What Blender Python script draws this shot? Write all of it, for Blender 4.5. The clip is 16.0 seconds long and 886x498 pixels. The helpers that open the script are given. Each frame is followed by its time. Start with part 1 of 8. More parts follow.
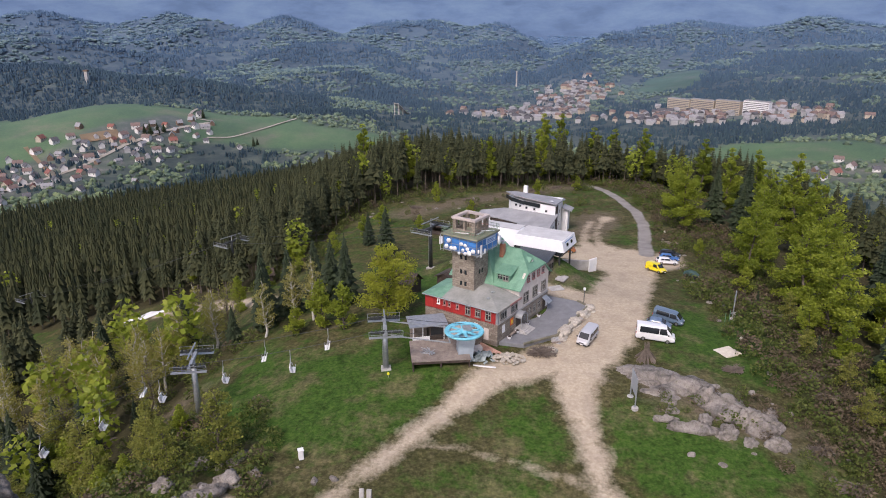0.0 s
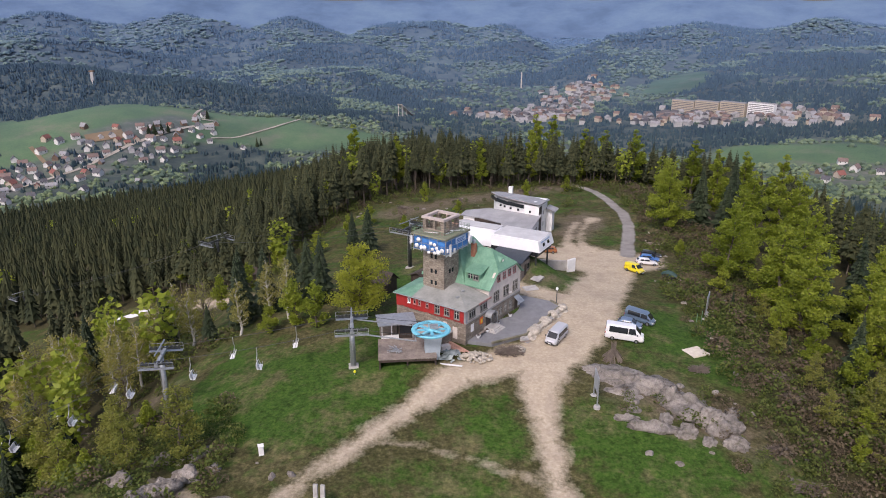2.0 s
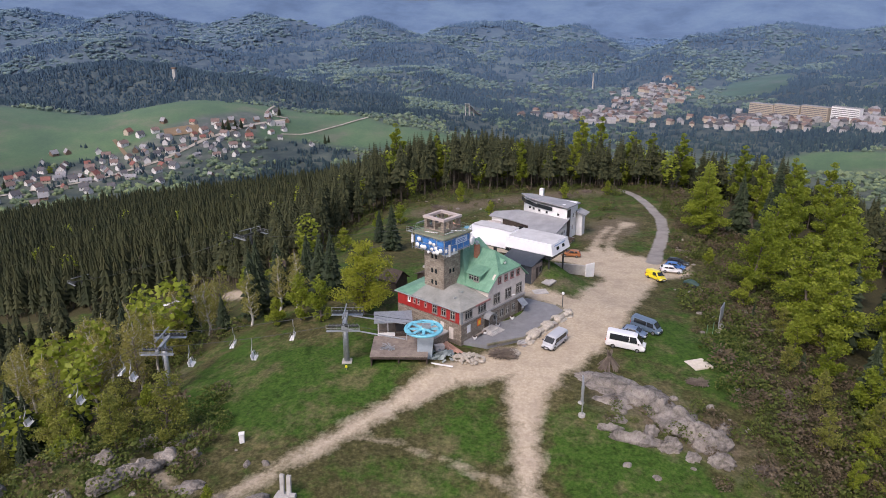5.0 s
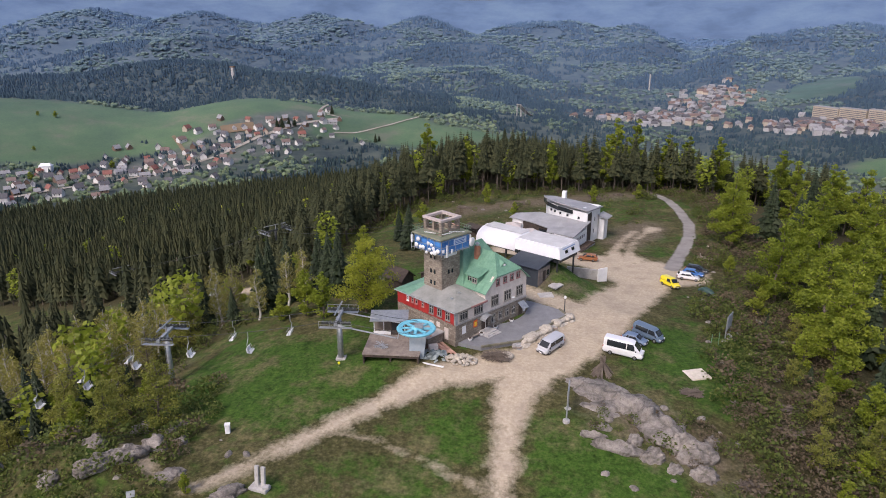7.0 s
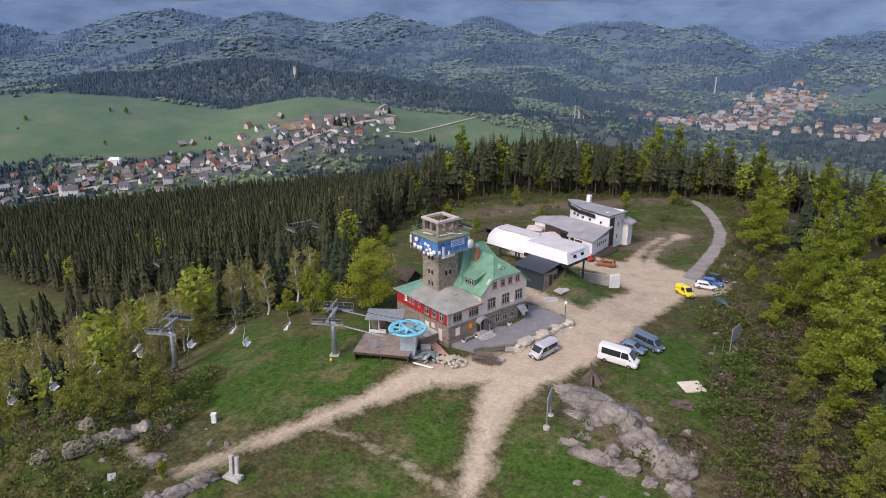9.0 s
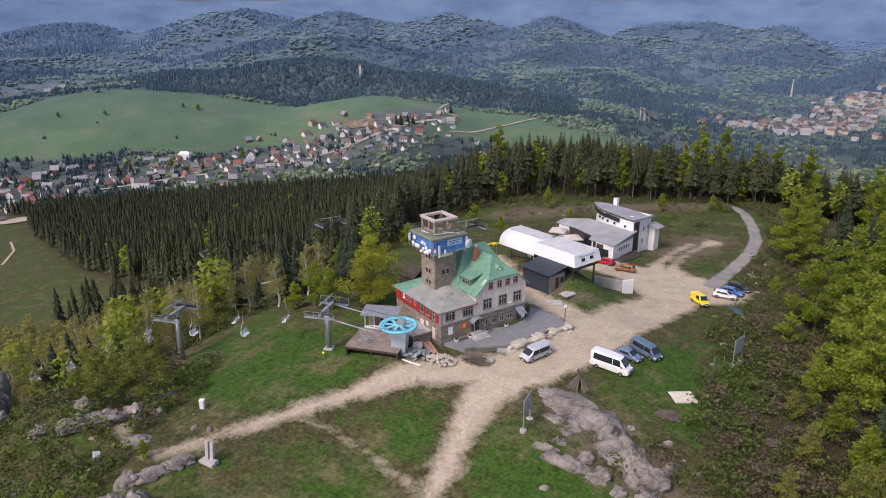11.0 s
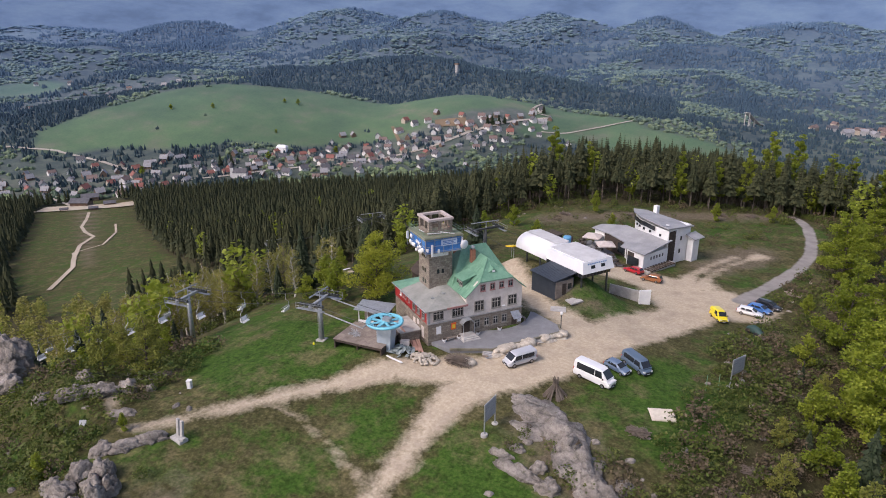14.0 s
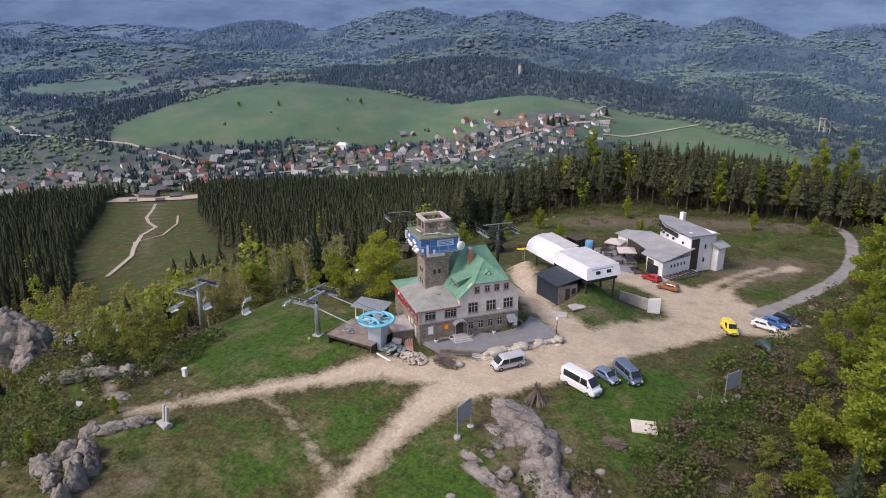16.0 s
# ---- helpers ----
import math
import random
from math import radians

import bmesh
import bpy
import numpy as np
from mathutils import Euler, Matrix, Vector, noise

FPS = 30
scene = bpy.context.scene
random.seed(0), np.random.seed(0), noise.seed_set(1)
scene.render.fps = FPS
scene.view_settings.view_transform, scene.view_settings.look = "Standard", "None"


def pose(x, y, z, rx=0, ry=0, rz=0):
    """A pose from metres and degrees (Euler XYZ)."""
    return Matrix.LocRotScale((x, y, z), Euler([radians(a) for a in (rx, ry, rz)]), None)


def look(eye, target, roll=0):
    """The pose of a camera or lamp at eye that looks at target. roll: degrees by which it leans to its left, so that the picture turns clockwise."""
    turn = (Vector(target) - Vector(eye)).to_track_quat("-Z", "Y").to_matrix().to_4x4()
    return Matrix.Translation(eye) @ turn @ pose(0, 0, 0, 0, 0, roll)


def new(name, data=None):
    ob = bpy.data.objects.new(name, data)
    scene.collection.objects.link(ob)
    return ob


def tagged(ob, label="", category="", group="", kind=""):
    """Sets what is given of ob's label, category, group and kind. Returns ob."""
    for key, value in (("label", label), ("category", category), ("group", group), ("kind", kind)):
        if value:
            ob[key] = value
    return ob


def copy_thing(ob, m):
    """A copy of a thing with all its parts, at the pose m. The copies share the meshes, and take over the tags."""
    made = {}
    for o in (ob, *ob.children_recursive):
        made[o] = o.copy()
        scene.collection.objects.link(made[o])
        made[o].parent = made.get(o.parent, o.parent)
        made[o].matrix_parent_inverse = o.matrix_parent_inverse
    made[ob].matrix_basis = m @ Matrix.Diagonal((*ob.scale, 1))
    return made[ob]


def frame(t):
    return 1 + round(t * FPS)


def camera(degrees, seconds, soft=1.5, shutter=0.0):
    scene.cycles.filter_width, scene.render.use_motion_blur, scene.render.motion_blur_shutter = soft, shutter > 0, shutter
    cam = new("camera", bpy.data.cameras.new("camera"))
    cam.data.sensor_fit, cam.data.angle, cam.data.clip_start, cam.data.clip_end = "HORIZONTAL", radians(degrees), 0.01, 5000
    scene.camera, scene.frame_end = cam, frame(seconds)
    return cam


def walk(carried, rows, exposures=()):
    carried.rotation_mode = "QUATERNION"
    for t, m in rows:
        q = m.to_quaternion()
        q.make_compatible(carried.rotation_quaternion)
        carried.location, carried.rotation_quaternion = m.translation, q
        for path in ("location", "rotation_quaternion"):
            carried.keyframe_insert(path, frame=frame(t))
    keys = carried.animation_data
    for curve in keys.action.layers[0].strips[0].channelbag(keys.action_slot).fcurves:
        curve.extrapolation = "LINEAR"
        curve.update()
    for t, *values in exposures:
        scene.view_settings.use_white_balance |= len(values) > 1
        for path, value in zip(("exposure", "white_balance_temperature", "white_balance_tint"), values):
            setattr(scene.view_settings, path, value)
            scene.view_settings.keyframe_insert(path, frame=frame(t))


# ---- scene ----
cam = camera(65.0, 16.0, 1.0)
EXPOSURE = 0.56
METRES, EYE, TILT, LEAN, TURN = 70.0, 48.0, -19.25, 0.0, 0.0
ROWS = [
    (0.0, 0.0, 0.0, 0.0, 0.0, 0.0, -0.0),
    (0.5, 0.0181, -0.0064, -0.0032, -0.53, 0.09, 0.17),
    (1.0, 0.0373, -0.0086, -0.0039, -0.84, 0.11, 0.25),
    (1.5, 0.0576, -0.0098, -0.0042, -0.28, 0.1, 0.05),
    (2.0, 0.0795, -0.0105, -0.0038, 0.52, 0.09, -0.24),
    (2.5, 0.1019, -0.0106, -0.0031, 1.37, 0.07, -0.54),
    (3.0, 0.1254, -0.0106, -0.0024, 2.27, 0.05, -0.85),
    (3.5, 0.1496, -0.0101, -0.0016, 3.17, 0.03, -1.17),
    (4.0, 0.175, -0.0092, -0.0011, 4.12, 0.01, -1.5),
    (6.5, 0.3157, 0.004, 0.005, 9.35, -0.22, -3.25),
    (7.0, 0.3465, 0.0082, 0.0075, 10.46, -0.28, -3.63),
    (7.5, 0.3781, 0.0131, 0.0101, 11.62, -0.34, -4.01),
    (8.0, 0.4104, 0.019, 0.013, 12.81, -0.41, -4.42),
    (8.5, 0.4435, 0.0255, 0.0161, 14.02, -0.51, -4.83),
    (9.0, 0.4773, 0.0333, 0.0197, 15.27, -0.62, -5.26),
    (11.5, 0.6527, 0.0877, 0.0375, 21.9, -1.38, -7.38),
    (12.0, 0.6872, 0.1009, 0.0426, 23.23, -1.58, -7.81),
    (12.5, 0.7212, 0.1151, 0.0481, 24.57, -1.77, -8.24),
    (13.0, 0.7547, 0.13, 0.0542, 25.9, -1.98, -8.68),
    (13.5, 0.7876, 0.146, 0.0599, 27.23, -2.18, -9.1),
    (14.0, 0.8198, 0.1626, 0.0664, 28.56, -2.4, -9.51),
    (14.5, 0.8515, 0.1799, 0.0729, 29.89, -2.63, -9.93),
    (15.0, 0.8827, 0.198, 0.0796, 31.21, -2.86, -10.33),
    (15.5, 0.9136, 0.2166, 0.0867, 32.54, -3.09, -10.73),
    (16.0, 0.9439, 0.2361, 0.0938, 33.87, -3.34, -11.12),
]
walk(cam, [(t, pose(0, 0, EYE, TILT, LEAN, TURN) @ pose(METRES * x, METRES * y, METRES * z, 90 + pitch, roll, yaw)) for t, x, y, z, yaw, pitch, roll in ROWS],
     [(0.0, EXPOSURE, 6620, 21), (16.0, EXPOSURE, 6620, 21)])

# ---- world and light ----
SUN_ELEVATION, SUN_BEARING = 48.0, 205.0
world = bpy.data.worlds.new("sky")
scene.world = world
world.use_nodes = True
wn, wl = world.node_tree.nodes, world.node_tree.links
sky = wn.new("ShaderNodeTexSky")
sky.sky_type = "NISHITA"
sky.sun_disc = False
sky.sun_elevation, sky.sun_rotation = radians(SUN_ELEVATION), radians(SUN_BEARING)
sky.air_density, sky.dust_density, sky.ozone_density = 1.0, 3.0, 1.0
wn["Background"].inputs["Strength"].default_value = 0.13
wl.new(sky.outputs[0], wn["Background"].inputs["Color"])
sun = new("sun", bpy.data.lights.new("sun", "SUN"))
sun.data.energy, sun.data.angle, sun.data.color = 1.5, radians(14), (1.0, 0.96, 0.9)
_b, _e = radians(SUN_BEARING), radians(SUN_ELEVATION)
sun.matrix_world = look((0, 0, 60), (-math.sin(_b) * math.cos(_e) * 50, -math.cos(_b) * math.cos(_e) * 50, 60 - math.sin(_e) * 50))


# ---- materials ----
def nodes_of(name):
    m = bpy.data.materials.new(name)
    m.use_nodes = True
    t = m.node_tree
    return m, t.nodes, t.links, t.nodes["Principled BSDF"]


def noise_node(n, l, vec, scale, detail=4.0, rough=0.6):
    k = n.new("ShaderNodeTexNoise")
    k.inputs["Scale"].default_value, k.inputs["Detail"].default_value, k.inputs["Roughness"].default_value = scale, detail, rough
    l.new(vec, k.inputs["Vector"])
    return k.outputs["Fac"]


def ramp_node(n, l, fac, stops):
    r = n.new("ShaderNodeValToRGB")
    while len(r.color_ramp.elements) < len(stops):
        r.color_ramp.elements.new(0.5)
    for el, (p, c) in zip(r.color_ramp.elements, stops):
        el.position, el.color = p, (*c, 1)
    l.new(fac, r.inputs[0])
    return r.outputs[0]


def mix_node(n, l, fac, a, b, kind="MIX"):
    k = n.new("ShaderNodeMix")
    k.data_type, k.blend_type = "RGBA", kind
    for sock, v in ((k.inputs[0], fac), (k.inputs[6], a), (k.inputs[7], b)):
        if isinstance(v, (int, float)):
            sock.default_value = v
        elif isinstance(v, tuple):
            sock.default_value = (*v, 1)
        else:
            l.new(v, sock)
    return k.outputs[2]


def math_node(n, l, op, a, b=0.0, clamp=False):
    k = n.new("ShaderNodeMath")
    k.operation, k.use_clamp = op, clamp
    for sock, v in ((k.inputs[0], a), (k.inputs[1], b)):
        if isinstance(v, (int, float)):
            sock.default_value = v
        else:
            l.new(v, sock)
    return k.outputs[0]


def bump_node(n, l, bsdf, height, strength, dist=0.05):
    k = n.new("ShaderNodeBump")
    k.inputs["Strength"].default_value, k.inputs["Distance"].default_value = strength, dist
    l.new(height, k.inputs["Height"])
    l.new(k.outputs[0], bsdf.inputs["Normal"])


def obj_vec(n):
    return n.new("ShaderNodeTexCoord").outputs["Object"]


def surface(name, a, b, scale=1.5, rough=0.8, metal=0.0, bump=0.3, fine=14.0, dist=0.03, dark=None):
    """Two colours broken up by coarse and fine noise, with a fine relief."""
    m, n, l, p = nodes_of(name)
    v = obj_vec(n)
    big, small = noise_node(n, l, v, scale), noise_node(n, l, v, fine, 3)
    f = math_node(n, l, "ADD", math_node(n, l, "MULTIPLY", big, 0.7), math_node(n, l, "MULTIPLY", small, 0.3))
    c = ramp_node(n, l, f, [(0.35, a), (0.65, b)] + ([(0.8, dark)] if dark else []))
    l.new(c, p.inputs["Base Color"])
    p.inputs["Roughness"].default_value, p.inputs["Metallic"].default_value = rough, metal
    if bump:
        bump_node(n, l, p, small, bump, dist)
    return m


def blocks(name, a, b, joint, w, h, gap=0.03, rough=0.9):
    """Coursed stone: uneven blocks in courses, joints recessed, on upright faces along x or y."""
    m, n, l, p = nodes_of(name)
    v = obj_vec(n)
    sep = n.new("ShaderNodeSeparateXYZ")
    l.new(v, sep.inputs[0])
    along = math_node(n, l, "ADD", sep.outputs[0], sep.outputs[1])
    com = n.new("ShaderNodeCombineXYZ")
    l.new(along, com.inputs[0])
    l.new(sep.outputs[2], com.inputs[1])
    wob = n.new("ShaderNodeVectorMath")
    wob.operation = "MULTIPLY_ADD"
    nz = n.new("ShaderNodeTexNoise")
    nz.inputs["Scale"].default_value = 1.7
    l.new(v, nz.inputs["Vector"])
    l.new(nz.outputs["Color"], wob.inputs[0])
    wob.inputs[1].default_value = (0.18, 0.12, 0)
    l.new(com.outputs[0], wob.inputs[2])
    br = n.new("ShaderNodeTexBrick")
    for k, val in (("Scale", 1.0), ("Mortar Size", gap), ("Mortar Smooth", 0.3), ("Bias", 0.0), ("Brick Width", w), ("Row Height", h)):
        br.inputs[k].default_value = val
    br.inputs["Color1"].default_value, br.inputs["Color2"].default_value, br.inputs["Mortar"].default_value = (*a, 1), (*b, 1), (*joint, 1)
    l.new(wob.outputs[0], br.inputs["Vector"])
    fine = noise_node(n, l, v, 5.0, 5)
    c = mix_node(n, l, 0.75, br.outputs["Color"], ramp_node(n, l, fine, [(0.3, (0.35, 0.33, 0.3)), (0.7, (1.0, 0.97, 0.92))]), "MULTIPLY")
    l.new(c, p.inputs["Base Color"])
    p.inputs["Roughness"].default_value = rough
    bump_node(n, l, p, math_node(n, l, "SUBTRACT", math_node(n, l, "MULTIPLY", fine, 0.5), br.outputs["Fac"]), 0.8, 0.06)
    return m


def leafy(name, a, b, c, rough=0.55, sheer=0.35):
    """Leaves: the tint wanders from clump to clump and from tree to tree."""
    m, n, l, p = nodes_of(name)
    geo, inf = n.new("ShaderNodeNewGeometry"), n.new("ShaderNodeObjectInfo")
    f = math_node(n, l, "ADD", math_node(n, l, "MULTIPLY", geo.outputs["Random Per Island"], 0.55), math_node(n, l, "MULTIPLY", inf.outputs["Random"], 0.45))
    col = ramp_node(n, l, f, [(0.1, a), (0.5, b), (0.9, c)])
    l.new(col, p.inputs["Base Color"])
    p.inputs["Roughness"].default_value = rough
    p.inputs["Specular IOR Level"].default_value = 0.25
    if sheer:
        tr, mx = n.new("ShaderNodeBsdfTranslucent"), n.new("ShaderNodeMixShader")
        l.new(col, tr.inputs["Color"])
        mx.inputs[0].default_value = sheer
        l.new(p.outputs[0], mx.inputs[1])
        l.new(tr.outputs[0], mx.inputs[2])
        l.new(mx.outputs[0], n["Material Output"].inputs[0])
    return m


def granite(name):
    """Bare granite, dark and pale by patches, with cracks, and moss where it lies flat and low."""
    m, n, l, p = nodes_of(name)
    geo = n.new("ShaderNodeNewGeometry")
    v = geo.outputs["Position"]
    big, mid, fine = noise_node(n, l, v, 0.45, 5, 0.65), noise_node(n, l, v, 1.6, 6, 0.7), noise_node(n, l, v, 7.0, 4, 0.7)
    vor = n.new("ShaderNodeTexVoronoi")
    vor.feature = "DISTANCE_TO_EDGE"
    vor.inputs["Scale"].default_value = 0.3
    wob = n.new("ShaderNodeVectorMath")
    wob.operation = "MULTIPLY_ADD"
    nz = n.new("ShaderNodeTexNoise")
    nz.inputs["Scale"].default_value = 0.8
    l.new(v, nz.inputs["Vector"])
    l.new(nz.outputs["Color"], wob.inputs[0])
    wob.inputs[1].default_value = (1.4, 1.4, 1.4)
    l.new(v, wob.inputs[2])
    l.new(wob.outputs[0], vor.inputs["Vector"])
    crack = math_node(n, l, "MULTIPLY", vor.outputs["Distance"], 14.0, True)
    f = math_node(n, l, "ADD", math_node(n, l, "MULTIPLY", big, 0.45), math_node(n, l, "ADD", math_node(n, l, "MULTIPLY", mid, 0.35), math_node(n, l, "MULTIPLY", fine, 0.2)))
    c = ramp_node(n, l, f, [(0.38, (0.08, 0.072, 0.063)), (0.48, (0.21, 0.188, 0.165)), (0.6, (0.36, 0.328, 0.295))])
    c = mix_node(n, l, math_node(n, l, "ADD", math_node(n, l, "MULTIPLY", crack, 0.45), 0.55), (0.05, 0.045, 0.038), c)
    moss = ramp_node(n, l, mid, [(0.56, (0, 0, 0)), (0.68, (0.7, 0.7, 0.7))])
    c = mix_node(n, l, moss, c, (0.06, 0.065, 0.025))
    l.new(c, p.inputs["Base Color"])
    p.inputs["Roughness"].default_value = 0.95
    h = math_node(n, l, "ADD", math_node(n, l, "MULTIPLY", mid, 0.8), math_node(n, l, "ADD", math_node(n, l, "MULTIPLY", crack, 0.3), math_node(n, l, "MULTIPLY", fine, 0.25)))
    bump_node(n, l, p, h, 1.0, 0.35)
    return m


def plain(name, col, rough=0.5, metal=0.0, vary=0.15, scale=3.0):
    d = tuple(c * (1 - vary) for c in col)
    return surface(name, d, col, scale, rough, metal, 0.08, 25.0, 0.01)


M_STONE = blocks("granite_blocks", (0.24, 0.2, 0.165), (0.4, 0.35, 0.29), (0.2, 0.18, 0.155), 0.75, 0.36, 0.025)
M_RENDER = surface("weathered_plaster", (0.52, 0.46, 0.41), (0.72, 0.66, 0.6), 0.9, 0.92, 0, 0.3, 6.0, 0.02, (0.45, 0.41, 0.37))
M_GREENROOF = surface("green_sheet_roof", (0.1, 0.24, 0.16), (0.19, 0.36, 0.25), 0.8, 0.5, 0.1, 0.15, 5.0, 0.02, (0.24, 0.36, 0.27))
M_FELT = surface("grey_felt_roof", (0.2, 0.21, 0.19), (0.31, 0.31, 0.285), 0.5, 0.85, 0, 0.3, 3.0, 0.02)
M_RED = surface("red_boards", (0.3, 0.018, 0.018), (0.42, 0.035, 0.03), 1.2, 0.6, 0, 0.2, 8.0)
M_BLUE = surface("blue_banner", (0.03, 0.14, 0.4), (0.06, 0.24, 0.58), 0.9, 0.55, 0, 0.1, 3.0)
M_WHITE = surface("white_paint", (0.68, 0.68, 0.68), (0.82, 0.82, 0.81), 0.6, 0.5, 0, 0.05, 6.0)
M_SHEET = surface("white_sheet", (0.7, 0.71, 0.73), (0.83, 0.84, 0.85), 0.35, 0.35, 0.0, 0.04, 5.0)
M_ANTHRACITE = surface("anthracite_sheet", (0.035, 0.045, 0.06), (0.055, 0.068, 0.085), 0.7, 0.5, 0.1, 0.1, 8.0)
M_DARKWOOD = surface("dark_wood", (0.03, 0.022, 0.018), (0.075, 0.055, 0.042), 1.5, 0.85, 0, 0.4, 9.0)
M_WOOD = surface("weathered_wood", (0.16, 0.13, 0.11), (0.3, 0.25, 0.21), 1.2, 0.9, 0, 0.4, 10.0)
M_PINK = surface("new_timber", (0.45, 0.25, 0.19), (0.58, 0.36, 0.28), 1.2, 0.85, 0, 0.3, 8.0)
M_GREYROOF = surface("grey_shingle_roof", (0.22, 0.225, 0.235), (0.33, 0.335, 0.345), 0.35, 0.75, 0, 0.3, 4.0)
M_GLASS = plain("window_glass", (0.025, 0.03, 0.035), 0.12, 0, 0.3, 1.0)
M_STEEL = surface("galvanised_steel", (0.3, 0.32, 0.33), (0.46, 0.48, 0.5), 2.0, 0.5, 0.6, 0.1)
M_DARKSTEEL = surface("dark_steel", (0.03, 0.035, 0.035), (0.07, 0.075, 0.075), 2.0, 0.55, 0.4, 0.1)
M_TURQUOISE = surface("turquoise_paint", (0.1, 0.42, 0.55), (0.2, 0.56, 0.68), 1.5, 0.45, 0, 0.1)
M_CONCRETE = surface("concrete", (0.3, 0.29, 0.275), (0.46, 0.45, 0.43), 0.9, 0.95, 0, 0.3, 8.0)
M_TERRACE = surface("grey_paving", (0.15, 0.155, 0.165), (0.215, 0.22, 0.23), 0.7, 0.9, 0, 0.3, 7.0)
M_ROCK = granite("granite_rock")
M_RUBBLE = surface("rubble_stone", (0.3, 0.27, 0.22), (0.55, 0.5, 0.42), 1.2, 0.95, 0, 0.6, 5.0, 0.1)
M_BARK = surface("bark", (0.06, 0.05, 0.04), (0.15, 0.125, 0.1), 1.5, 0.95, 0, 0.6, 9.0)
M_BIRCHBARK = surface("birch_bark", (0.3, 0.28, 0.25), (0.62, 0.6, 0.56), 1.1, 0.85, 0, 0.3, 5.0)
M_SPRUCE = leafy("spruce_needles", (0.012, 0.022, 0.01), (0.022, 0.036, 0.015), (0.036, 0.05, 0.022), 0.7, 0.1)
M_SPRUCE_FOREST = leafy("spruce_forest_needles", (0.013, 0.02, 0.01), (0.024, 0.032, 0.014), (0.047, 0.052, 0.022), 0.85, 0.0)
M_BEECH = leafy("fresh_beech_leaves", (0.15, 0.2, 0.02), (0.225, 0.28, 0.03), (0.32, 0.36, 0.05), 0.5, 0.45)
M_OLIVE = leafy("budding_leaves", (0.28, 0.31, 0.035), (0.35, 0.37, 0.045), (0.42, 0.42, 0.07), 0.6, 0.5)
M_BUD = leafy("opening_buds", (0.17, 0.19, 0.04), (0.235, 0.25, 0.052), (0.31, 0.305, 0.085), 0.7, 0.45)
M_BIRCH = leafy("birch_leaves", (0.22, 0.215, 0.06), (0.3, 0.28, 0.075), (0.37, 0.33, 0.11), 0.6, 0.4)
M_SHRUB = leafy("shrub_leaves", (0.045, 0.07, 0.014), (0.08, 0.11, 0.022), (0.14, 0.155, 0.04), 0.6, 0.3)


def hill_trees(name, dark, mid, light, haze_tone):
    """Crowns that vary from tree to tree and stand by stand; blue haze is painted over those of the farther ranges."""
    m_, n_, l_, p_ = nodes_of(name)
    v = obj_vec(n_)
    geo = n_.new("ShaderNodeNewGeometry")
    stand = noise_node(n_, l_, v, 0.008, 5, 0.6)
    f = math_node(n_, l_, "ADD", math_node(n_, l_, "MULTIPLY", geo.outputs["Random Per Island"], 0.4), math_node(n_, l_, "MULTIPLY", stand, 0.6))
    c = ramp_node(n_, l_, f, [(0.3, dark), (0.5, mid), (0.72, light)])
    l_.new(mix_node(n_, l_, haze_blend(n_, l_, v), c, haze_tone), p_.inputs["Base Color"])
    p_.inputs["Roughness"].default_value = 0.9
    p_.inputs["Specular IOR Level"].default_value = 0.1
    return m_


def haze_blend(n_, l_, v):
    """How much haze goes into the colour, from 0 on the near hill to 1 on the farthest range."""
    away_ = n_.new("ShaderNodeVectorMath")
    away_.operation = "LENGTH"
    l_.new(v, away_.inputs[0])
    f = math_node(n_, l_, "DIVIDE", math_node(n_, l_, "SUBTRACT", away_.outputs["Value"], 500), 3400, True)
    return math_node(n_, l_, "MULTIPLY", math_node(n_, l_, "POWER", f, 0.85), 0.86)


# blue of the distance haze, mixed into the crowns' base colour
HAZE_TONE = (0.12, 0.205, 0.345)
M_FARSPRUCE = hill_trees("far_spruce_crowns", (0.009, 0.018, 0.012), (0.018, 0.032, 0.02), (0.034, 0.052, 0.028), HAZE_TONE)
M_FARBEECH = hill_trees("far_beech_crowns", (0.055, 0.08, 0.036), (0.1, 0.135, 0.05), (0.175, 0.215, 0.075), HAZE_TONE)
M_DRY = leafy("dry_brush", (0.055, 0.042, 0.027), (0.095, 0.073, 0.046), (0.15, 0.12, 0.078), 0.8, 0.15)
M_TWIG = surface("dry_twigs", (0.1, 0.08, 0.065), (0.2, 0.165, 0.135), 1.0, 0.95, 0, 0.3)

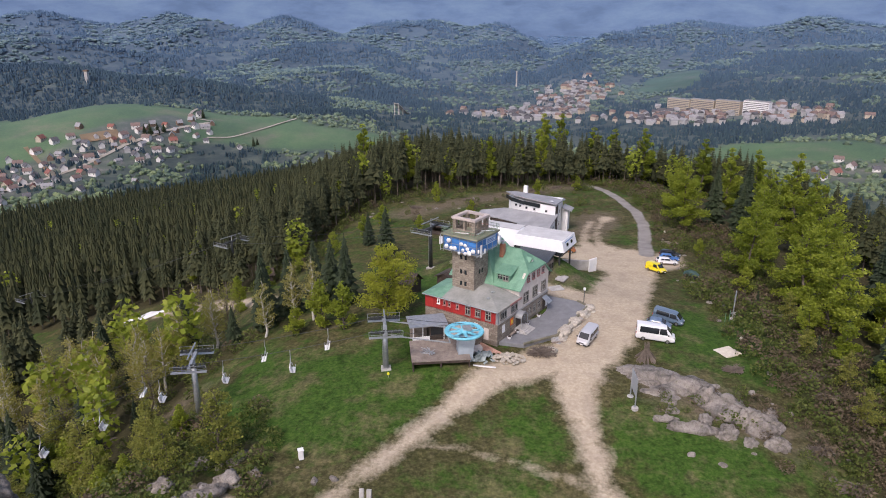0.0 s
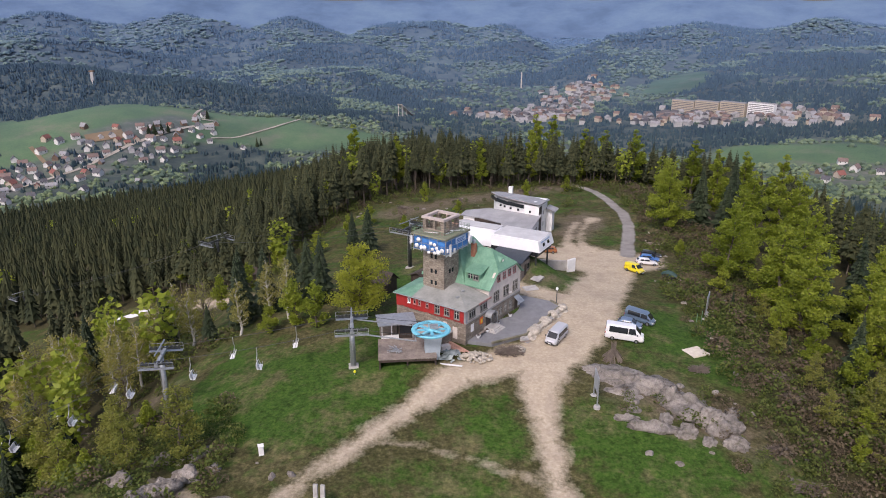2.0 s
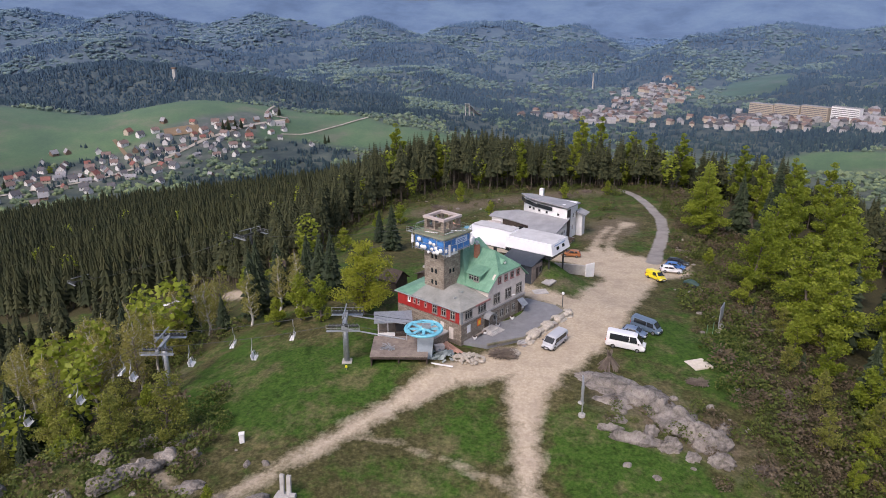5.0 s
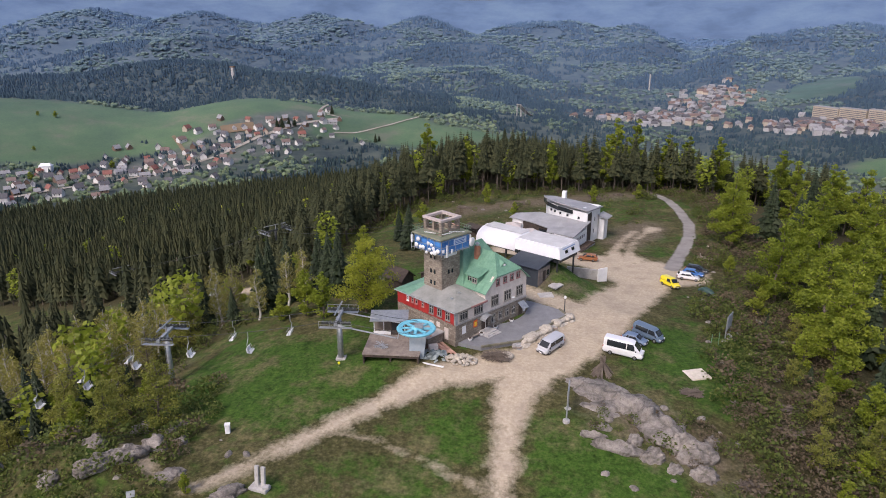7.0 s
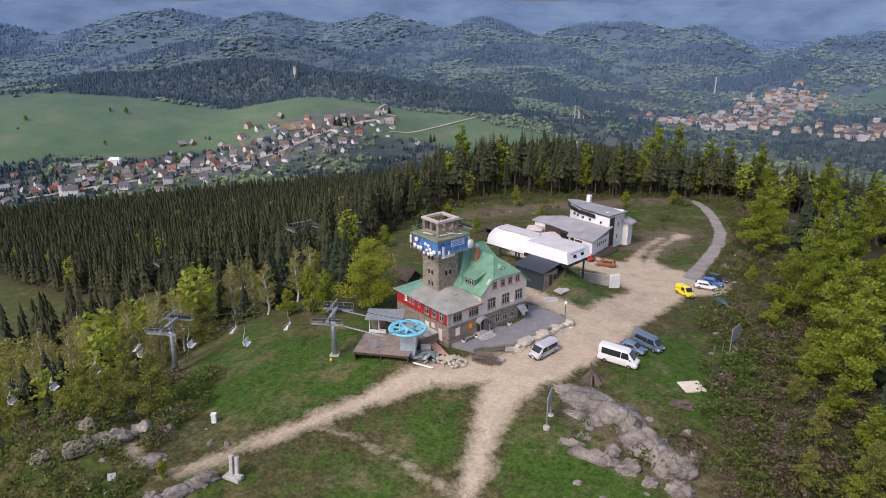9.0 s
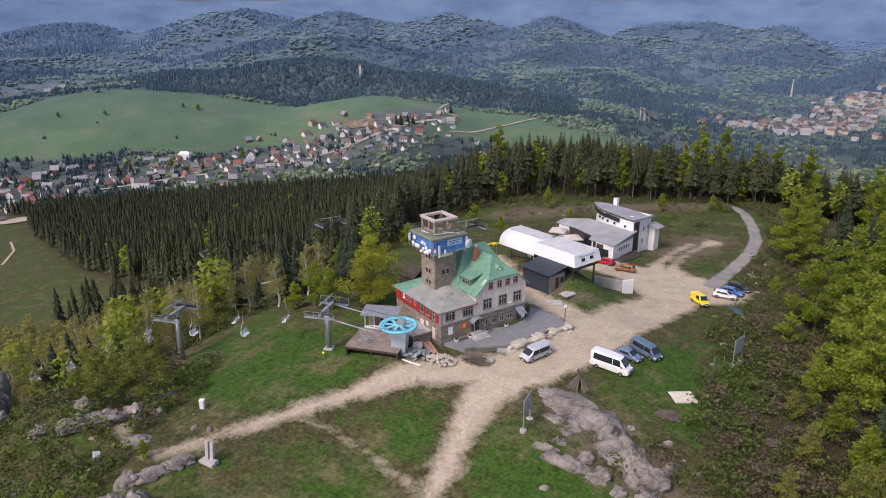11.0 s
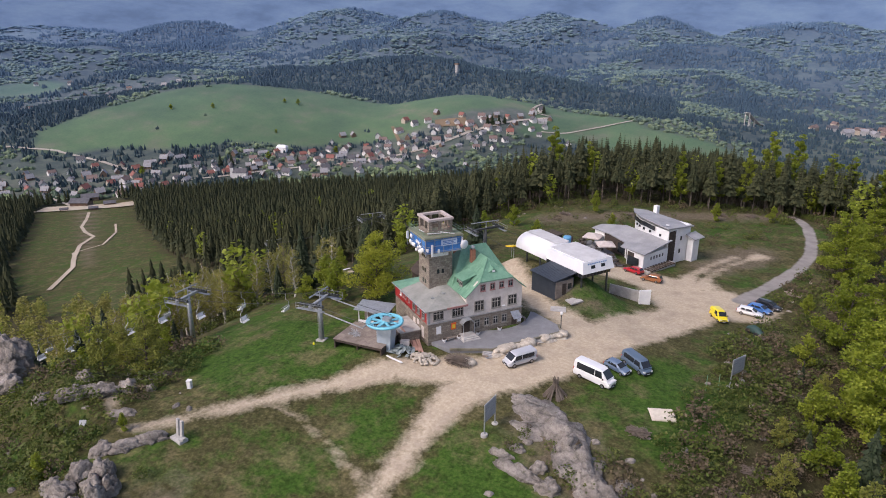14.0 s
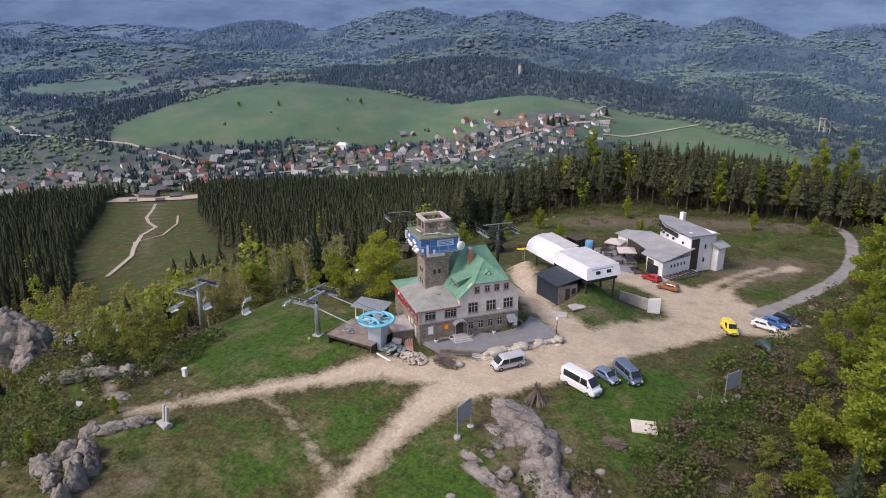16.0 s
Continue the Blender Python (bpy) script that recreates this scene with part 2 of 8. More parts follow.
# ---- the ground: summit, slopes, valley and far hills in one sheet ----
def sp(v, k):
    return k * np.logaddexp(0.0, v / k)
def near_height(x, y):
    w = np.maximum(0.0, -x - 7.0)
    west = np.where(w < 30, 0.0073 * w * w, 6.57 + 0.14 * (w - 30) + 45.0 * (1 - np.exp(-np.maximum(w - 30, 0) / 95.0)))
    e = np.maximum(0.0, x - 30.0 - 30.0 * np.clip((y - 115) / 55.0, 0, 1))
    east = np.where(e < 56, 0.004 * e * e, 12.54 + 0.45 * (e - 56))
    n = np.maximum(0.0, y - 112.0)
    north = 10.5 * (1 - np.exp(-n / 75.0)) + (0.2 + 0.25 * np.clip((x - 10) / 120.0, 0, 1)) * sp(n - 125.0, 8.0)
    k = np.clip((west + north - 15) / 40.0, 0, 1)
    fall = (west + north) * (1 - k) + (west ** 1.5 + north ** 1.5) ** (2 / 3) * k
    s = np.maximum(0.0, 85.0 - y)
    south = (0.055 + 0.0025 * np.clip(x + 10, 0, 30)) * s + 0.4 * sp(36.0 - y, 6.0)
    mound = 1.7 * np.exp(-(((x - 10) / 17) ** 2 + ((y - 108) / 17) ** 2))
    k = np.clip(((x - 20.5) * -14.0 + (y - 125.5) * 7.0) / 245.0, 0, 1)
    bank = 5.1 * np.exp(-((x - 20.5 + 14.0 * k) ** 2 + (y - 125.5 - 7.0 * k) ** 2) / 38.0)
    mound = mound + 0.9 * np.exp(-((x / 5.5) ** 2 + ((y - 87.5) / 4.0) ** 2))
    crag = 7.0 * np.exp(-(((x + 38) / 13) ** 2 + ((y - 61) / 8) ** 2))
    return -0.9 - fall - east - south + mound + bank + crag
# hills: bearing from +y in degrees, distance, top, radial and sideways spread
HUB = (35.0, 8.0)
HILLS_A = [
    (-32, 1500, -54, 150, 210), (-24, 1420, -78, 130, 190), (-42, 1540, -80, 160, 200), (-17, 1400, -112, 110, 170),
    (-47, 1330, -82, 190, 200), (-56, 1290, -108, 150, 170), (-39, 1290, -100, 150, 150), (-27, 1200, -98, 130, 150), (-15, 1190, -120, 110, 210),
    (-63, 2500, -62, 480, 480), (-52, 2000, -88, 300, 260), (-49, 2850, -18, 330, 240), (-66, 3300, -22, 350, 700),
]
HILLS_B = [
    (-37, 2800, 30, 380, 280), (-30, 2700, 18, 360, 280), (-31, 2200, -36, 230, 260), (-21, 2650, 12, 340, 240), (-13, 2600, -2, 360, 180), (-12, 1950, -78, 240, 150), (-7, 2350, -55, 280, 110),
    (-3, 2750, 4, 380, 220), (3, 2600, -28, 330, 130), (13, 2400, -50, 360, 150), (18, 2650, -14, 400, 230), (27, 2600, 2, 430, 300), (33, 1900, -50, 420, 300), (24, 1800, -95, 260, 220), (38, 1500, -90, 400, 260),
]
RANGES = [
    (-64, 4300, 44, 300, 500), (-52, 4400, 52, 300, 450), (-42, 4500, 62, 300, 420), (-33, 4500, 50, 280, 350), (-24, 4600, 92, 300, 600), (-10, 4500, 80, 300, 500), (4, 4300, 52, 300, 420), (17, 4100, 24, 260, 260), (24, 4500, 60, 300, 320), (31, 4400, 70, 300, 500),
]
def valley_floor(r):
    rim = np.clip((r - 3800) / 700, 0, 1)
    return -155.0 + 80.0 * np.clip((r - 1700) / 2800, 0, 1) ** 1.2 + 160.0 * rim * rim * (3 - 2 * rim)
def far_height(x, y):
    x, y = x - HUB[0], y - HUB[1]
    base = valley_floor(np.hypot(x, y))
    h = np.zeros(np.shape(base))
    for b, d, top, sr, ss in HILLS_A + HILLS_B + RANGES:
        a = np.radians(b); dx, dy = np.sin(a), np.cos(a)
        p = x * dx + y * dy - d; q = x * dy - y * dx
        g = (top - float(valley_floor(d))) * np.exp(-(p / sr) ** 2 / 2 - (q / ss) ** 2 / 2)
        h = np.maximum(h, g) + 8.0 * np.exp(-np.abs(h - g) / 9.0) * np.clip(g / 40.0, 0, 1) * np.clip(h / 40.0, 0, 1)
    h = base + h
    return h
def height(x, y):
    x = np.asarray(x, float); y = np.asarray(y, float)
    a, b = near_height(x, y), far_height(x, y)
    k = 10.0
    return np.maximum(a, b) + k * np.log1p(np.exp(-np.abs(a - b) / k))


def ground_z(x, y):
    return float(height(x, y))


def graded(lo, hi, step, far_lo, far_hi, growth=1.06, cap=60.0):
    mid = list(np.arange(lo, hi + 0.01, step))
    up, s = [hi], step
    while up[-1] < far_hi:
        s = min(s * growth, cap)
        up.append(up[-1] + s)
    down, s = [lo], step
    while down[-1] > far_lo:
        s = min(s * growth, cap if down[-1] > -1500 or far_lo > -4000 else 120.0)
        down.append(down[-1] - s)
    return np.array(down[:0:-1] + mid + up[1:])


def chain_distance(x, y, chain):
    """Distance to the edge of a band along (x, y, half width) points; negative inside."""
    best = np.full(x.shape, 1e6)
    for (ax, ay, ar), (bx, by, br) in zip(chain, chain[1:]):
        dx, dy = bx - ax, by - ay
        t = np.clip(((x - ax) * dx + (y - ay) * dy) / (dx * dx + dy * dy + 1e-9), 0, 1)
        best = np.minimum(best, np.hypot(x - ax - t * dx, y - ay - t * dy) - (ar + t * (br - ar)))
    return best


DIRT = [
    [(-16, 58.5, 0.2), (-13, 61, 0.5), (-10, 65, 0.8), (-6, 70, 1.0), (-2, 75, 1.3), (2, 80, 1.7), (7, 85.5, 2.6), (17, 90.4, 4.0)], [(-27, 64, 0.2), (-22, 60.5, 0.3), (-19, 59.5, 0.2)],
    [(-3.5, 71.5, -0.25), (3, 70.5, -0.2), (9, 68.5, -0.1), (15, 66, 0.0)],
    [(18.6, 40, 1.1), (18.3, 55, 1.2), (18.2, 66, 1.3), (17.9, 74, 1.5), (17.6, 78, 1.9), (17.8, 83.5, 2.8), (20.0, 90, 4.2)],
    [(17, 90, 4.2), (22, 93, 4.8), (27, 101, 4.6), (30, 110, 5.0), (34, 121, 5.0), (38, 131, 4.8), (40, 140, 6.0), (41, 147, 5.0)],
    [(28, 107, 4.0), (24, 113, 3.2), (18, 115, 2.6), (10, 123, 2.0), (4, 131, 1.6)],
    [(38, 139, 7.0), (33, 147, 6.5), (26, 151, 5.0), (17, 152, 4.0), (10, 154, 4.0)],
    [(43, 137, 4.0), (48, 141.5, 4.5), (50, 145, 3.0)],
    [(34, 152, 3.0), (34.2, 160, 0.8), (36.5, 170, 0.5), (40, 180, 0.5)],
    [(38, 152, 3.0), (37.4, 160, 0.5), (39.5, 170, 0.3), (43, 180, 0.6), (45, 184, 2.0)],
    [(-35, 131, 1.0), (-48, 150, 2.0), (-62, 166, 2.5), (-80, 178, 1.5)],
]
ASPHALT = [(45.6, 146.5, 1.7), (47.6, 155, 1.6), (50.4, 165, 1.5), (53.6, 178, 1.5), (55.3, 192, 1.45), (55.0, 205, 1.4), (53, 222, 1.4), (48, 240, 1.4)]
BROWN = [[(-290, 225, 2), (-365, 272, 4), (-470, 340, 5), (-580, 410, 8)], [(29, 84, 2.5), (36, 79, 4), (42, 75, 3)], [(-6, 47, 1.5), (-2, 52, 2)], [(70, 178, 9), (82, 205, 12), (78, 228, 9)], [(36, 168, 5), (43, 184, 6)], [(-10, 190, 5), (5, 205, 4), (40, 228, 5)], [(-40, 92, 3), (-60, 92, 6), (-78, 96, 6)],
         [(14, 119, 1.5), (24, 120, 1.5)], [(60, 135, 3), (66, 160, 4)]]
LAWN = [[(-22, 84, 10), (-8, 82, 9), (-4, 80, 5)], [(30, 72, 6), (24, 72, 4)], [(41, 101, 6), (45, 96, 5.5)], [(22, 120, 4.5), (31, 124, 4.5)], [(-4, 118, 5), (-6, 128, 4)], [(6, 62, 1.5), (12, 72, 1)], [(35, 172, 2)] * 2]
PISTE = [(-20, 125, 9), (-45, 143, 9), (-66, 158, 9), (-90, 176, 15), (-150, 184, 20), (-215, 190, 36), (-290, 225, 38), (-365, 272, 40), (-465, 335, 38), (-595, 420, 44)]
WOODS_EDGE = [(-34, 104), (-52, 128), (-30, 150), (-28, 185), (-8, 215), (22, 224), (44, 236), (64, 232), (62, 190), (60, 165), (60, 140), (55, 120), (53, 100), (49, 80), (48, 60)]


def wild(x, y):
    """Roughly how far a place lies outside the open summit; negative on the summit."""
    a = np.arctan2(y - 125, x - 10)
    pts = [(np.arctan2(py - 125, px - 10), np.hypot(px - 10, py - 125)) for px, py in WOODS_EDGE + [(30, 20), (-20, 20), (-60, 50), (-44, 88)]]
    pts.sort()
    ang, rad = [p[0] for p in pts], [p[1] for p in pts]
    return np.hypot(x - 10, y - 125) - np.interp(a, [ang[-1] - 2 * math.pi] + ang + [ang[0] + 2 * math.pi], [rad[-1]] + rad + [rad[0]])


def lumps(x, y, size, seed):
    """Smooth noise from 0 to 1 over the plane."""
    out = np.zeros(x.shape)
    gen = np.random.RandomState(seed)
    for k in range(9):
        a, f = gen.uniform(0, 6.28), gen.uniform(0.6, 2.2) / size
        out += np.sin((x * math.cos(a) + y * math.sin(a)) * f * 3 + gen.uniform(0, 6.28) + 1.3 * np.sin((x * math.sin(a) - y * math.cos(a)) * f * 2.1 + k))
    return 0.5 + out / 12


MEADOWS = [[(-900, 620, 70), (-850, 740, 130), (-790, 840, 150), (-680, 880, 130), (-560, 960, 95), (-500, 1040, 110)], [(-540, 1010, 90), (-400, 1060, 90), (-250, 1060, 70), (-120, 1040, 40), (-40, 1020, 15)],
           [(-1560, 800, 60), (-1500, 900, 70)], [(-1180, 520, 30), (-1120, 600, 25)], [(500, 1590, 70), (560, 1720, 70), (600, 1800, 40)], [(420, 930, 60), (520, 900, 60)]]
TOWNS = [[(-830, 370, 50), (-740, 480, 70), (-660, 570, 50), (-590, 670, 45), (-520, 760, 40), (-465, 860, 50), (-430, 950, 65), (-405, 1050, 25)], [(110, 1330, 55), (170, 1350, 60), (225, 1390, 50), (270, 1540, 35), (320, 1640, 40), (330, 1800, 30)],
         [(350, 1250, 30), (430, 1250, 45), (540, 1200, 50), (610, 1100, 50)], [(-1250, 900, 150), (-1150, 1250, 150)], [(480, 800, 50), (540, 780, 40)]]


FAR_SPRUCE = [[(-880, 1070, 80), (-740, 1130, 110), (-600, 1180, 100), (-470, 1220, 50)], [(-1020, 1120, 70), (-900, 1250, 120), (-720, 1330, 130), (-560, 1330, 110), (-400, 1330, 60)], [(-850, 560, 20), (-960, 640, 45), (-1060, 760, 40), (-1010, 680, 40)], [(-1900, 1700, 170), (-2200, 1900, 200)], [(-60, 1500, 70), (-160, 1560, 60)], [(430, 1120, 40), (650, 980, 50)]]


def meadow_at(x, y):
    d = np.min([chain_distance(x, y, c) for c in MEADOWS], axis=0)
    return d + 30 * (lumps(x, y, 110, 5) - 0.5)


def town_at(x, y):
    return np.min([chain_distance(x, y, c) for c in TOWNS], axis=0)


def far_relief(x, y):
    r = np.hypot(x, y)
    hilly = np.clip((far_height(x, y) + 150) / 70, 0, 1)
    spurs = 1 - 2 * np.abs(lumps(x, y, 420, 11) - 0.5)
    return np.clip((r - 1350) / 700, 0, 1) * hilly * (46 * (spurs - 0.68) + 22 * (lumps(x, y, 190, 12) - 0.5)) * np.clip(1.5 - r / 3800, 0.12, 1)


def near_relief(x, y):
    r = np.clip(1 - np.hypot(x - 10, y - 115) / 400, 0, 1)
    return r * (0.5 * (lumps(x, y, 14, 3) - 0.5) + 0.25 * (lumps(x, y, 5, 4) - 0.5)) * np.clip(chain_distance(x, y, [(12, 100, 14), (22, 125, 12)]) / 6, 0.05, 1)


_height = height


def height(x, y):
    x, y = np.asarray(x, float), np.asarray(y, float)
    return _height(x, y) + far_relief(x, y) + near_relief(x, y)


gx, gy = graded(-88.0, 100.0, 1.0, -4900, 4900), graded(22.0, 250.0, 1.0, -4900, 4900)
GX, GY = np.meshgrid(gx, gy)
PX, PY = GX.ravel(), GY.ravel()
PZ = height(PX, PY)
nx, ny = len(gx), len(gy)
I = np.arange(nx * ny).reshape(ny, nx)
quads = np.stack([I[:-1, :-1], I[:-1, 1:], I[1:, 1:], I[1:, :-1]], -1).reshape(-1, 4)


def mesh_from(name, verts, faces, smooth=False):
    """A mesh from arrays of corners and of faces, all with the same count of corners."""
    me = bpy.data.meshes.new(name)
    verts, faces = np.asarray(verts, np.float32), np.asarray(faces, np.int32)
    k = faces.shape[1]
    me.vertices.add(len(verts))
    me.vertices.foreach_set("co", verts.ravel())
    me.loops.add(faces.size)
    me.loops.foreach_set("vertex_index", faces.ravel())
    me.polygons.add(len(faces))
    me.polygons.foreach_set("loop_start", np.arange(0, faces.size, k, dtype=np.int32))
    me.polygons.foreach_set("use_smooth", np.full(len(faces), smooth))
    me.update(calc_edges=True)
    me.validate()
    return me


ground_mesh = mesh_from("ground", np.stack([PX, PY, PZ], -1), quads, True)


def point_values(name, values):
    ground_mesh.attributes.new(name, "FLOAT", "POINT").data.foreach_set("value", np.asarray(values, np.float32))


point_values("dirt", np.clip(-np.min([chain_distance(PX, PY, c) for c in DIRT], axis=0), -8, 8))
point_values("asphalt", np.clip(-chain_distance(PX, PY, ASPHALT), -8, 8))
point_values("brown", np.clip(-np.min([chain_distance(PX, PY, c) for c in BROWN], axis=0) / 6, -1, 1))
point_values("lawn", np.clip(-np.min([chain_distance(PX, PY, c) for c in LAWN], axis=0) / 5, -1, 1))
piste_d = chain_distance(PX, PY, PISTE)
point_values("woods", np.where(piste_d < 0, -1, np.clip(wild(PX, PY) / 8, -1, 1)) * (np.hypot(PX, PY) < 900))
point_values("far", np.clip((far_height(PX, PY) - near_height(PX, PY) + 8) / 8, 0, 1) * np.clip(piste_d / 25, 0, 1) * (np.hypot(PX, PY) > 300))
point_values("meadow", np.clip(-meadow_at(PX, PY) / 40, -1, 1))
point_values("town", np.clip(-town_at(PX, PY) / 30, -1, 1))

m, n, l, p = nodes_of("summit_ground")
tc = obj_vec(n)


def att(name):
    k = n.new("ShaderNodeAttribute")
    k.attribute_name = name
    return k.outputs["Fac"]


def edge(value, noise_fac, reach, soft):
    """0 to 1 across the edge of a patch, frayed by noise."""
    v = math_node(n, l, "ADD", value, math_node(n, l, "MULTIPLY", math_node(n, l, "SUBTRACT", noise_fac, 0.5), reach))
    return math_node(n, l, "ADD", math_node(n, l, "DIVIDE", v, soft), 0.5, True)


n_big, n_mid, n_fine = noise_node(n, l, tc, 0.07, 5), noise_node(n, l, tc, 0.35, 6, 0.65), noise_node(n, l, tc, 2.2, 5, 0.7)
n_huge = noise_node(n, l, tc, 0.009, 6, 0.62)
grass_lush = ramp_node(n, l, n_fine, [(0.3, (0.021, 0.048, 0.008)), (0.5, (0.04, 0.088, 0.013)), (0.7, (0.076, 0.12, 0.026))])
grass_dry = ramp_node(n, l, n_fine, [(0.3, (0.033, 0.034, 0.012)), (0.5, (0.063, 0.062, 0.024)), (0.72, (0.128, 0.114, 0.056))])
near_path = math_node(n, l, "MULTIPLY", math_node(n, l, "ADD", math_node(n, l, "MULTIPLY", att("dirt"), 0.22), 0.75, True), 0.9)
lush_v = math_node(n, l, "SUBTRACT", math_node(n, l, "MULTIPLY", math_node(n, l, "ADD", att("lawn"), -0.1), 0.85), near_path)
lush_f = edge(lush_v, math_node(n, l, "ADD", math_node(n, l, "MULTIPLY", n_mid, 0.75), math_node(n, l, "MULTIPLY", n_big, 0.5)), 6.0, 0.9)
col = mix_node(n, l, lush_f, grass_dry, grass_lush)
straw = noise_node(n, l, tc, 0.16, 7, 0.72)
straw_c = ramp_node(n, l, n_fine, [(0.3, (0.078, 0.073, 0.032)), (0.7, (0.195, 0.168, 0.09))])
col = mix_node(n, l, ramp_node(n, l, straw, [(0.5, (0, 0, 0)), (0.62, (0.7, 0.7, 0.7))]), col, straw_c)
n_tuft = noise_node(n, l, tc, 0.9, 6, 0.7)
col = mix_node(n, l, 0.8, col, ramp_node(n, l, n_tuft, [(0.34, (0.45, 0.45, 0.42)), (0.5, (0.9, 0.9, 0.88)), (0.66, (1.3, 1.25, 1.15))]), "MULTIPLY")
brown_c = ramp_node(n, l, n_fine, [(0.3, (0.07, 0.058, 0.038)), (0.55, (0.14, 0.115, 0.078)), (0.75, (0.25, 0.205, 0.15))])
col = mix_node(n, l, edge(att("brown"), n_mid, 3.0, 0.9), col, brown_c)
floor_c = ramp_node(n, l, n_fine, [(0.3, (0.03, 0.028, 0.014)), (0.6, (0.065, 0.06, 0.028)), (0.75, (0.1, 0.085, 0.05))])
col = mix_node(n, l, edge(att("woods"), n_mid, 1.6, 0.6), col, floor_c)
gravel = ramp_node(n, l, n_fine, [(0.3, (0.36, 0.295, 0.21)), (0.5, (0.44, 0.37, 0.272)), (0.7, (0.53, 0.455, 0.345))])
gravel = mix_node(n, l, ramp_node(n, l, n_mid, [(0.45, (0, 0, 0)), (0.72, (0.5, 0.5, 0.5))]), gravel, (0.24, 0.195, 0.155))
dirt_f = edge(att("dirt"), math_node(n, l, "ADD", math_node(n, l, "MULTIPLY", n_mid, 0.8), math_node(n, l, "MULTIPLY", n_fine, 0.2)), 6.0, 1.9)
col = mix_node(n, l, dirt_f, col, gravel)
road_c = ramp_node(n, l, n_mid, [(0.3, (0.2, 0.188, 0.175)), (0.7, (0.31, 0.29, 0.27))])
col = mix_node(n, l, edge(att("asphalt"), n_mid, 1.2, 0.5), col, road_c)
far_wood = ramp_node(n, l, noise_node(n, l, tc, 0.03, 6, 0.7), [(0.3, (0.022, 0.03, 0.018)), (0.45, (0.045, 0.055, 0.03)), (0.6, (0.08, 0.09, 0.05)), (0.75, (0.12, 0.13, 0.07))])
haze_f = haze_blend(n, l, tc)
n_field = noise_node(n, l, tc, 0.018, 6, 0.6)
far_mead = mix_node(n, l, 0.5, ramp_node(n, l, n_field, [(0.32, (0.042, 0.085, 0.018)), (0.48, (0.065, 0.125, 0.026)), (0.58, (0.1, 0.13, 0.042)), (0.66, (0.165, 0.14, 0.08))]), ramp_node(n, l, n_mid, [(0.3, (0.05, 0.09, 0.02)), (0.7, (0.11, 0.165, 0.045))]))
town_c = ramp_node(n, l, n_big, [(0.3, (0.055, 0.075, 0.035)), (0.55, (0.1, 0.105, 0.065)), (0.7, (0.17, 0.15, 0.125))])
far_c = mix_node(n, l, edge(att("meadow"), n_huge, 0.6, 0.5), far_wood, far_mead)
far_c = mix_node(n, l, edge(att("town"), n_huge, 0.9, 0.6), far_c, town_c)
# aerial haze painted into the far ground's colour, bluer with distance
far_c = mix_node(n, l, haze_f, far_c, (0.115, 0.185, 0.3))
n_range = noise_node(n, l, tc, 0.0032, 6, 0.65)
far_c = mix_node(n, l, 1.0, far_c, ramp_node(n, l, n_range, [(0.36, (0.75, 0.78, 0.82)), (0.5, (0.97, 0.98, 1.0)), (0.64, (1.2, 1.18, 1.1))]), "MULTIPLY")
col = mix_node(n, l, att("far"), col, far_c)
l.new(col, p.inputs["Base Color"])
p.inputs["Roughness"].default_value = 0.95
p.inputs["Specular IOR Level"].default_value = 0.15
bump_node(n, l, p, math_node(n, l, "ADD", n_fine, math_node(n, l, "MULTIPLY", n_mid, 0.8)), 0.4, 0.3)
ground_mesh.materials.append(m)
ground = tagged(new("ground", ground_mesh), "hilltop of grass and gravel above a wooded valley", "ground", kind="structure")


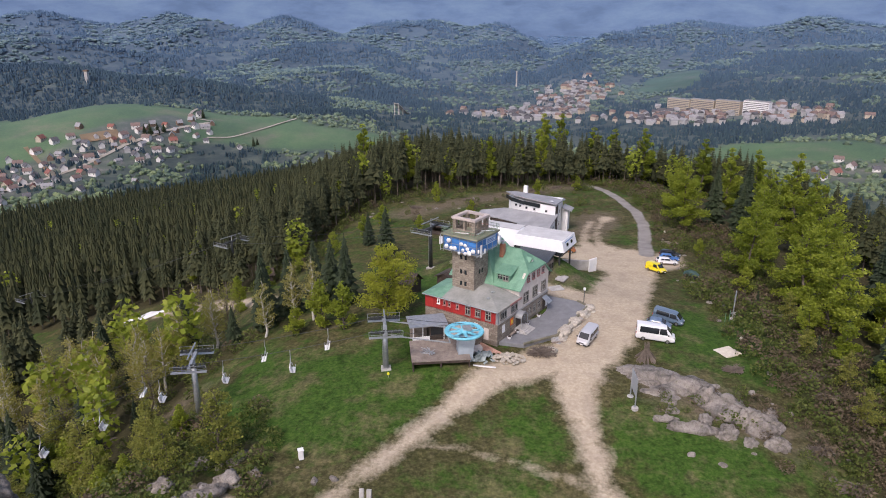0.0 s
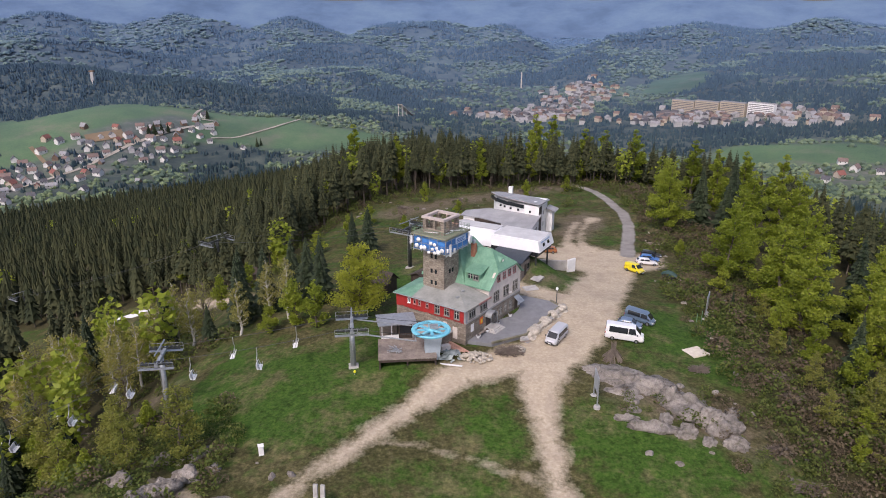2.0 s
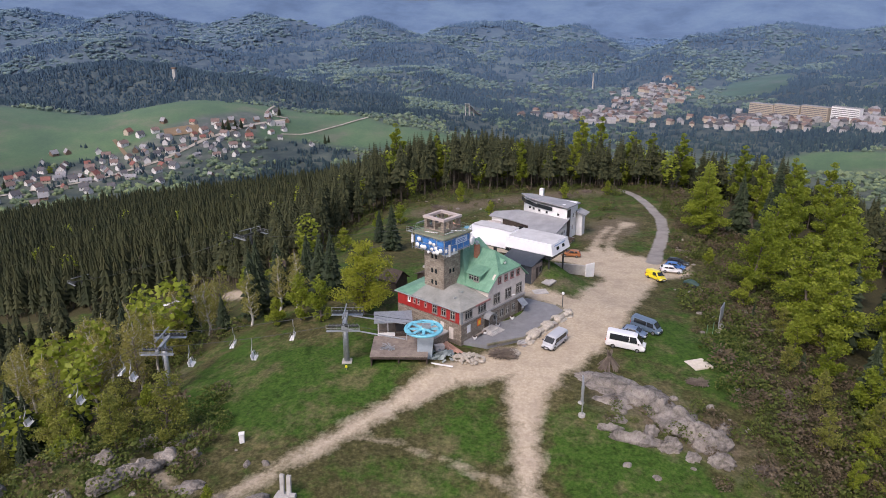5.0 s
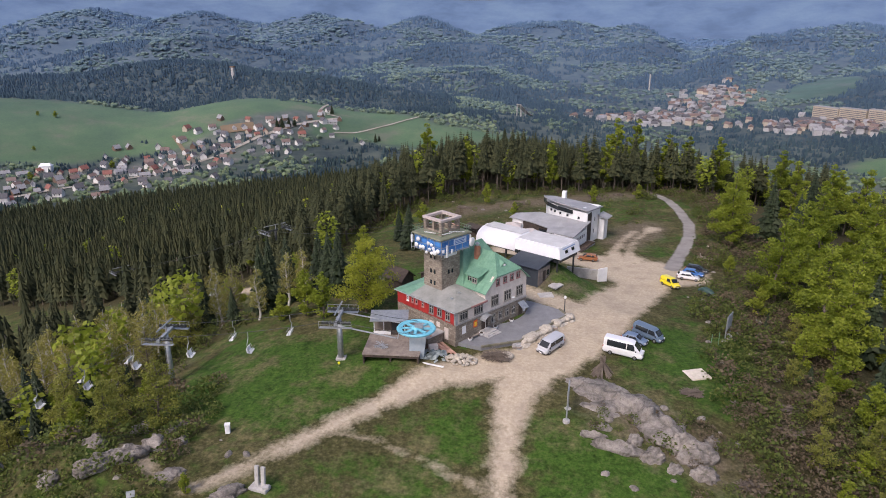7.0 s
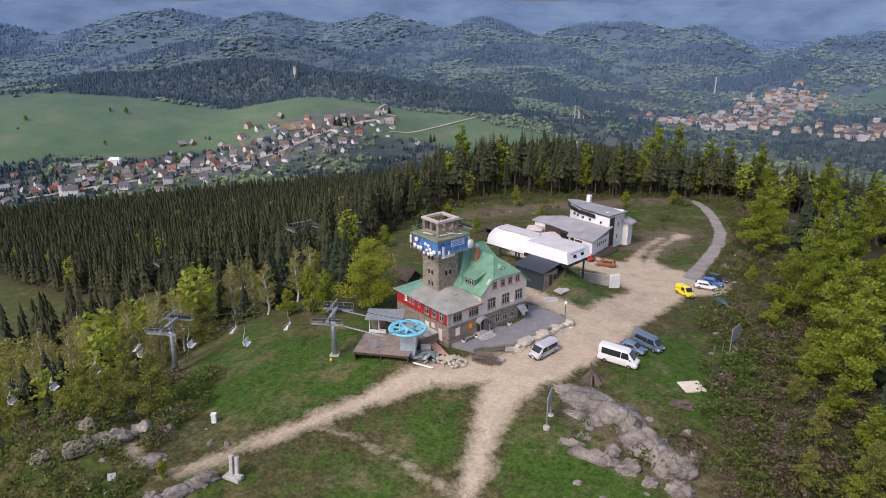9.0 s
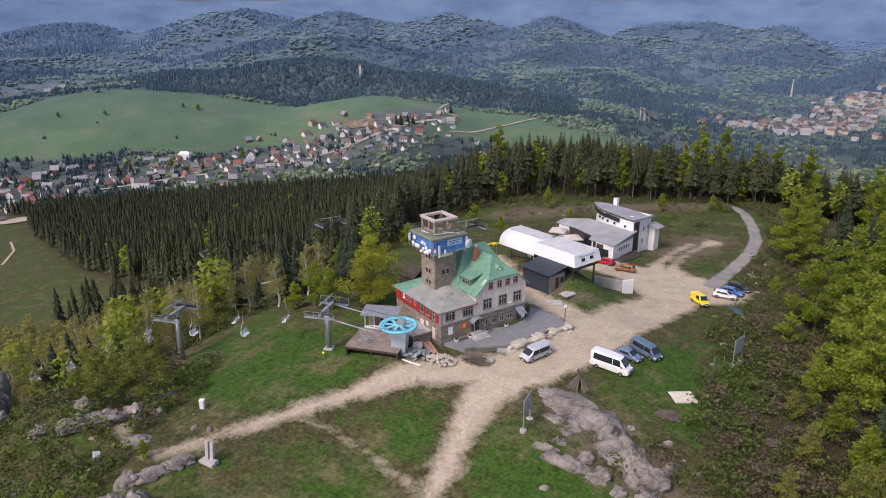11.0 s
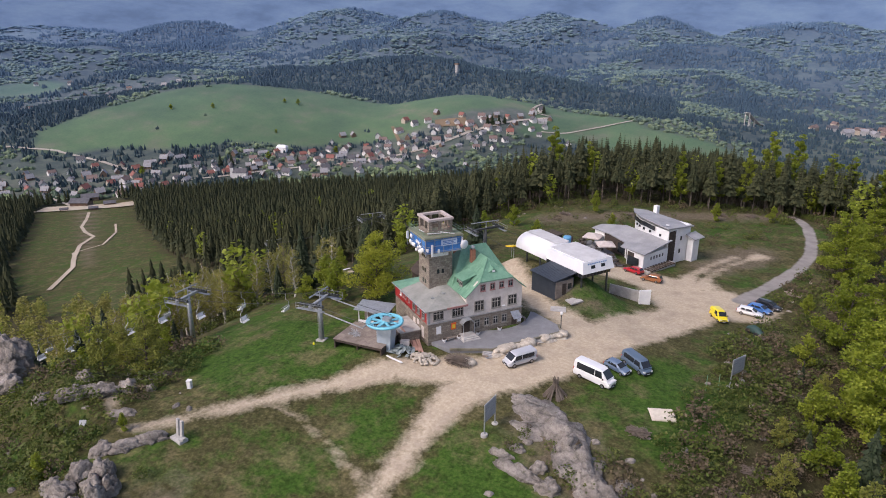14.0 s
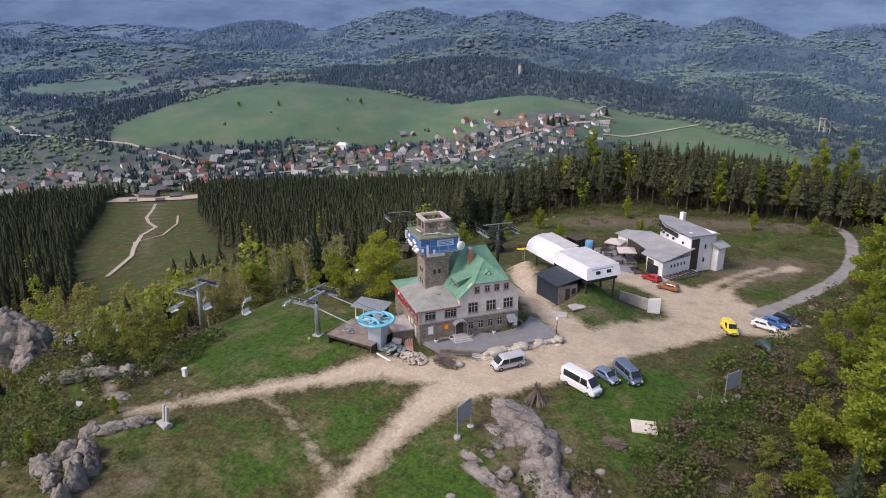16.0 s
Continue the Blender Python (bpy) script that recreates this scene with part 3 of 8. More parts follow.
# ---- kit: shapes and parts ----
class Shape:
    """Collects corners and faces of one part."""

    def __init__(self):
        self.v, self.f = [], []

    def add(self, verts, faces):
        k = len(self.v)
        self.v += [tuple(q) for q in verts]
        self.f += [tuple(i + k for i in f) for f in faces]
        return self

    def box(self, x0, y0, z0, x1, y1, z1):
        v = [(x, y, z) for z in (z0, z1) for x, y in ((x0, y0), (x1, y0), (x1, y1), (x0, y1))]
        return self.add(v, [(3, 2, 1, 0), (4, 5, 6, 7), (0, 1, 5, 4), (1, 2, 6, 5), (2, 3, 7, 6), (3, 0, 4, 7)])

    def cbox(self, c, s, rz=0.0, rx=0.0, ry=0.0):
        mm = pose(*c, rx, ry, rz)
        v = [mm @ Vector((x * s[0] / 2, y * s[1] / 2, z * s[2] / 2)) for z in (-1, 1) for x, y in ((-1, -1), (1, -1), (1, 1), (-1, 1))]
        return self.add(v, [(3, 2, 1, 0), (4, 5, 6, 7), (0, 1, 5, 4), (1, 2, 6, 5), (2, 3, 7, 6), (3, 0, 4, 7)])

    def slab(self, ring, thick):
        """A flat or tilted polygon given a thickness downwards."""
        k = len(ring)
        low = [(x, y, z - thick) for x, y, z in ring]
        return self.add(list(ring) + low, [tuple(range(k)), tuple(range(2 * k - 1, k - 1, -1))] + [(i, i + k, (i + 1) % k + k, (i + 1) % k) for i in range(k)])

    def prism(self, ring, z0, z1):
        return self.slab([(x, y, z1) for x, y in ring], z1 - z0)

    def rod(self, a, b, r0, r1=None, sides=8, caps=True):
        a, b, r1 = Vector(a), Vector(b), r0 if r1 is None else r1
        d = (b - a).normalized()
        u = d.orthogonal().normalized()
        w = d.cross(u)
        ring = [math.cos(2 * math.pi * i / sides) * u + math.sin(2 * math.pi * i / sides) * w for i in range(sides)]
        v = [a + q * r0 for q in ring] + [b + q * r1 for q in ring]
        f = [(i, (i + 1) % sides, (i + 1) % sides + sides, i + sides) for i in range(sides)]
        if caps:
            f += [tuple(range(sides - 1, -1, -1)), tuple(range(sides, 2 * sides))]
        return self.add(v, f)

    def lathe(self, profile, centre=(0, 0, 0), sides=16):
        v = [(centre[0] + r * math.cos(2 * math.pi * i / sides), centre[1] + r * math.sin(2 * math.pi * i / sides), centre[2] + z) for r, z in profile for i in range(sides)]
        f = [(j * sides + i, j * sides + (i + 1) % sides, (j + 1) * sides + (i + 1) % sides, (j + 1) * sides + i) for j in range(len(profile) - 1) for i in range(sides)]
        return self.add(v, f + [tuple(range(sides - 1, -1, -1)), tuple(range((len(profile) - 1) * sides, len(profile) * sides))])

    def ring_torus(self, centre, axis, big, small, n=28, k=6):
        q = Vector((0, 0, 1)).rotation_difference(Vector(axis))
        v = []
        for i in range(n):
            a = 2 * math.pi * i / n
            for j in range(k):
                b = 2 * math.pi * j / k
                r = big + small * math.cos(b)
                v.append(Vector(centre) + q @ Vector((r * math.cos(a), r * math.sin(a), small * math.sin(b))))
        return self.add(v, [(i * k + j, ((i + 1) % n) * k + j, ((i + 1) % n) * k + (j + 1) % k, i * k + (j + 1) % k) for i in range(n) for j in range(k)])

    def mesh(self, name, smooth=False):
        me = bpy.data.meshes.new(name)
        me.from_pydata(self.v, [], self.f)
        me.validate()
        if smooth:
            me.polygons.foreach_set("use_smooth", np.ones(len(me.polygons), bool))
        me.update()
        return me


def thing(name, at, label, category, group="", rz=0.0, kind=""):
    ob = new(name)
    ob.empty_display_size = 0.5
    ob.matrix_basis = pose(*at, 0, 0, rz)
    return tagged(ob, label, category, group, kind)


def part(name, shape, material, parent=None, label="", smooth=False, bevel=0.0):
    me = shape.mesh(name, smooth) if isinstance(shape, Shape) else shape
    if bevel:
        bm = bmesh.new()
        bm.from_mesh(me)
        bmesh.ops.recalc_face_normals(bm, faces=bm.faces)
        bmesh.ops.bevel(bm, geom=[e for e in bm.edges if len(e.link_faces) == 2 and e.calc_face_angle() > 0.5], offset=bevel, segments=1, affect="EDGES")
        bm.to_mesh(me)
        bm.free()
    if not me.materials:
        me.materials.append(material)
    ob = new(name, me)
    ob.parent = parent
    return tagged(ob, label) if label else ob


def copies(ob, spots, rule=None):
    """Copies of a thing at (x, y, turn, scale) on the ground; the first spot takes the thing itself."""
    made = []
    for i, (x, y, turn, size) in enumerate(spots):
        q = ob if i == 0 else copy_thing(ob, Matrix.Identity(4))
        q.matrix_basis = pose(x, y, ground_z(x, y) - 0.1, 0, 0, turn) @ Matrix.Diagonal((size, size, size * (1 + 0.12 * math.sin(i * 2.4)), 1))
        made.append(q)
    return made


# ---- trees ----
def quad_leaves(points, sizes, gen, lie=0.5, longer=1.5):
    """Small quads scattered at points, turned at random."""
    k = len(points)
    d = gen.normal(size=(k, 3))
    d[:, 2] *= lie
    d /= np.linalg.norm(d, axis=1)[:, None] + 1e-9
    e = np.cross(d, gen.normal(size=(k, 3)))
    e /= np.linalg.norm(e, axis=1)[:, None] + 1e-9
    s = np.asarray(sizes)[:, None]
    v = np.stack([points - d * s * longer / 2, points - e * s / 2, points + d * s * longer / 2, points + e * s / 2], 1).reshape(-1, 3)
    return v, np.arange(4 * k).reshape(-1, 4)


def limb(shape, a, b, r0, r1, gen, steps=4, wander=0.12, sides=6):
    a, b = Vector(a), Vector(b)
    pts = [a.lerp(b, i / steps) for i in range(steps + 1)]
    length = (b - a).length
    for q in pts[1:-1]:
        q += Vector(gen.normal(size=3)) * wander * length / steps
    for i in range(steps):
        shape.rod(pts[i], pts[i + 1], r0 + (r1 - r0) * i / steps, r0 + (r1 - r0) * (i + 1) / steps, sides, False)
    return pts


def broadleaf(name, seed, tall, spread, low, leaves, size, leaf_mat, bark_mat, label, category="tree", upright=0.6, fill=0.35, limbs=16):
    """Trunk, limbs and a crown of leaf clumps round the limb ends, with gaps between."""
    gen = np.random.RandomState(seed)
    tree = thing(name, (0, 0, 0), label, category)
    wood = Shape()
    trunk_pts = limb(wood, (0, 0, -0.4), (gen.normal() * 0.3, gen.normal() * 0.3, tall * 0.93), 0.016 * tall + 0.06, 0.03, gen, 7, 0.1, 8)
    clumps = []
    for i in range(limbs):
        h = low + (1 - low) * (i + 0.5) / limbs
        j = min(int(h * 7 * 0.93), 6)
        start = trunk_pts[j].lerp(trunk_pts[j + 1], (h * 6.5) % 1)
        k = (h - low) / (1 - low)
        reach = spread * (1.0 - 0.75 * k ** 1.6) * (0.55 + 0.45 * min(1, k * 4 + 0.3)) * gen.uniform(0.6, 1.15)
        a = i * 2.4 + gen.normal() * 0.35
        end = Vector((start.x + math.cos(a) * reach, start.y + math.sin(a) * reach, start.z + reach * upright * gen.uniform(0.5, 1.3)))
        pts = limb(wood, start, end, 0.05 + 0.007 * tall * (1 - h), 0.02, gen, 3, 0.2, 5)
        clumps += [(pts[-1], reach * 0.3 + 0.3), (pts[2], reach * 0.3 + 0.4), (pts[2].lerp(pts[-1], 0.5) + Vector(gen.normal(size=3)) * reach * 0.16, reach * 0.26 + 0.3), (pts[1], reach * 0.26 + 0.35)]
    clumps.append((trunk_pts[-1], spread * 0.28))
    c = np.array([[*q] for q, _ in clumps])
    r = np.array([b for _, b in clumps])
    pick = gen.choice(len(c), leaves, p=r ** 2 / np.sum(r ** 2))
    off = gen.normal(size=(leaves, 3))
    off /= np.linalg.norm(off, axis=1)[:, None]
    off *= (gen.uniform(fill, 1.0, leaves) ** 0.7)[:, None]
    off[:, 2] *= 0.62
    pts = c[pick] + off * r[pick][:, None]
    v, f = quad_leaves(pts, gen.uniform(0.6, 1.4, leaves) * size, gen, 0.6)
    part("trunk", wood, bark_mat, tree, smooth=True)
    part("crown", mesh_from("crown", v, f), leaf_mat, tree)
    return tree


def spruce_arrays(gen, tall, wide, rows, per_row, low=0.12, droop=0.35):
    """Drooping boughs in whorls, each a kinked pair of slim faces."""
    v, f = [], []
    for i in range(rows):
        k = i / (rows - 1)
        z = tall * (low + (1 - low) * k)
        reach = wide * (1 - k) ** 0.85 * gen.uniform(0.8, 1.12) + 0.12
        m_row = max(4, int(per_row * (1 - 0.55 * k)))
        turn = gen.uniform(0, 6.28)
        for j in range(m_row):
            a = turn + 2 * math.pi * (j + gen.uniform(-0.3, 0.3)) / m_row
            q = reach * gen.uniform(0.65, 1.15)
            ca, sa = math.cos(a), math.sin(a)
            half = q * 0.3 + 0.08
            z1, z2 = z + q * 0.05, z - q * droop
            s = len(v)
            v += [(0, 0, z + 0.25), (ca * q * 0.55 - sa * half, sa * q * 0.55 + ca * half, z2 + q * 0.1 - 0.12), (ca * q * 0.6, sa * q * 0.6, z1 - q * 0.08),
                  (ca * q * 0.55 + sa * half, sa * q * 0.55 - ca * half, z2 + q * 0.1 - 0.12), (ca * q, sa * q, z2)]
            f += [(s, s + 1, s + 2), (s, s + 2, s + 3), (s + 1, s + 4, s + 2), (s + 2, s + 4, s + 3)]
    s = len(v)
    v += [(0.06, 0, tall * 0.93), (-0.03, 0.05, tall * 0.93), (-0.03, -0.05, tall * 0.93), (0, 0, tall * 1.02)]
    f += [(s, s + 1, s + 3), (s + 1, s + 2, s + 3), (s + 2, s, s + 3)]
    return np.array(v), np.array(f)


def spruce(seed, tall, wide, rows, per_row, label, low=0.1):
    gen = np.random.RandomState(seed)
    tree = thing("spruce", (0, 0, 0), label, "tree")
    part("trunk", Shape().rod((0, 0, -0.4), (0, 0, tall * 0.95), 0.014 * tall + 0.05, 0.03, 8), M_BARK, tree)
    v, f = spruce_arrays(gen, tall, wide, rows, per_row, low)
    part("crown", mesh_from("crown", v, f), M_SPRUCE, tree)
    return tree


rnd = np.random.RandomState(7)
beech = broadleaf("beech_tree", 1, 17, 4.6, 0.1, 9500, 0.25, M_BEECH, M_BARK, "young beech in fresh lime-green leaf at the wood's edge", limbs=26, upright=0.35)
copies(beech, [(66, 108, 20, 1.1), (63, 134, 80, 0.95), (68, 122, 140, 1.2), (70, 146, 200, 1.0), (62, 172, 250, 1.12), (76, 132, 10, 1.15), (74, 98, 300, 1.05), (80, 114, 60, 1.1),
               (84, 142, 100, 1.1), (78, 160, 170, 1.15), (90, 128, 220, 1.0), (66, 190, 40, 0.9), (72, 86, 120, 1.0), (92, 104, 330, 1.15), (88, 160, 15, 1.2), (98, 140, 75, 1.1), (70, 70, 30, 0.8), (78, 79, 200, 1.0), (86, 90, 100, 1.1), (76, 62, 0, 0.9)])
slim = broadleaf("beech_tree", 2, 20, 3.4, 0.2, 7500, 0.27, M_BEECH, M_BARK, "tall slim beech in bright spring leaf beside dark spruces", limbs=20, upright=0.8)
copies(slim, [(-27, 235, 0, 1.25), (38, 262, 70, 1.3), (56, 258, 130, 1.3), (46, 270, 200, 1.35), (62, 250, 260, 1.1), (70, 240, 30, 1.15), (-12, 226, 90, 0.85), (2, 228, 150, 0.8), (16, 232, 210, 0.85),
              (26, 236, 270, 0.8), (-40, 220, 330, 0.8), (34, 240, 45, 0.9), (86, 226, 100, 1.1), (80, 190, 10, 1.1), (92, 200, 60, 1.0), (-70, 186, 55, 0.95), (92, 176, 190, 1.15), (100, 216, 20, 1.0)])
lime = broadleaf("maple_tree", 3, 13.5, 4.6, 0.1, 12000, 0.2, M_OLIVE, M_BARK, "round maple in yellow-olive bud beside the lodge", limbs=40, upright=0.9)
copies(lime, [(-9.2, 104, 0, 1.0)])
thin = broadleaf("rowan_tree", 4, 10, 2.8, 0.1, 3600, 0.19, M_BUD, M_BARK, "thin-crowned rowan among the rocks, budding olive-green", limbs=18)
copies(thin, [(-26.5, 70, 0, 1.05), (-31, 66, 90, 0.8), (-43, 72, 40, 0.95), (-48, 78, 0, 1.1), (-39, 79, 50, 0.9), (-55, 74, 100, 1.1), (-36, 73, 150, 0.8), (-60, 68, 10, 1.1), (-64, 80, 200, 1.2), (66, 84, 20, 1.0), (69, 76, 130, 1.0), (57, 62, 0, 0.5), (60, 71, 200, 0.7), (62, 80, 10, 0.9), (55, 78, 60, 0.6), (64, 70, 220, 0.9), (58, 88, 20, 0.6), (61, 112, 70, 0.6), (57, 98, 120, 0.5)])
birch = broadleaf("birch_tree", 5, 15, 2.3, 0.2, 2600, 0.17, M_BIRCH, M_BIRCHBARK, "white-barked birch with thin yellow-green leaf on the slope", limbs=30, upright=1.2)
copies(birch, [(-46, 96, 0, 0.9), (-50, 101, 60, 1.0), (-55, 98, 120, 1.1), (-60, 104, 180, 1.05), (-52, 108, 240, 0.95), (-66, 100, 300, 1.1), (-70, 108, 30, 1.1), (-62, 112, 90, 1.05), (-76, 104, 150, 1.1),
               (-48, 114, 210, 0.9), (-57, 118, 270, 1.0), (-80, 112, 330, 1.1), (-30, 106, 20, 0.8), (-26, 110, 70, 0.8), (-22, 108, 130, 0.75), (-86, 104, 60, 1.1), (-92, 112, 0, 1.1), (-68, 118, 100, 1.0), (-40, 110, 10, 0.9)])
grey = broadleaf("budding_tree", 6, 12, 3.4, 0.12, 2200, 0.14, M_BUD, M_TWIG, "leafless brown-grey tree just coming into bud", limbs=46, upright=1.0)
copies(grey, [(-43, 104, 0, 1.0), (-58, 92, 70, 1.0), (-72, 94, 130, 1.1), (-38, 112, 250, 0.9), (-84, 98, 200, 1.1), (-64, 126, 20, 0.9)])
green = broadleaf("young_beech", 8, 9, 2.2, 0.08, 3000, 0.23, M_BEECH, M_BARK, "small young beech with fresh green leaves", limbs=18, upright=0.9)
copies(green, [(-20, 104, 0, 1.0), (-16, 102, 70, 0.9), (-24, 103, 140, 0.7), (-44, 138, 30, 0.9), (-40, 146, 100, 0.8), (-52, 140, 160, 0.8), (-34, 150, 220, 0.9), (-26, 156, 280, 0.8), (-60, 150, 10, 0.9),
               (-20, 168, 40, 0.7), (-16, 178, 80, 0.8), (60, 104, 0, 0.8), (62, 96, 120, 0.9), (58, 124, 60, 0.7), (64, 88, 10, 0.9), (57, 146, 0, 0.6), (-45, 76, 80, 0.9), (-52, 82, 20, 1.0), (-58, 86, 120, 1.0), (-68, 74, 60, 1.1), (-40, 68, 0, 0.6), (-35, 80, 30, 0.6), (-72, 86, 0, 1.1), (-78, 128, 50, 1.0), (-90, 124, 110, 1.0), (-36, 66, 30, 0.5), (-18, 48, 0, 0.45), (-16, 58, 60, 0.3),
               (60, 78, 50, 0.6), (56, 72, 150, 0.5), (66, 66, 250, 0.9), (-6, 170, 10, 0.6), (8, 188, 60, 0.5), (30, 215, 0, 0.7), (44, 222, 90, 0.6), (-2, 205, 20, 0.7), (-58, 130, 200, 0.9), (-70, 138, 290, 1.0)])
fir = spruce(21, 14, 3.0, 30, 13, "dark green spruce with boughs down to the ground")
copies(fir, [(-27, 113, 0, 0.95), (-31, 110, 60, 0.9), (-20, 116, 120, 1.0), (-17, 113, 200, 0.85), (-24, 121, 20, 0.9), (-36, 108, 100, 0.55), (-33, 118, 60, 0.9), (-13, 150, 150, 0.9), (-46, 90, 30, 0.4), (-52, 86, 80, 0.6), (-56, 80, 10, 0.7),
             (58, 118, 240, 0.22), (-64, 90, 10, 0.7), (74, 118, 70, 1.2), (84, 124, 10, 1.3), (88, 116, 40, 1.3), (94, 120, 160, 1.3), (72, 178, 0, 1.2), (76, 170, 80, 1.2), (82, 182, 100, 1.3), (60, 100, 10, 0.25), (-18, 160, 200, 0.6), (64, 66, 0, 0.7), (70, 60, 80, 0.8), (61, 58, 30, 0.6), (67, 73, 110, 0.75), (72, 80, 10, 0.9), (58, 66, 60, 0.45), (80, 70, 20, 1.0), (66, 92, 150, 0.8), (-62, 96, 10, 0.8), (-74, 100, 90, 0.9), (-48, 118, 10, 0.9), (-56, 112, 70, 0.8), (-58, 84, 20, 0.9), (-63, 87, 140, 1.0), (-68, 84, 60, 1.05), (-54, 90, 200, 0.75), (-72, 90, 10, 1.0)])

# the birch wood on the slope below the meadow
g_west = np.random.RandomState(77)
for i in range(70):
    x, y = g_west.uniform(-104, -42), g_west.uniform(62, 152)
    rope_gap = abs(y - 84 - (x + 40) * 0.125) < 5 and x > -75
    if rope_gap or (y < 84 and x > -58) or float(chain_distance(np.array(x), np.array(y), PISTE)) < 3:
        continue
    q = copy_thing((birch, grey, birch, green, fir, thin)[i % 6], Matrix.Identity(4))
    k = g_west.uniform(0.7, 1.1)
    q.matrix_basis = pose(x, y, ground_z(x, y) - 0.1, 0, 0, g_west.uniform(0, 360)) @ Matrix.Diagonal((k, k, k, 1))

# ---- woods as wide cover ----
def scatter(x0, x1, y0, y1, step, gen):
    xs, ys = np.meshgrid(np.arange(x0, x1, step), np.arange(y0, y1, step))
    xs, ys = xs.ravel() + gen.uniform(-0.45, 0.45, xs.size) * step, ys.ravel() + gen.uniform(-0.45, 0.45, xs.size) * step
    return xs, ys


def in_sight(x, y):
    """The side of the hill that the walk looks over."""
    a = np.degrees(np.arctan2(x - 30, y - 20))
    return (a > -78) & (a < 42)


def plant(name, protos, x, y, sizes, gen, material, label, category, sink=0.3, squash=None):
    """One mesh of many trees, each a turned and scaled copy of one of the shapes given."""
    V, F, base = [], [], 0
    z = height(x, y) - sink
    which = gen.randint(0, len(protos), len(x))
    turn = gen.uniform(0, 6.28, len(x))
    for k, (pv, pf) in enumerate(protos):
        sel = np.where(which == k)[0]
        if not len(sel):
            continue
        c, s, q = np.cos(turn[sel])[:, None], np.sin(turn[sel])[:, None], sizes[sel][:, None]
        sq = q * gen.uniform(0.85, 1.2, (len(sel), 1))
        vv = np.stack([(pv[None, :, 0] * c - pv[None, :, 1] * s) * sq + x[sel][:, None], (pv[None, :, 0] * s + pv[None, :, 1] * c) * sq + y[sel][:, None], pv[None, :, 2] * q * (1.0 if squash is None else squash[sel][:, None]) + z[sel][:, None]], -1)
        V.append(vv.reshape(-1, 3))
        F.append((pf[None] + (np.arange(len(sel)) * len(pv))[:, None, None]).reshape(-1, pf.shape[1]) + base)
        base += vv.shape[0] * vv.shape[1]
    me = mesh_from(name, np.concatenate(V), np.concatenate(F))
    me.materials.append(material)
    return tagged(new(name, me), label, category, kind="stuff")


def tiered_spruce(seed, tall, wide, tiers, sides):
    """A spruce far off: jagged skirts of boughs one over the other."""
    g2 = np.random.RandomState(seed)
    v, f = [], []
    for i in range(tiers):
        k = i / tiers
        z0, reach, s, t0 = tall * (0.2 + 0.8 * k), wide * (1 - k) ** 0.8, len(v), g2.uniform(0, 6)
        for j in range(2 * sides):
            a, q = t0 + math.pi * j / sides, reach * (g2.uniform(0.85, 1.2) if j % 2 else g2.uniform(0.5, 0.8))
            v.append((q * math.cos(a), q * math.sin(a), z0 - reach * (0.35 if j % 2 else 0.0)))
        v.append((0, 0, min(tall, z0 + tall * 1.15 / tiers)))
        f += [(s + j, s + (j + 1) % (2 * sides), s + 2 * sides) for j in range(2 * sides)]
    return np.array(v), np.array(f)


gen = np.random.RandomState(33)
protos = [tiered_spruce(40 + i, 16 + 0.8 * i, 2.4 + 0.3 * (i % 3), 7, 6) for i in range(6)]
fine = [spruce_arrays(np.random.RandomState(50 + i), 18.5, 2.3 + 0.35 * (i % 3), 19, 10, 0.3 + 0.08 * (i % 3), 0.45) for i in range(6)]
sparse = [tiered_spruce(56 + i, 15 + i, 2.8 + 0.3 * (i % 3), 4, 4) for i in range(5)]
fx, fy = scatter(-700, 330, 40, 900, 4.9, gen)
keep = (wild(fx, fy) > 4) & (chain_distance(fx, fy, PISTE) > 2) & in_sight(fx, fy) & (near_height(fx, fy) > far_height(fx, fy) - 2)
keep &= ~((fx > -100) & (fx < -30) & (fy < 150)) & ~((fx > 50) & (fy < 215) & (fx < 105)) & (np.min([chain_distance(fx, fy, c) for c in BROWN[1:]], axis=0) > 2)
keep &= ~((fx < -90) & (fx > -235) & (fy < 128 + (-90 - fx) * 0.42))
keep &= gen.uniform(size=fx.size) < 0.93
fx, fy = fx[keep], fy[keep]
close = wild(fx, fy) < 70
distant = np.hypot(fx - 35, fy - 8) > 420
for sel, shapes, label in ((close, fine, "edge of the dark spruce forest round the summit clearing"), (~close & ~distant, protos, "dense dark spruce forest on the slopes below the summit"), (distant, sparse, "dark spruce forest running down to the valley")):
    plant("spruce_forest", shapes, fx[sel], fy[sel], gen.uniform(0.72, 1.12, sel.sum()), gen, M_SPRUCE_FOREST, label, "forest")
pole = Shape().rod((0, 0, 0), (0, 0, 13), 0.2, 0.12, 4, False)
pv, pf = np.array(pole.v), np.array(pole.f)
plant("spruce_trunks", [(pv, pf)], fx[~distant], fy[~distant], np.ones((~distant).sum()), gen, M_BARK, "bare grey-brown trunks of the dense spruce forest", "forest")


def puff(gen, wide, tall, count, leaf, low=0.25):
    d = gen.normal(size=(count, 3))
    d /= np.linalg.norm(d, axis=1)[:, None]
    d *= gen.uniform(0.55, 1.05, count)[:, None]
    pts = np.stack([d[:, 0] * wide, d[:, 1] * wide, tall * (low + (1 - low) * (0.5 + 0.5 * d[:, 2]))], -1)
    return quad_leaves(pts, gen.uniform(0.7, 1.4, count) * leaf, gen)


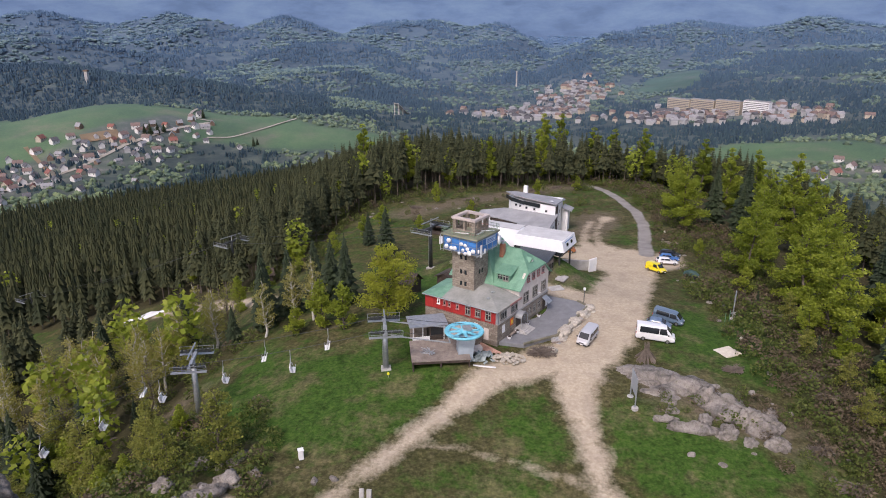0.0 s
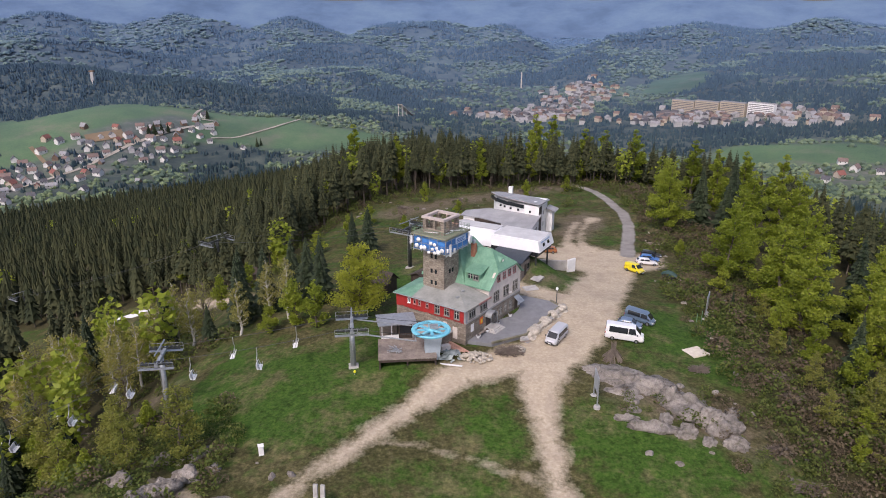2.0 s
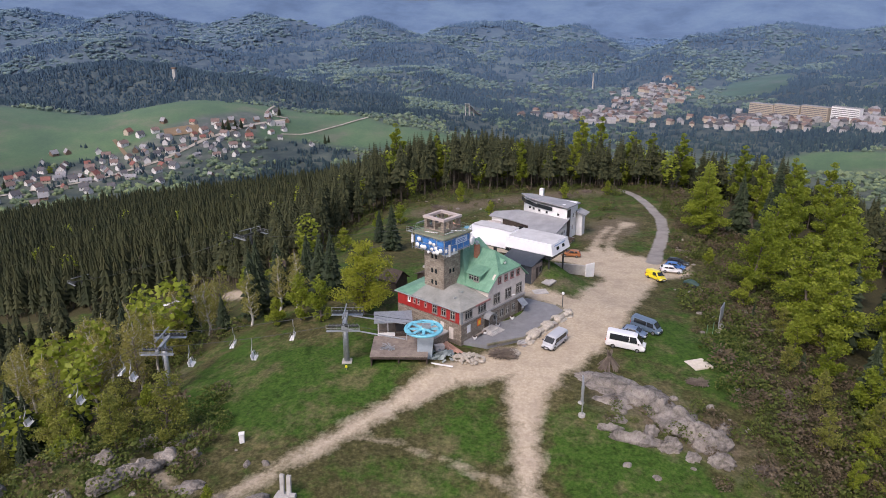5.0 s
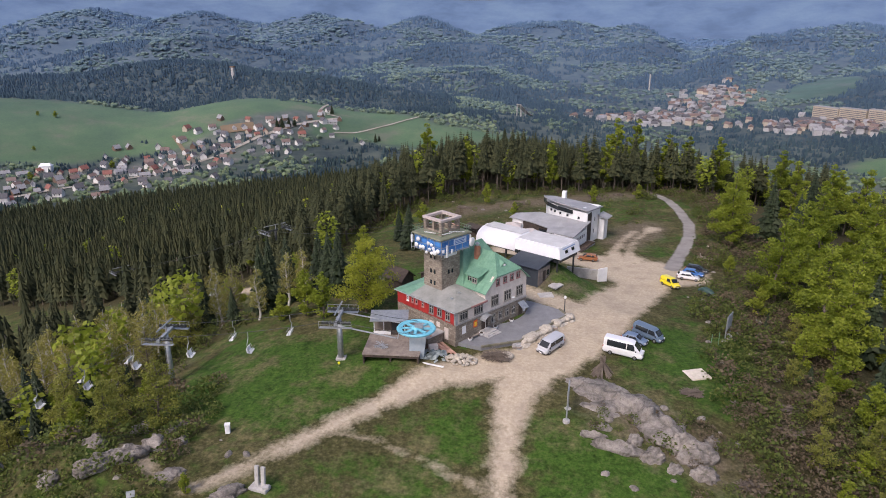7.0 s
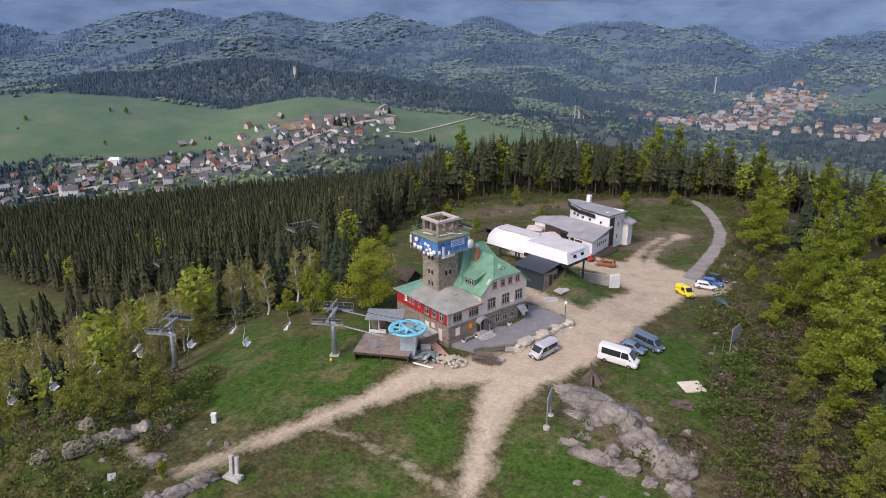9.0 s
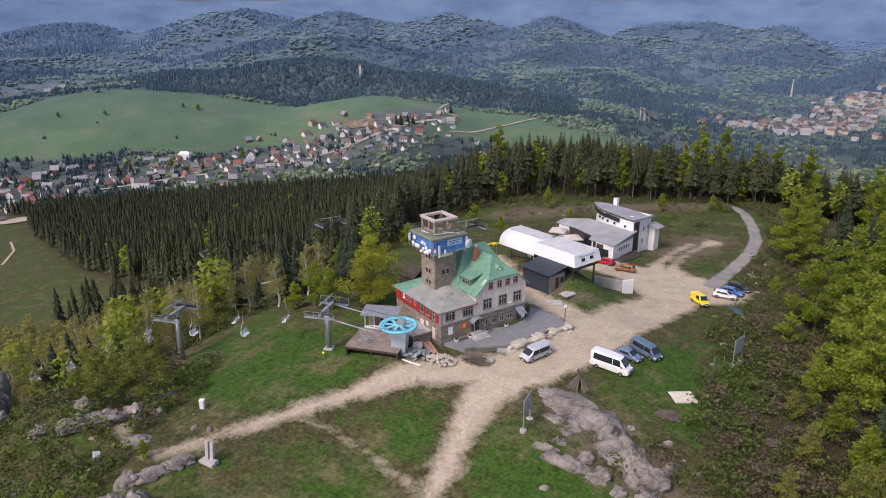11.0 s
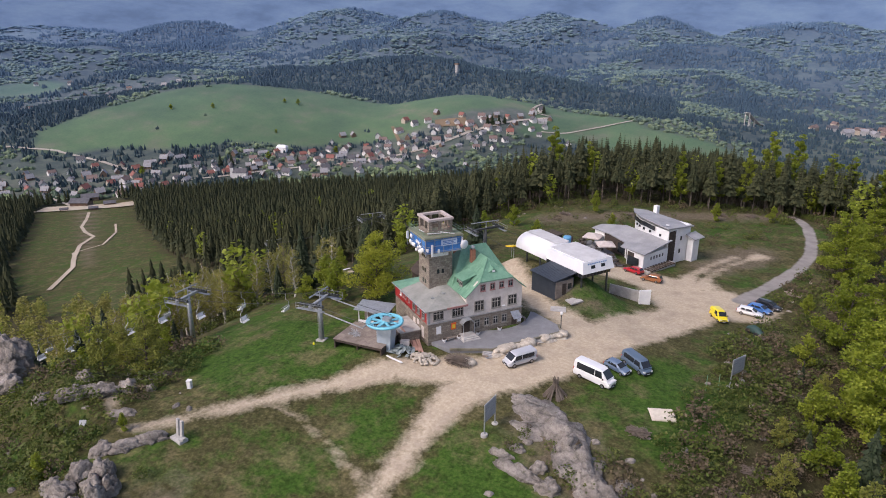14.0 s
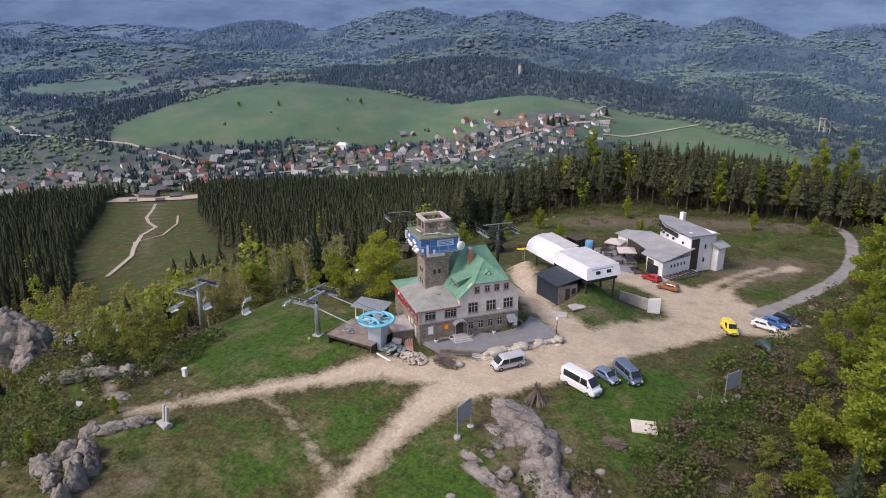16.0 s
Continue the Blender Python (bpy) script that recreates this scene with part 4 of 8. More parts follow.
soft = [puff(np.random.RandomState(60 + i), 2.7, 14, 170, 0.72) for i in range(4)]
bx, by = scatter(-300, 330, 60, 560, 11.0, gen)
keep = (wild(bx, by) > 1) & (chain_distance(bx, by, PISTE) > 1) & in_sight(bx, by) & (gen.uniform(size=bx.size) < np.where(bx > 50, 0.85, np.where(wild(bx, by) < 30, 0.4, 0.1))) & (near_height(bx, by) > far_height(bx, by))
keep &= ~((bx > 45) & (bx < 100) & (by < 220) & (by > 60)) & (by > 80)
plant("beech_wood", soft, bx[keep], by[keep], gen.uniform(0.7, 1.25, keep.sum()), gen, M_BEECH, "fresh green beeches scattered through the spruce woods", "forest")

slope_x, slope_y = scatter(-235, -92, 40, 190, 7.5, gen)
keep = (slope_y < 126 + (-90 - slope_x) * 0.42) & (chain_distance(slope_x, slope_y, PISTE) > 0) & in_sight(slope_x, slope_y) & (gen.uniform(size=slope_x.size) < 0.85)
tint = gen.uniform(size=slope_x.size) < 0.55
for sel, mat_s, label in ((keep & tint, M_BUD, "budding olive-green broadleaf wood below the crag"), (keep & ~tint, M_BIRCH, "thin yellow-green birch wood on the lower slope")):
    plant("slope_wood", soft, slope_x[sel], slope_y[sel], gen.uniform(0.55, 0.8, sel.sum()), gen, mat_s, label, "forest")

# undergrowth at the edge of the woods and round the rocks
low_puffs = [puff(np.random.RandomState(70 + i), 1.05, 1.5, 105, 0.17, 0.0) for i in range(4)]
ux, uy = scatter(-90, 100, 30, 245, 2.1, gen)
w = wild(ux, uy)
open_d = np.minimum(np.min([chain_distance(ux, uy, c) for c in DIRT], axis=0), chain_distance(ux, uy, ASPHALT))
chance = np.where(w > -3, 0.45, 0.0) + np.where((ux > 45) & (w > -15), 0.6, 0) + np.where((ux < -14 - (uy - 45) * 0.22) & (uy < 82), 0.85, 0) + np.where((uy > 175) & (ux < 45), 0.08, 0) + np.where(chain_distance(ux, uy, [(29, 80, 2), (36, 78, 5), (43, 76, 5), (46, 68, 6)]) < 0, 0.7, 0) + np.where(chain_distance(ux, uy, [(-11, 47, 3), (-8, 52, 2)]) < 0, 0.6, 0) + np.where((ux > 42) & (ux < 64) & (uy < 125) & (uy > 45) & (w > -6), 0.9, 0)
chance = np.where((ux < -30) & (uy > 84) & (uy < 96), 0.04, chance)
keep = (gen.uniform(size=ux.size) < chance) & (open_d > 1.5) & ((w < 16) | (uy < 84)) & (chain_distance(ux, uy, PISTE) > 0)
ux, uy = ux[keep], uy[keep]
dry = gen.uniform(size=ux.size) < np.where(ux > 40, 0.4, 0.15)
for sel, mat_u, label in ((~dry, M_SHRUB, "olive and green shrubs and saplings along the wood's edge"), (dry, M_DRY, "dry brown brush along the wood's edge")):
    plant("undergrowth", low_puffs, ux[sel], uy[sel], gen.uniform(0.5, 1.4, sel.sum()) * np.where(ux[sel] < -14, 1.35, np.where(ux[sel] > 44, 1.3, 1.0)), gen, mat_u, label, "shrubs", 0.1)

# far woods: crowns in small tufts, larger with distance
def tuft(seed, pointed):
    g2 = np.random.RandomState(seed)
    v, f = [], []
    for j in range(5 if pointed else 3):
        ox, oy, hh, rr = g2.uniform(-0.5, 0.5), g2.uniform(-0.5, 0.5), g2.uniform(0.6, 1.0), g2.uniform(0.26, 0.4)
        s, t0 = len(v), g2.uniform(0, 6)
        if pointed:
            v += [(ox + 0.72 * rr * math.cos(t0 + a * 1.5708), oy + 0.72 * rr * math.sin(t0 + a * 1.5708), g2.uniform(0.0, 0.2)) for a in range(4)] + [(ox, oy, hh)]
            f += [(s + k, s + (k + 1) % 4, s + 4) for k in range(4)]
        else:
            for q, z in ((0.85, 0.1), (1.05, 0.55)):
                v += [(ox + q * rr * g2.uniform(0.8, 1.2) * math.cos(t0 + a * 1.5708), oy + q * rr * g2.uniform(0.8, 1.2) * math.sin(t0 + a * 1.5708), hh * (z + g2.uniform(-0.08, 0.08))) for a in range(4)]
            v.append((ox, oy, hh * 0.9))
            for k in range(4):
                k2 = (k + 1) % 4
                f += [(s + k, s + k2, s + 4 + k2), (s + k, s + 4 + k2, s + 4 + k), (s + 4 + k, s + 4 + k2, s + 8)]
    return np.array(v), np.array(f)


wx, wy, ws = [], [], []
r = 330.0
while r < 3700:
    size = max(8.0, r * 0.0066)
    pack = 1.0 if r < 950 else 1.2
    a = np.arange(radians(-78), radians(42), size * pack / r)
    wx.append(HUB[0] + np.sin(a) * r), wy.append(HUB[1] + np.cos(a) * r), ws.append(np.full(len(a), size))
    r += size * pack
wx, wy, ws = np.concatenate(wx), np.concatenate(wy), np.concatenate(ws)
wx, wy = wx + gen.uniform(-0.5, 0.5, wx.size) * ws, wy + gen.uniform(-0.5, 0.5, wx.size) * ws
md, td, dn = meadow_at(wx, wy), town_at(wx, wy), lumps(wx, wy, 150, 21)
rr = np.hypot(wx - HUB[0], wy - HUB[1])
chance = gen.uniform(size=wx.size)
dark_hill = np.min([chain_distance(wx, wy, c) for c in FAR_SPRUCE], axis=0)
open_far = ((md < 0) & (chance < 0.995)) | ((td < 0) & (chance < 0.72)) | ((dn < 0.36) & (chance < 0.75) & (dark_hill > 0)) | (chain_distance(wx, wy, PISTE) < 6)
open_far |= (far_height(wx, wy) < -142) & (chance < 0.5) & (dark_hill > 0)
keep = ~open_far & (far_height(wx, wy) > near_height(wx, wy) + 1) 
conifer = (dark_hill < 0) | (lumps(wx, wy, 260, 22) + 0.35 * (lumps(wx, wy, 60, 23) - 0.5) + gen.normal(size=wx.size) * 0.05 > np.where(wx < -900, 0.53, 0.47))
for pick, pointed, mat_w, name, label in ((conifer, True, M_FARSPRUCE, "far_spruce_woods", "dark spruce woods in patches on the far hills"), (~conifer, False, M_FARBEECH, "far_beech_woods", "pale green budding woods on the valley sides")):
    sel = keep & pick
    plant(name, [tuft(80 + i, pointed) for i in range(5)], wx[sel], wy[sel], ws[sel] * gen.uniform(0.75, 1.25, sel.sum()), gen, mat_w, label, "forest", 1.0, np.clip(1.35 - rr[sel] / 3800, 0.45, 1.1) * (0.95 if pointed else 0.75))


# ---- the stone lodge with its lookout tower ----
M_REDFRAME = surface("faded_red_frame", (0.3, 0.14, 0.13), (0.42, 0.22, 0.2), 2.0, 0.8)
M_FRAME = surface("grey_window_frame", (0.17, 0.16, 0.14), (0.28, 0.265, 0.24), 2.0, 0.7)
M_BAR = surface("pale_glazing_bar", (0.38, 0.37, 0.34), (0.5, 0.48, 0.45), 2.0, 0.6)
M_BRICK = surface("old_brick", (0.26, 0.1, 0.06), (0.42, 0.19, 0.12), 3.0, 0.9)


def window(parent, face, along, z, w, h, at, frame_mat, bars=2, deep=0.1):
    """A window on a wall that faces -y ("y") or -x ("x"): surround, sill and bars, with a pane set back in it."""
    def place(shape, a0, z0, a1, z1, d0, d1):
        if face == "y":
            shape.box(along + a0, at - d1, z + z0, along + a1, at - d0, z + z1)
        else:
            shape.box(at - d1, along + a0, z + z0, at - d0, along + a1, z + z1)
    t = 0.11
    v = []
    for d in (0.0, deep):
        for a, b in ((w / 2 + t, h / 2 + t), (w / 2, h / 2)):
            for sa, sb in ((-1, -1), (1, -1), (1, 1), (-1, 1)):
                v.append((along + sa * a, at - d, z + sb * b) if face == "y" else (at - d, along + sa * a, z + sb * b))
    f = []
    for i in range(4):
        k = (i + 1) % 4
        f += [(8 + i, 8 + k, 12 + k, 12 + i), (i, 4 + i, 4 + k, k), (i, k, 8 + k, 8 + i), (4 + i, 12 + i, 12 + k, 4 + k)]
    ob = part("window", Shape().add(v, f), frame_mat, parent)
    sill = Shape()
    place(sill, -w / 2 - 0.15, -h / 2 - t - 0.08, w / 2 + 0.15, -h / 2 - t, 0, deep + 0.1)
    part("sill", sill, frame_mat, ob)
    for i in range(1, bars):
        x = -w / 2 + w * i / bars
        bar = Shape()
        place(bar, x - 0.035, -h / 2, x + 0.035, h / 2, 0.032, deep * 0.7)
        part("glazing_bar", bar, M_BAR, ob)
    bar = Shape()
    place(bar, -w / 2, h * 0.14, w / 2, h * 0.14 + 0.06, 0.032, deep * 0.65)
    part("glazing_bar", bar, M_BAR, ob)
    gl = Shape()
    place(gl, -w / 2, -h / 2, w / 2, h / 2, 0.004, 0.03)
    part("pane", gl, M_GLASS, ob)
    return ob


LODGE_TURN = math.degrees(math.atan2(0.821, 0.571))
lodge = thing("mountain_lodge", (8.05, 93.3, 0.0), "old mountain lodge of granite and pale plaster with green roof", "building", rz=LODGE_TURN)
part("stone_base", Shape().box(0, 0, -1.2, 16.4, 12.5, 3.5).box(0.02, 12.5, -1.2, 6.5, 13.2, 3.3), M_STONE, lodge, "rough granite ground floor")
part("upper_wall", Shape().box(0.25, 0.05, 3.5, 6.5, 13.0, 5.62).box(6.5, 0.04, 3.5, 16.36, 12.4, 6.95), M_RENDER, lodge, "stained pale plaster upper floor")
gable = Shape()
for y0, y1 in ((0.04, 0.4), (12.0, 12.4)):
    ring = [(6.5, 6.95), (16.36, 6.95), (14.5, 8.95), (8.4, 8.95)]
    v = [(x, y0, z) for x, z in ring] + [(x, y1, z) for x, z in ring]
    gable.add(v, [(0, 1, 2, 3), (7, 6, 5, 4)] + [(i, i + 4, (i + 1) % 4 + 4, (i + 1) % 4) for i in range(4)])
part("gable_wall", gable, M_RENDER, lodge)
part("string_course", Shape().box(-0.04, -0.1, 3.42, 16.5, 0.0, 3.58), M_CONCRETE, lodge)
part("red_wall", Shape().box(0.0, 0.35, 3.35, 0.22, 13.2, 5.6), M_RED, lodge, "bright red boarded upper wall")
batten = Shape().box(-0.03, 0, 3.35, -0.002, 0.04, 5.55).mesh("batten")
for i in range(43):
    part("batten", batten, M_RED, lodge).location = (0, 0.4 + i * 0.3, 0)
part("corner_post", Shape().box(-0.06, -0.05, 3.5, 0.4, 0.3, 5.6), M_STEEL, lodge, "grey metal corner cladding")
# half-hipped green roof
E1, H, R0 = 6.85, 9.0, 11.5
xl, xr, xm, yf, yb = 6.1, 16.9, 11.5, -0.35, 12.8
kx = (H - E1) / (R0 - E1)
xa, xb = xl + (xm - xl) * kx, xr - (xr - xm) * kx
roof = Shape()
F_, B_ = (xm, 2.7, R0), (xm, 9.6, R0)
fl, fr_, bl, br_ = (xa, yf, H), (xb, yf, H), (xa, yb, H), (xb, yb, H)
roof.slab([(xl, yf, E1), fl, F_, B_, bl, (xl, yb, E1)][::-1], 0.16)
roof.slab([(xr, yf, E1), fr_, F_, B_, br_, (xr, yb, E1)], 0.16)
roof.slab([fl, fr_, F_], 0.16)
roof.slab([br_, bl, B_], 0.16)
part("roof", roof, M_GREENROOF, lodge, "weathered green sheet-metal roof")
ribs = Shape()
for i in range(1, 21):
    y = yf + (yb - yf) * i / 21
    top = R0 if 2.7 <= y <= 9.6 else H + (R0 - H) * ((y - yf) / (2.7 - yf) if y < 2.7 else (yb - y) / (yb - 9.6))
    f = (top - E1) / (R0 - E1)
    ribs.rod((xl, y, E1 + 0.02), (xl + (xm - xl) * f, y, top + 0.02), 0.035, None, 4, False)
    ribs.rod((xr, y, E1 + 0.02), (xr + (xm - xr) * f, y, top + 0.02), 0.035, None, 4, False)
for i in range(1, 10):
    x = xa + (xb - xa) * i / 10
    f = 1 - abs(x - xm) / (xm - xa)
    ribs.rod((x, yf, H + 0.02), (x, yf + (2.7 - yf) * f, H + 0.02 + (R0 - H) * f), 0.035, None, 4, False)
for a, b in ((fl, F_), (fr_, F_), (F_, B_), (bl, B_), (br_, B_)):
    ribs.rod((a[0], a[1], a[2] + 0.03), (b[0], b[1], b[2] + 0.03), 0.08, None, 6, False)
part("roof_seams", ribs, M_GREENROOF, lodge)
# dormer towards the tower side, with a long flat lid
part("dormer_cheeks", Shape().box(6.95, 2.1, 7.3, 9.0, 4.3, 8.75), M_GREENROOF, lodge)
dorm = part("dormer_roof", Shape().slab([(6.6, 1.7, 8.8), (10.0, 1.7, 9.75), (10.0, 4.7, 9.75), (6.6, 4.7, 8.8)], 0.14), M_GREENROOF, lodge)
window(lodge, "x", 2.75, 8.15, 0.8, 0.8, 6.94, M_FRAME)
window(lodge, "x", 3.75, 8.15, 0.8, 0.8, 6.94, M_GREENROOF)
vent = part("roof_vent", Shape().add([(10.6, 0.7, 9.85), (12.2, 0.7, 9.85), (11.4, 0.55, 10.5), (11.4, 1.7, 10.7)], [(0, 1, 2), (0, 2, 3), (1, 3, 2), (0, 3, 1)]), M_GREENROOF, lodge)
part("vent_pane", Shape().box(11.2, 0.5, 9.92, 11.6, 0.58, 10.2), M_WHITE, lodge)
part("rear_ridge", Shape().add([(6.12, 4.4, 6.95), (16.88, 4.4, 6.95), (16.88, 11.6, 6.95), (6.12, 11.6, 6.95), (9.6, 7.8, 12.15), (13.9, 7.8, 12.15)], [(0, 1, 5, 4), (2, 3, 4, 5), (3, 0, 4), (1, 2, 5), (3, 2, 1, 0)]), M_GREENROOF, lodge)
stack = part("chimney", Shape().box(9.9, 5.0, 9.4, 10.6, 5.7, 12.3), M_BRICK, lodge, "red brick chimney with a metal cowl")
part("cowl", Shape().rod((10.25, 5.35, 12.3), (10.25, 5.35, 12.65), 0.2).lathe([(0.05, 0), (0.38, 0.02), (0.3, 0.2), (0.06, 0.34)], (10.25, 5.35, 12.65), 12), M_STEEL, stack)
stack2 = part("chimney", Shape().box(9.4, 9.9, 10.0, 10.2, 10.7, 13.2), M_BRICK, lodge)
# low roof of the side wing
felt = Shape()
felt.slab([(-0.4, -0.3, 5.7), (6.45, -0.3, 5.75), (6.45, 4.4, 6.75), (4.4, 4.4, 6.75)], 0.14)
felt.slab([(-0.4, -0.3, 5.7), (4.4, 4.4, 6.75), (4.4, 9.8, 6.75), (-0.4, 9.8, 5.7)], 0.14)
felt.slab([(4.4, 4.4, 6.75), (6.45, 4.4, 6.75), (6.45, 9.8, 6.75), (4.4, 9.8, 6.75)], 0.14)
part("wing_roof", felt, M_FELT, lodge, "low grey felted roof")
part("wing_roof_end", Shape().slab([(-0.4, 9.8, 5.71), (4.4, 9.8, 6.76), (6.4, 9.8, 6.76), (6.4, 13.5, 5.8), (-0.4, 13.5, 5.6)], 0.14), M_GREENROOF, lodge, "faded green sheet end of the low roof")
part("wing_fascia", Shape().box(0.1, -0.36, 5.42, 3.0, -0.302, 5.72), M_FRAME, lodge)
part("red_gutter", Shape().box(3.0, -0.38, 5.45, 6.6, -0.302, 5.78), M_REDFRAME, lodge, "faded red gutter board")
part("eave_gutter", Shape().rod((-0.46, -0.3, 5.62), (-0.46, 13.5, 5.52), 0.08), M_STEEL, lodge)
for i in range(2):
    part("roof_hatch", Shape().cbox((2.2 + i * 2.0, 3.0 + i * 0.4, 6.25 + i * 0.25), (0.5, 0.4, 0.25)), M_STEEL, lodge)
# facade openings
for u, w in ((1.75, 1.5), (5.0, 1.7)):
    window(lodge, "y", u, 4.72, w, 1.35, 0.05, M_FRAME, 4 if w > 1.6 else 3)
for u in (8.7, 11.7, 14.6):
    window(lodge, "y", u, 5.0, 1.4, 1.5, 0.04, M_FRAME, 3)
for u in (9.3, 11.0, 12.6, 14.2):
    window(lodge, "y", u, 7.85, 0.62, 0.85, 0.04, M_REDFRAME, 2)
for u in (8.35, 10.0, 11.6, 13.2):
    window(lodge, "y", u, 2.1, 0.7, 1.15, 0.0, M_FRAME, 2)
part("door_recess", Shape().box(5.7, -0.02, 0.5, 7.1, 0.0, 2.75).box(5.75, -0.05, 0.5, 6.35, -0.02, 2.6), M_DARKWOOD, lodge, "dark wooden double entrance door")
canopy = Shape()
for i in range(8):
    a0, a1 = math.pi * i / 8, math.pi * (i + 1) / 8
    canopy.slab([(6.4 - math.cos(a) * 1.05, y, 2.75 + math.sin(a) * 0.75) for a, y in ((a0, -1.15), (a1, -1.15), (a1, 0.0), (a0, 0.0))], 0.06)
part("door_canopy", canopy, M_STEEL, lodge, "rounded sheet-metal entrance canopy")
part("canopy_posts", Shape().rod((5.45, -1.1, 0.4), (5.45, -1.1, 2.8), 0.05).rod((7.35, -1.1, 0.4), (7.35, -1.1, 2.8), 0.05), M_STEEL, lodge)
for i in range(3):
    part("entrance_step", Shape().box(5.3 - i * 0.2, -1.7 - i * 0.3, 0.3, 7.5 + i * 0.2, -0.02, 0.95 - i * 0.17), M_CONCRETE, lodge)
part("notice_board", Shape().box(1.4, -0.06, 1.6, 2.2, -0.005, 2.85), M_WHITE, lodge, "white notice board")
part("menu_board", Shape().box(3.9, -0.08, 1.9, 4.7, -0.005, 3.0), plain("orange_board", (0.75, 0.13, 0.02), 0.6), lodge, "orange and yellow menu board")
part("menu_panel", Shape().box(4.05, -0.1, 2.1, 4.55, -0.085, 2.75), plain("yellow_board", (0.8, 0.5, 0.04), 0.6), lodge)
part("awning", Shape().slab([(14.3, -0.02, 2.95), (15.8, -0.02, 2.95), (15.8, -1.2, 2.1), (14.3, -1.2, 2.1)], 0.06), M_STEEL, lodge, "small tilted metal awning")
part("side_door", Shape().box(14.6, -0.03, 0.6, 15.5, 0.0, 2.5), M_DARKWOOD, lodge)
part("white_board", Shape().box(15.7, -0.06, 0.9, 16.3, -0.005, 2.2), M_WHITE, lodge)
part("wall_dish", Shape().lathe([(0.02, 0), (0.28, 0.06), (0.3, 0.09)], (12.95, -0.1, 4.2), 12), M_WHITE, lodge)
for v, w, h in ((1.6, 0.75, 1.2), (3.4, 0.75, 1.0), (5.2, 0.75, 1.2)):
    window(lodge, "x", v, 4.55, w, h, 0.0, M_FRAME)
for v in (7.1, 8.6, 9.5, 10.6):
    window(lodge, "x", v, 4.75, 0.3, 0.6, 0.0, M_WHITE if v == 10.6 else M_REDFRAME, 1)
for v, w, z0, z1 in ((1.9, 0.85, 0.6, 2.5), (3.7, 0.7, 2.1, 2.9), (5.2, 0.9, 0.6, 2.6)):
    part("cellar_door", Shape().box(-0.06, v - w / 2, z0, -0.005, v + w / 2, z1), M_RENDER, lodge, "pale boarded side door")

# the tower
TX, TY = 3.0, 6.1
part("tower_shaft", Shape().box(TX, TY, 5.0, TX + 4, TY + 4, 12.7), M_STONE, lodge, "square granite lookout tower")
for z in (7.3, 9.2, 11.6):
    for du in (1.55, 2.35):
        for face in ("x", "y"):
            sh = Shape()
            if face == "x":
                sh.box(TX - 0.03, TY + du - 0.2, z - 0.35, TX - 0.004, TY + du + 0.2, z + 0.35)
            elif z < 11 and not (z < 8):
                sh.box(TX + du - 0.2, TY - 0.03, z - 0.35, TX + du + 0.2, TY - 0.004, z + 0.35)
            else:
                continue
            slit = part("tower_window", sh, M_GLASS, lodge)
part("tower_notice", Shape().box(TX + 0.5, TY - 0.07, 11.75, TX + 3.3, TY - 0.005, 12.55), M_WHITE, lodge, "white board under the gallery")
gallery = part("gallery_floor", Shape().box(2.0, 5.1, 12.6, 8.0, 11.1, 12.75), M_CONCRETE, lodge)
cloth = Shape()
for x0, y0, x1, y1 in ((2.0, 5.1, 8.0, 5.18), (2.0, 11.02, 8.0, 11.1), (2.0, 5.1, 2.08, 11.1), (7.92, 5.1, 8.0, 11.1)):
    cloth.box(x0, y0, 12.75, x1, y1, 15.0)
part("banner", cloth, M_BLUE, lodge, "blue hoarding wrapped round the gallery")
for z in (12.95, 13.85, 14.8):
    for a, b in (((1.93, 5.03), (8.07, 5.03)), ((8.07, 5.03), (8.07, 11.17)), ((8.07, 11.17), (1.93, 11.17)), ((1.93, 11.17), (1.93, 5.03))):
        part("scaffold_rail", Shape().rod((*a, z), (*b, z), 0.035, None, 5), M_STEEL, lodge)
for i in range(5):
    q = 2.0 + 1.5 * i
    for x, y in ((q, 5.03), (q, 11.17), (1.93, q + 3.1), (8.07, q + 3.1)):
        part("scaffold_post", Shape().rod((x, y, 12.4), (x, y, 15.1), 0.04, None, 5), M_STEEL, lodge)
part("banner_panel", Shape().box(4.6, 5.0, 13.75, 7.3, 5.06, 14.75), plain("pale_blue_panel", (0.55, 0.66, 0.8), 0.6), lodge, "pale panel with rows of writing")
for i in range(3):
    part("writing_bar", Shape().box(4.85, 4.97, 14.42 - i * 0.24, 7.0 - 0.3 * (i % 2), 4.995, 14.53 - i * 0.24), plain("blue_writing", (0.05, 0.16, 0.45), 0.6), lodge)
part("tower_roof", Shape().box(1.7, 4.8, 15.05, 8.3, 11.4, 15.3), surface("mossy_roof", (0.16, 0.17, 0.12), (0.27, 0.28, 0.2), 1.0, 0.9), lodge, "greenish flat roof of the gallery")
rails = Shape()
for i in range(14):
    q = i * 6.4 / 13
    for x, y in ((1.8 + q, 4.9), (1.8 + q, 11.3), (1.8, 4.9 + q), (8.2, 4.9 + q)):
        rails.rod((x, y, 15.3), (x, y, 16.2), 0.022, None, 4)
for z in (15.75, 16.2):
    for a, b in (((1.8, 4.9), (8.2, 4.9)), ((8.2, 4.9), (8.2, 11.3)), ((8.2, 11.3), (1.8, 11.3)), ((1.8, 11.3), (1.8, 4.9))):
        rails.rod((*a, z), (*b, z), 0.03, None, 5)
part("roof_railing", rails, plain("green_rail", (0.16, 0.26, 0.17), 0.6), lodge, "green steel railing")
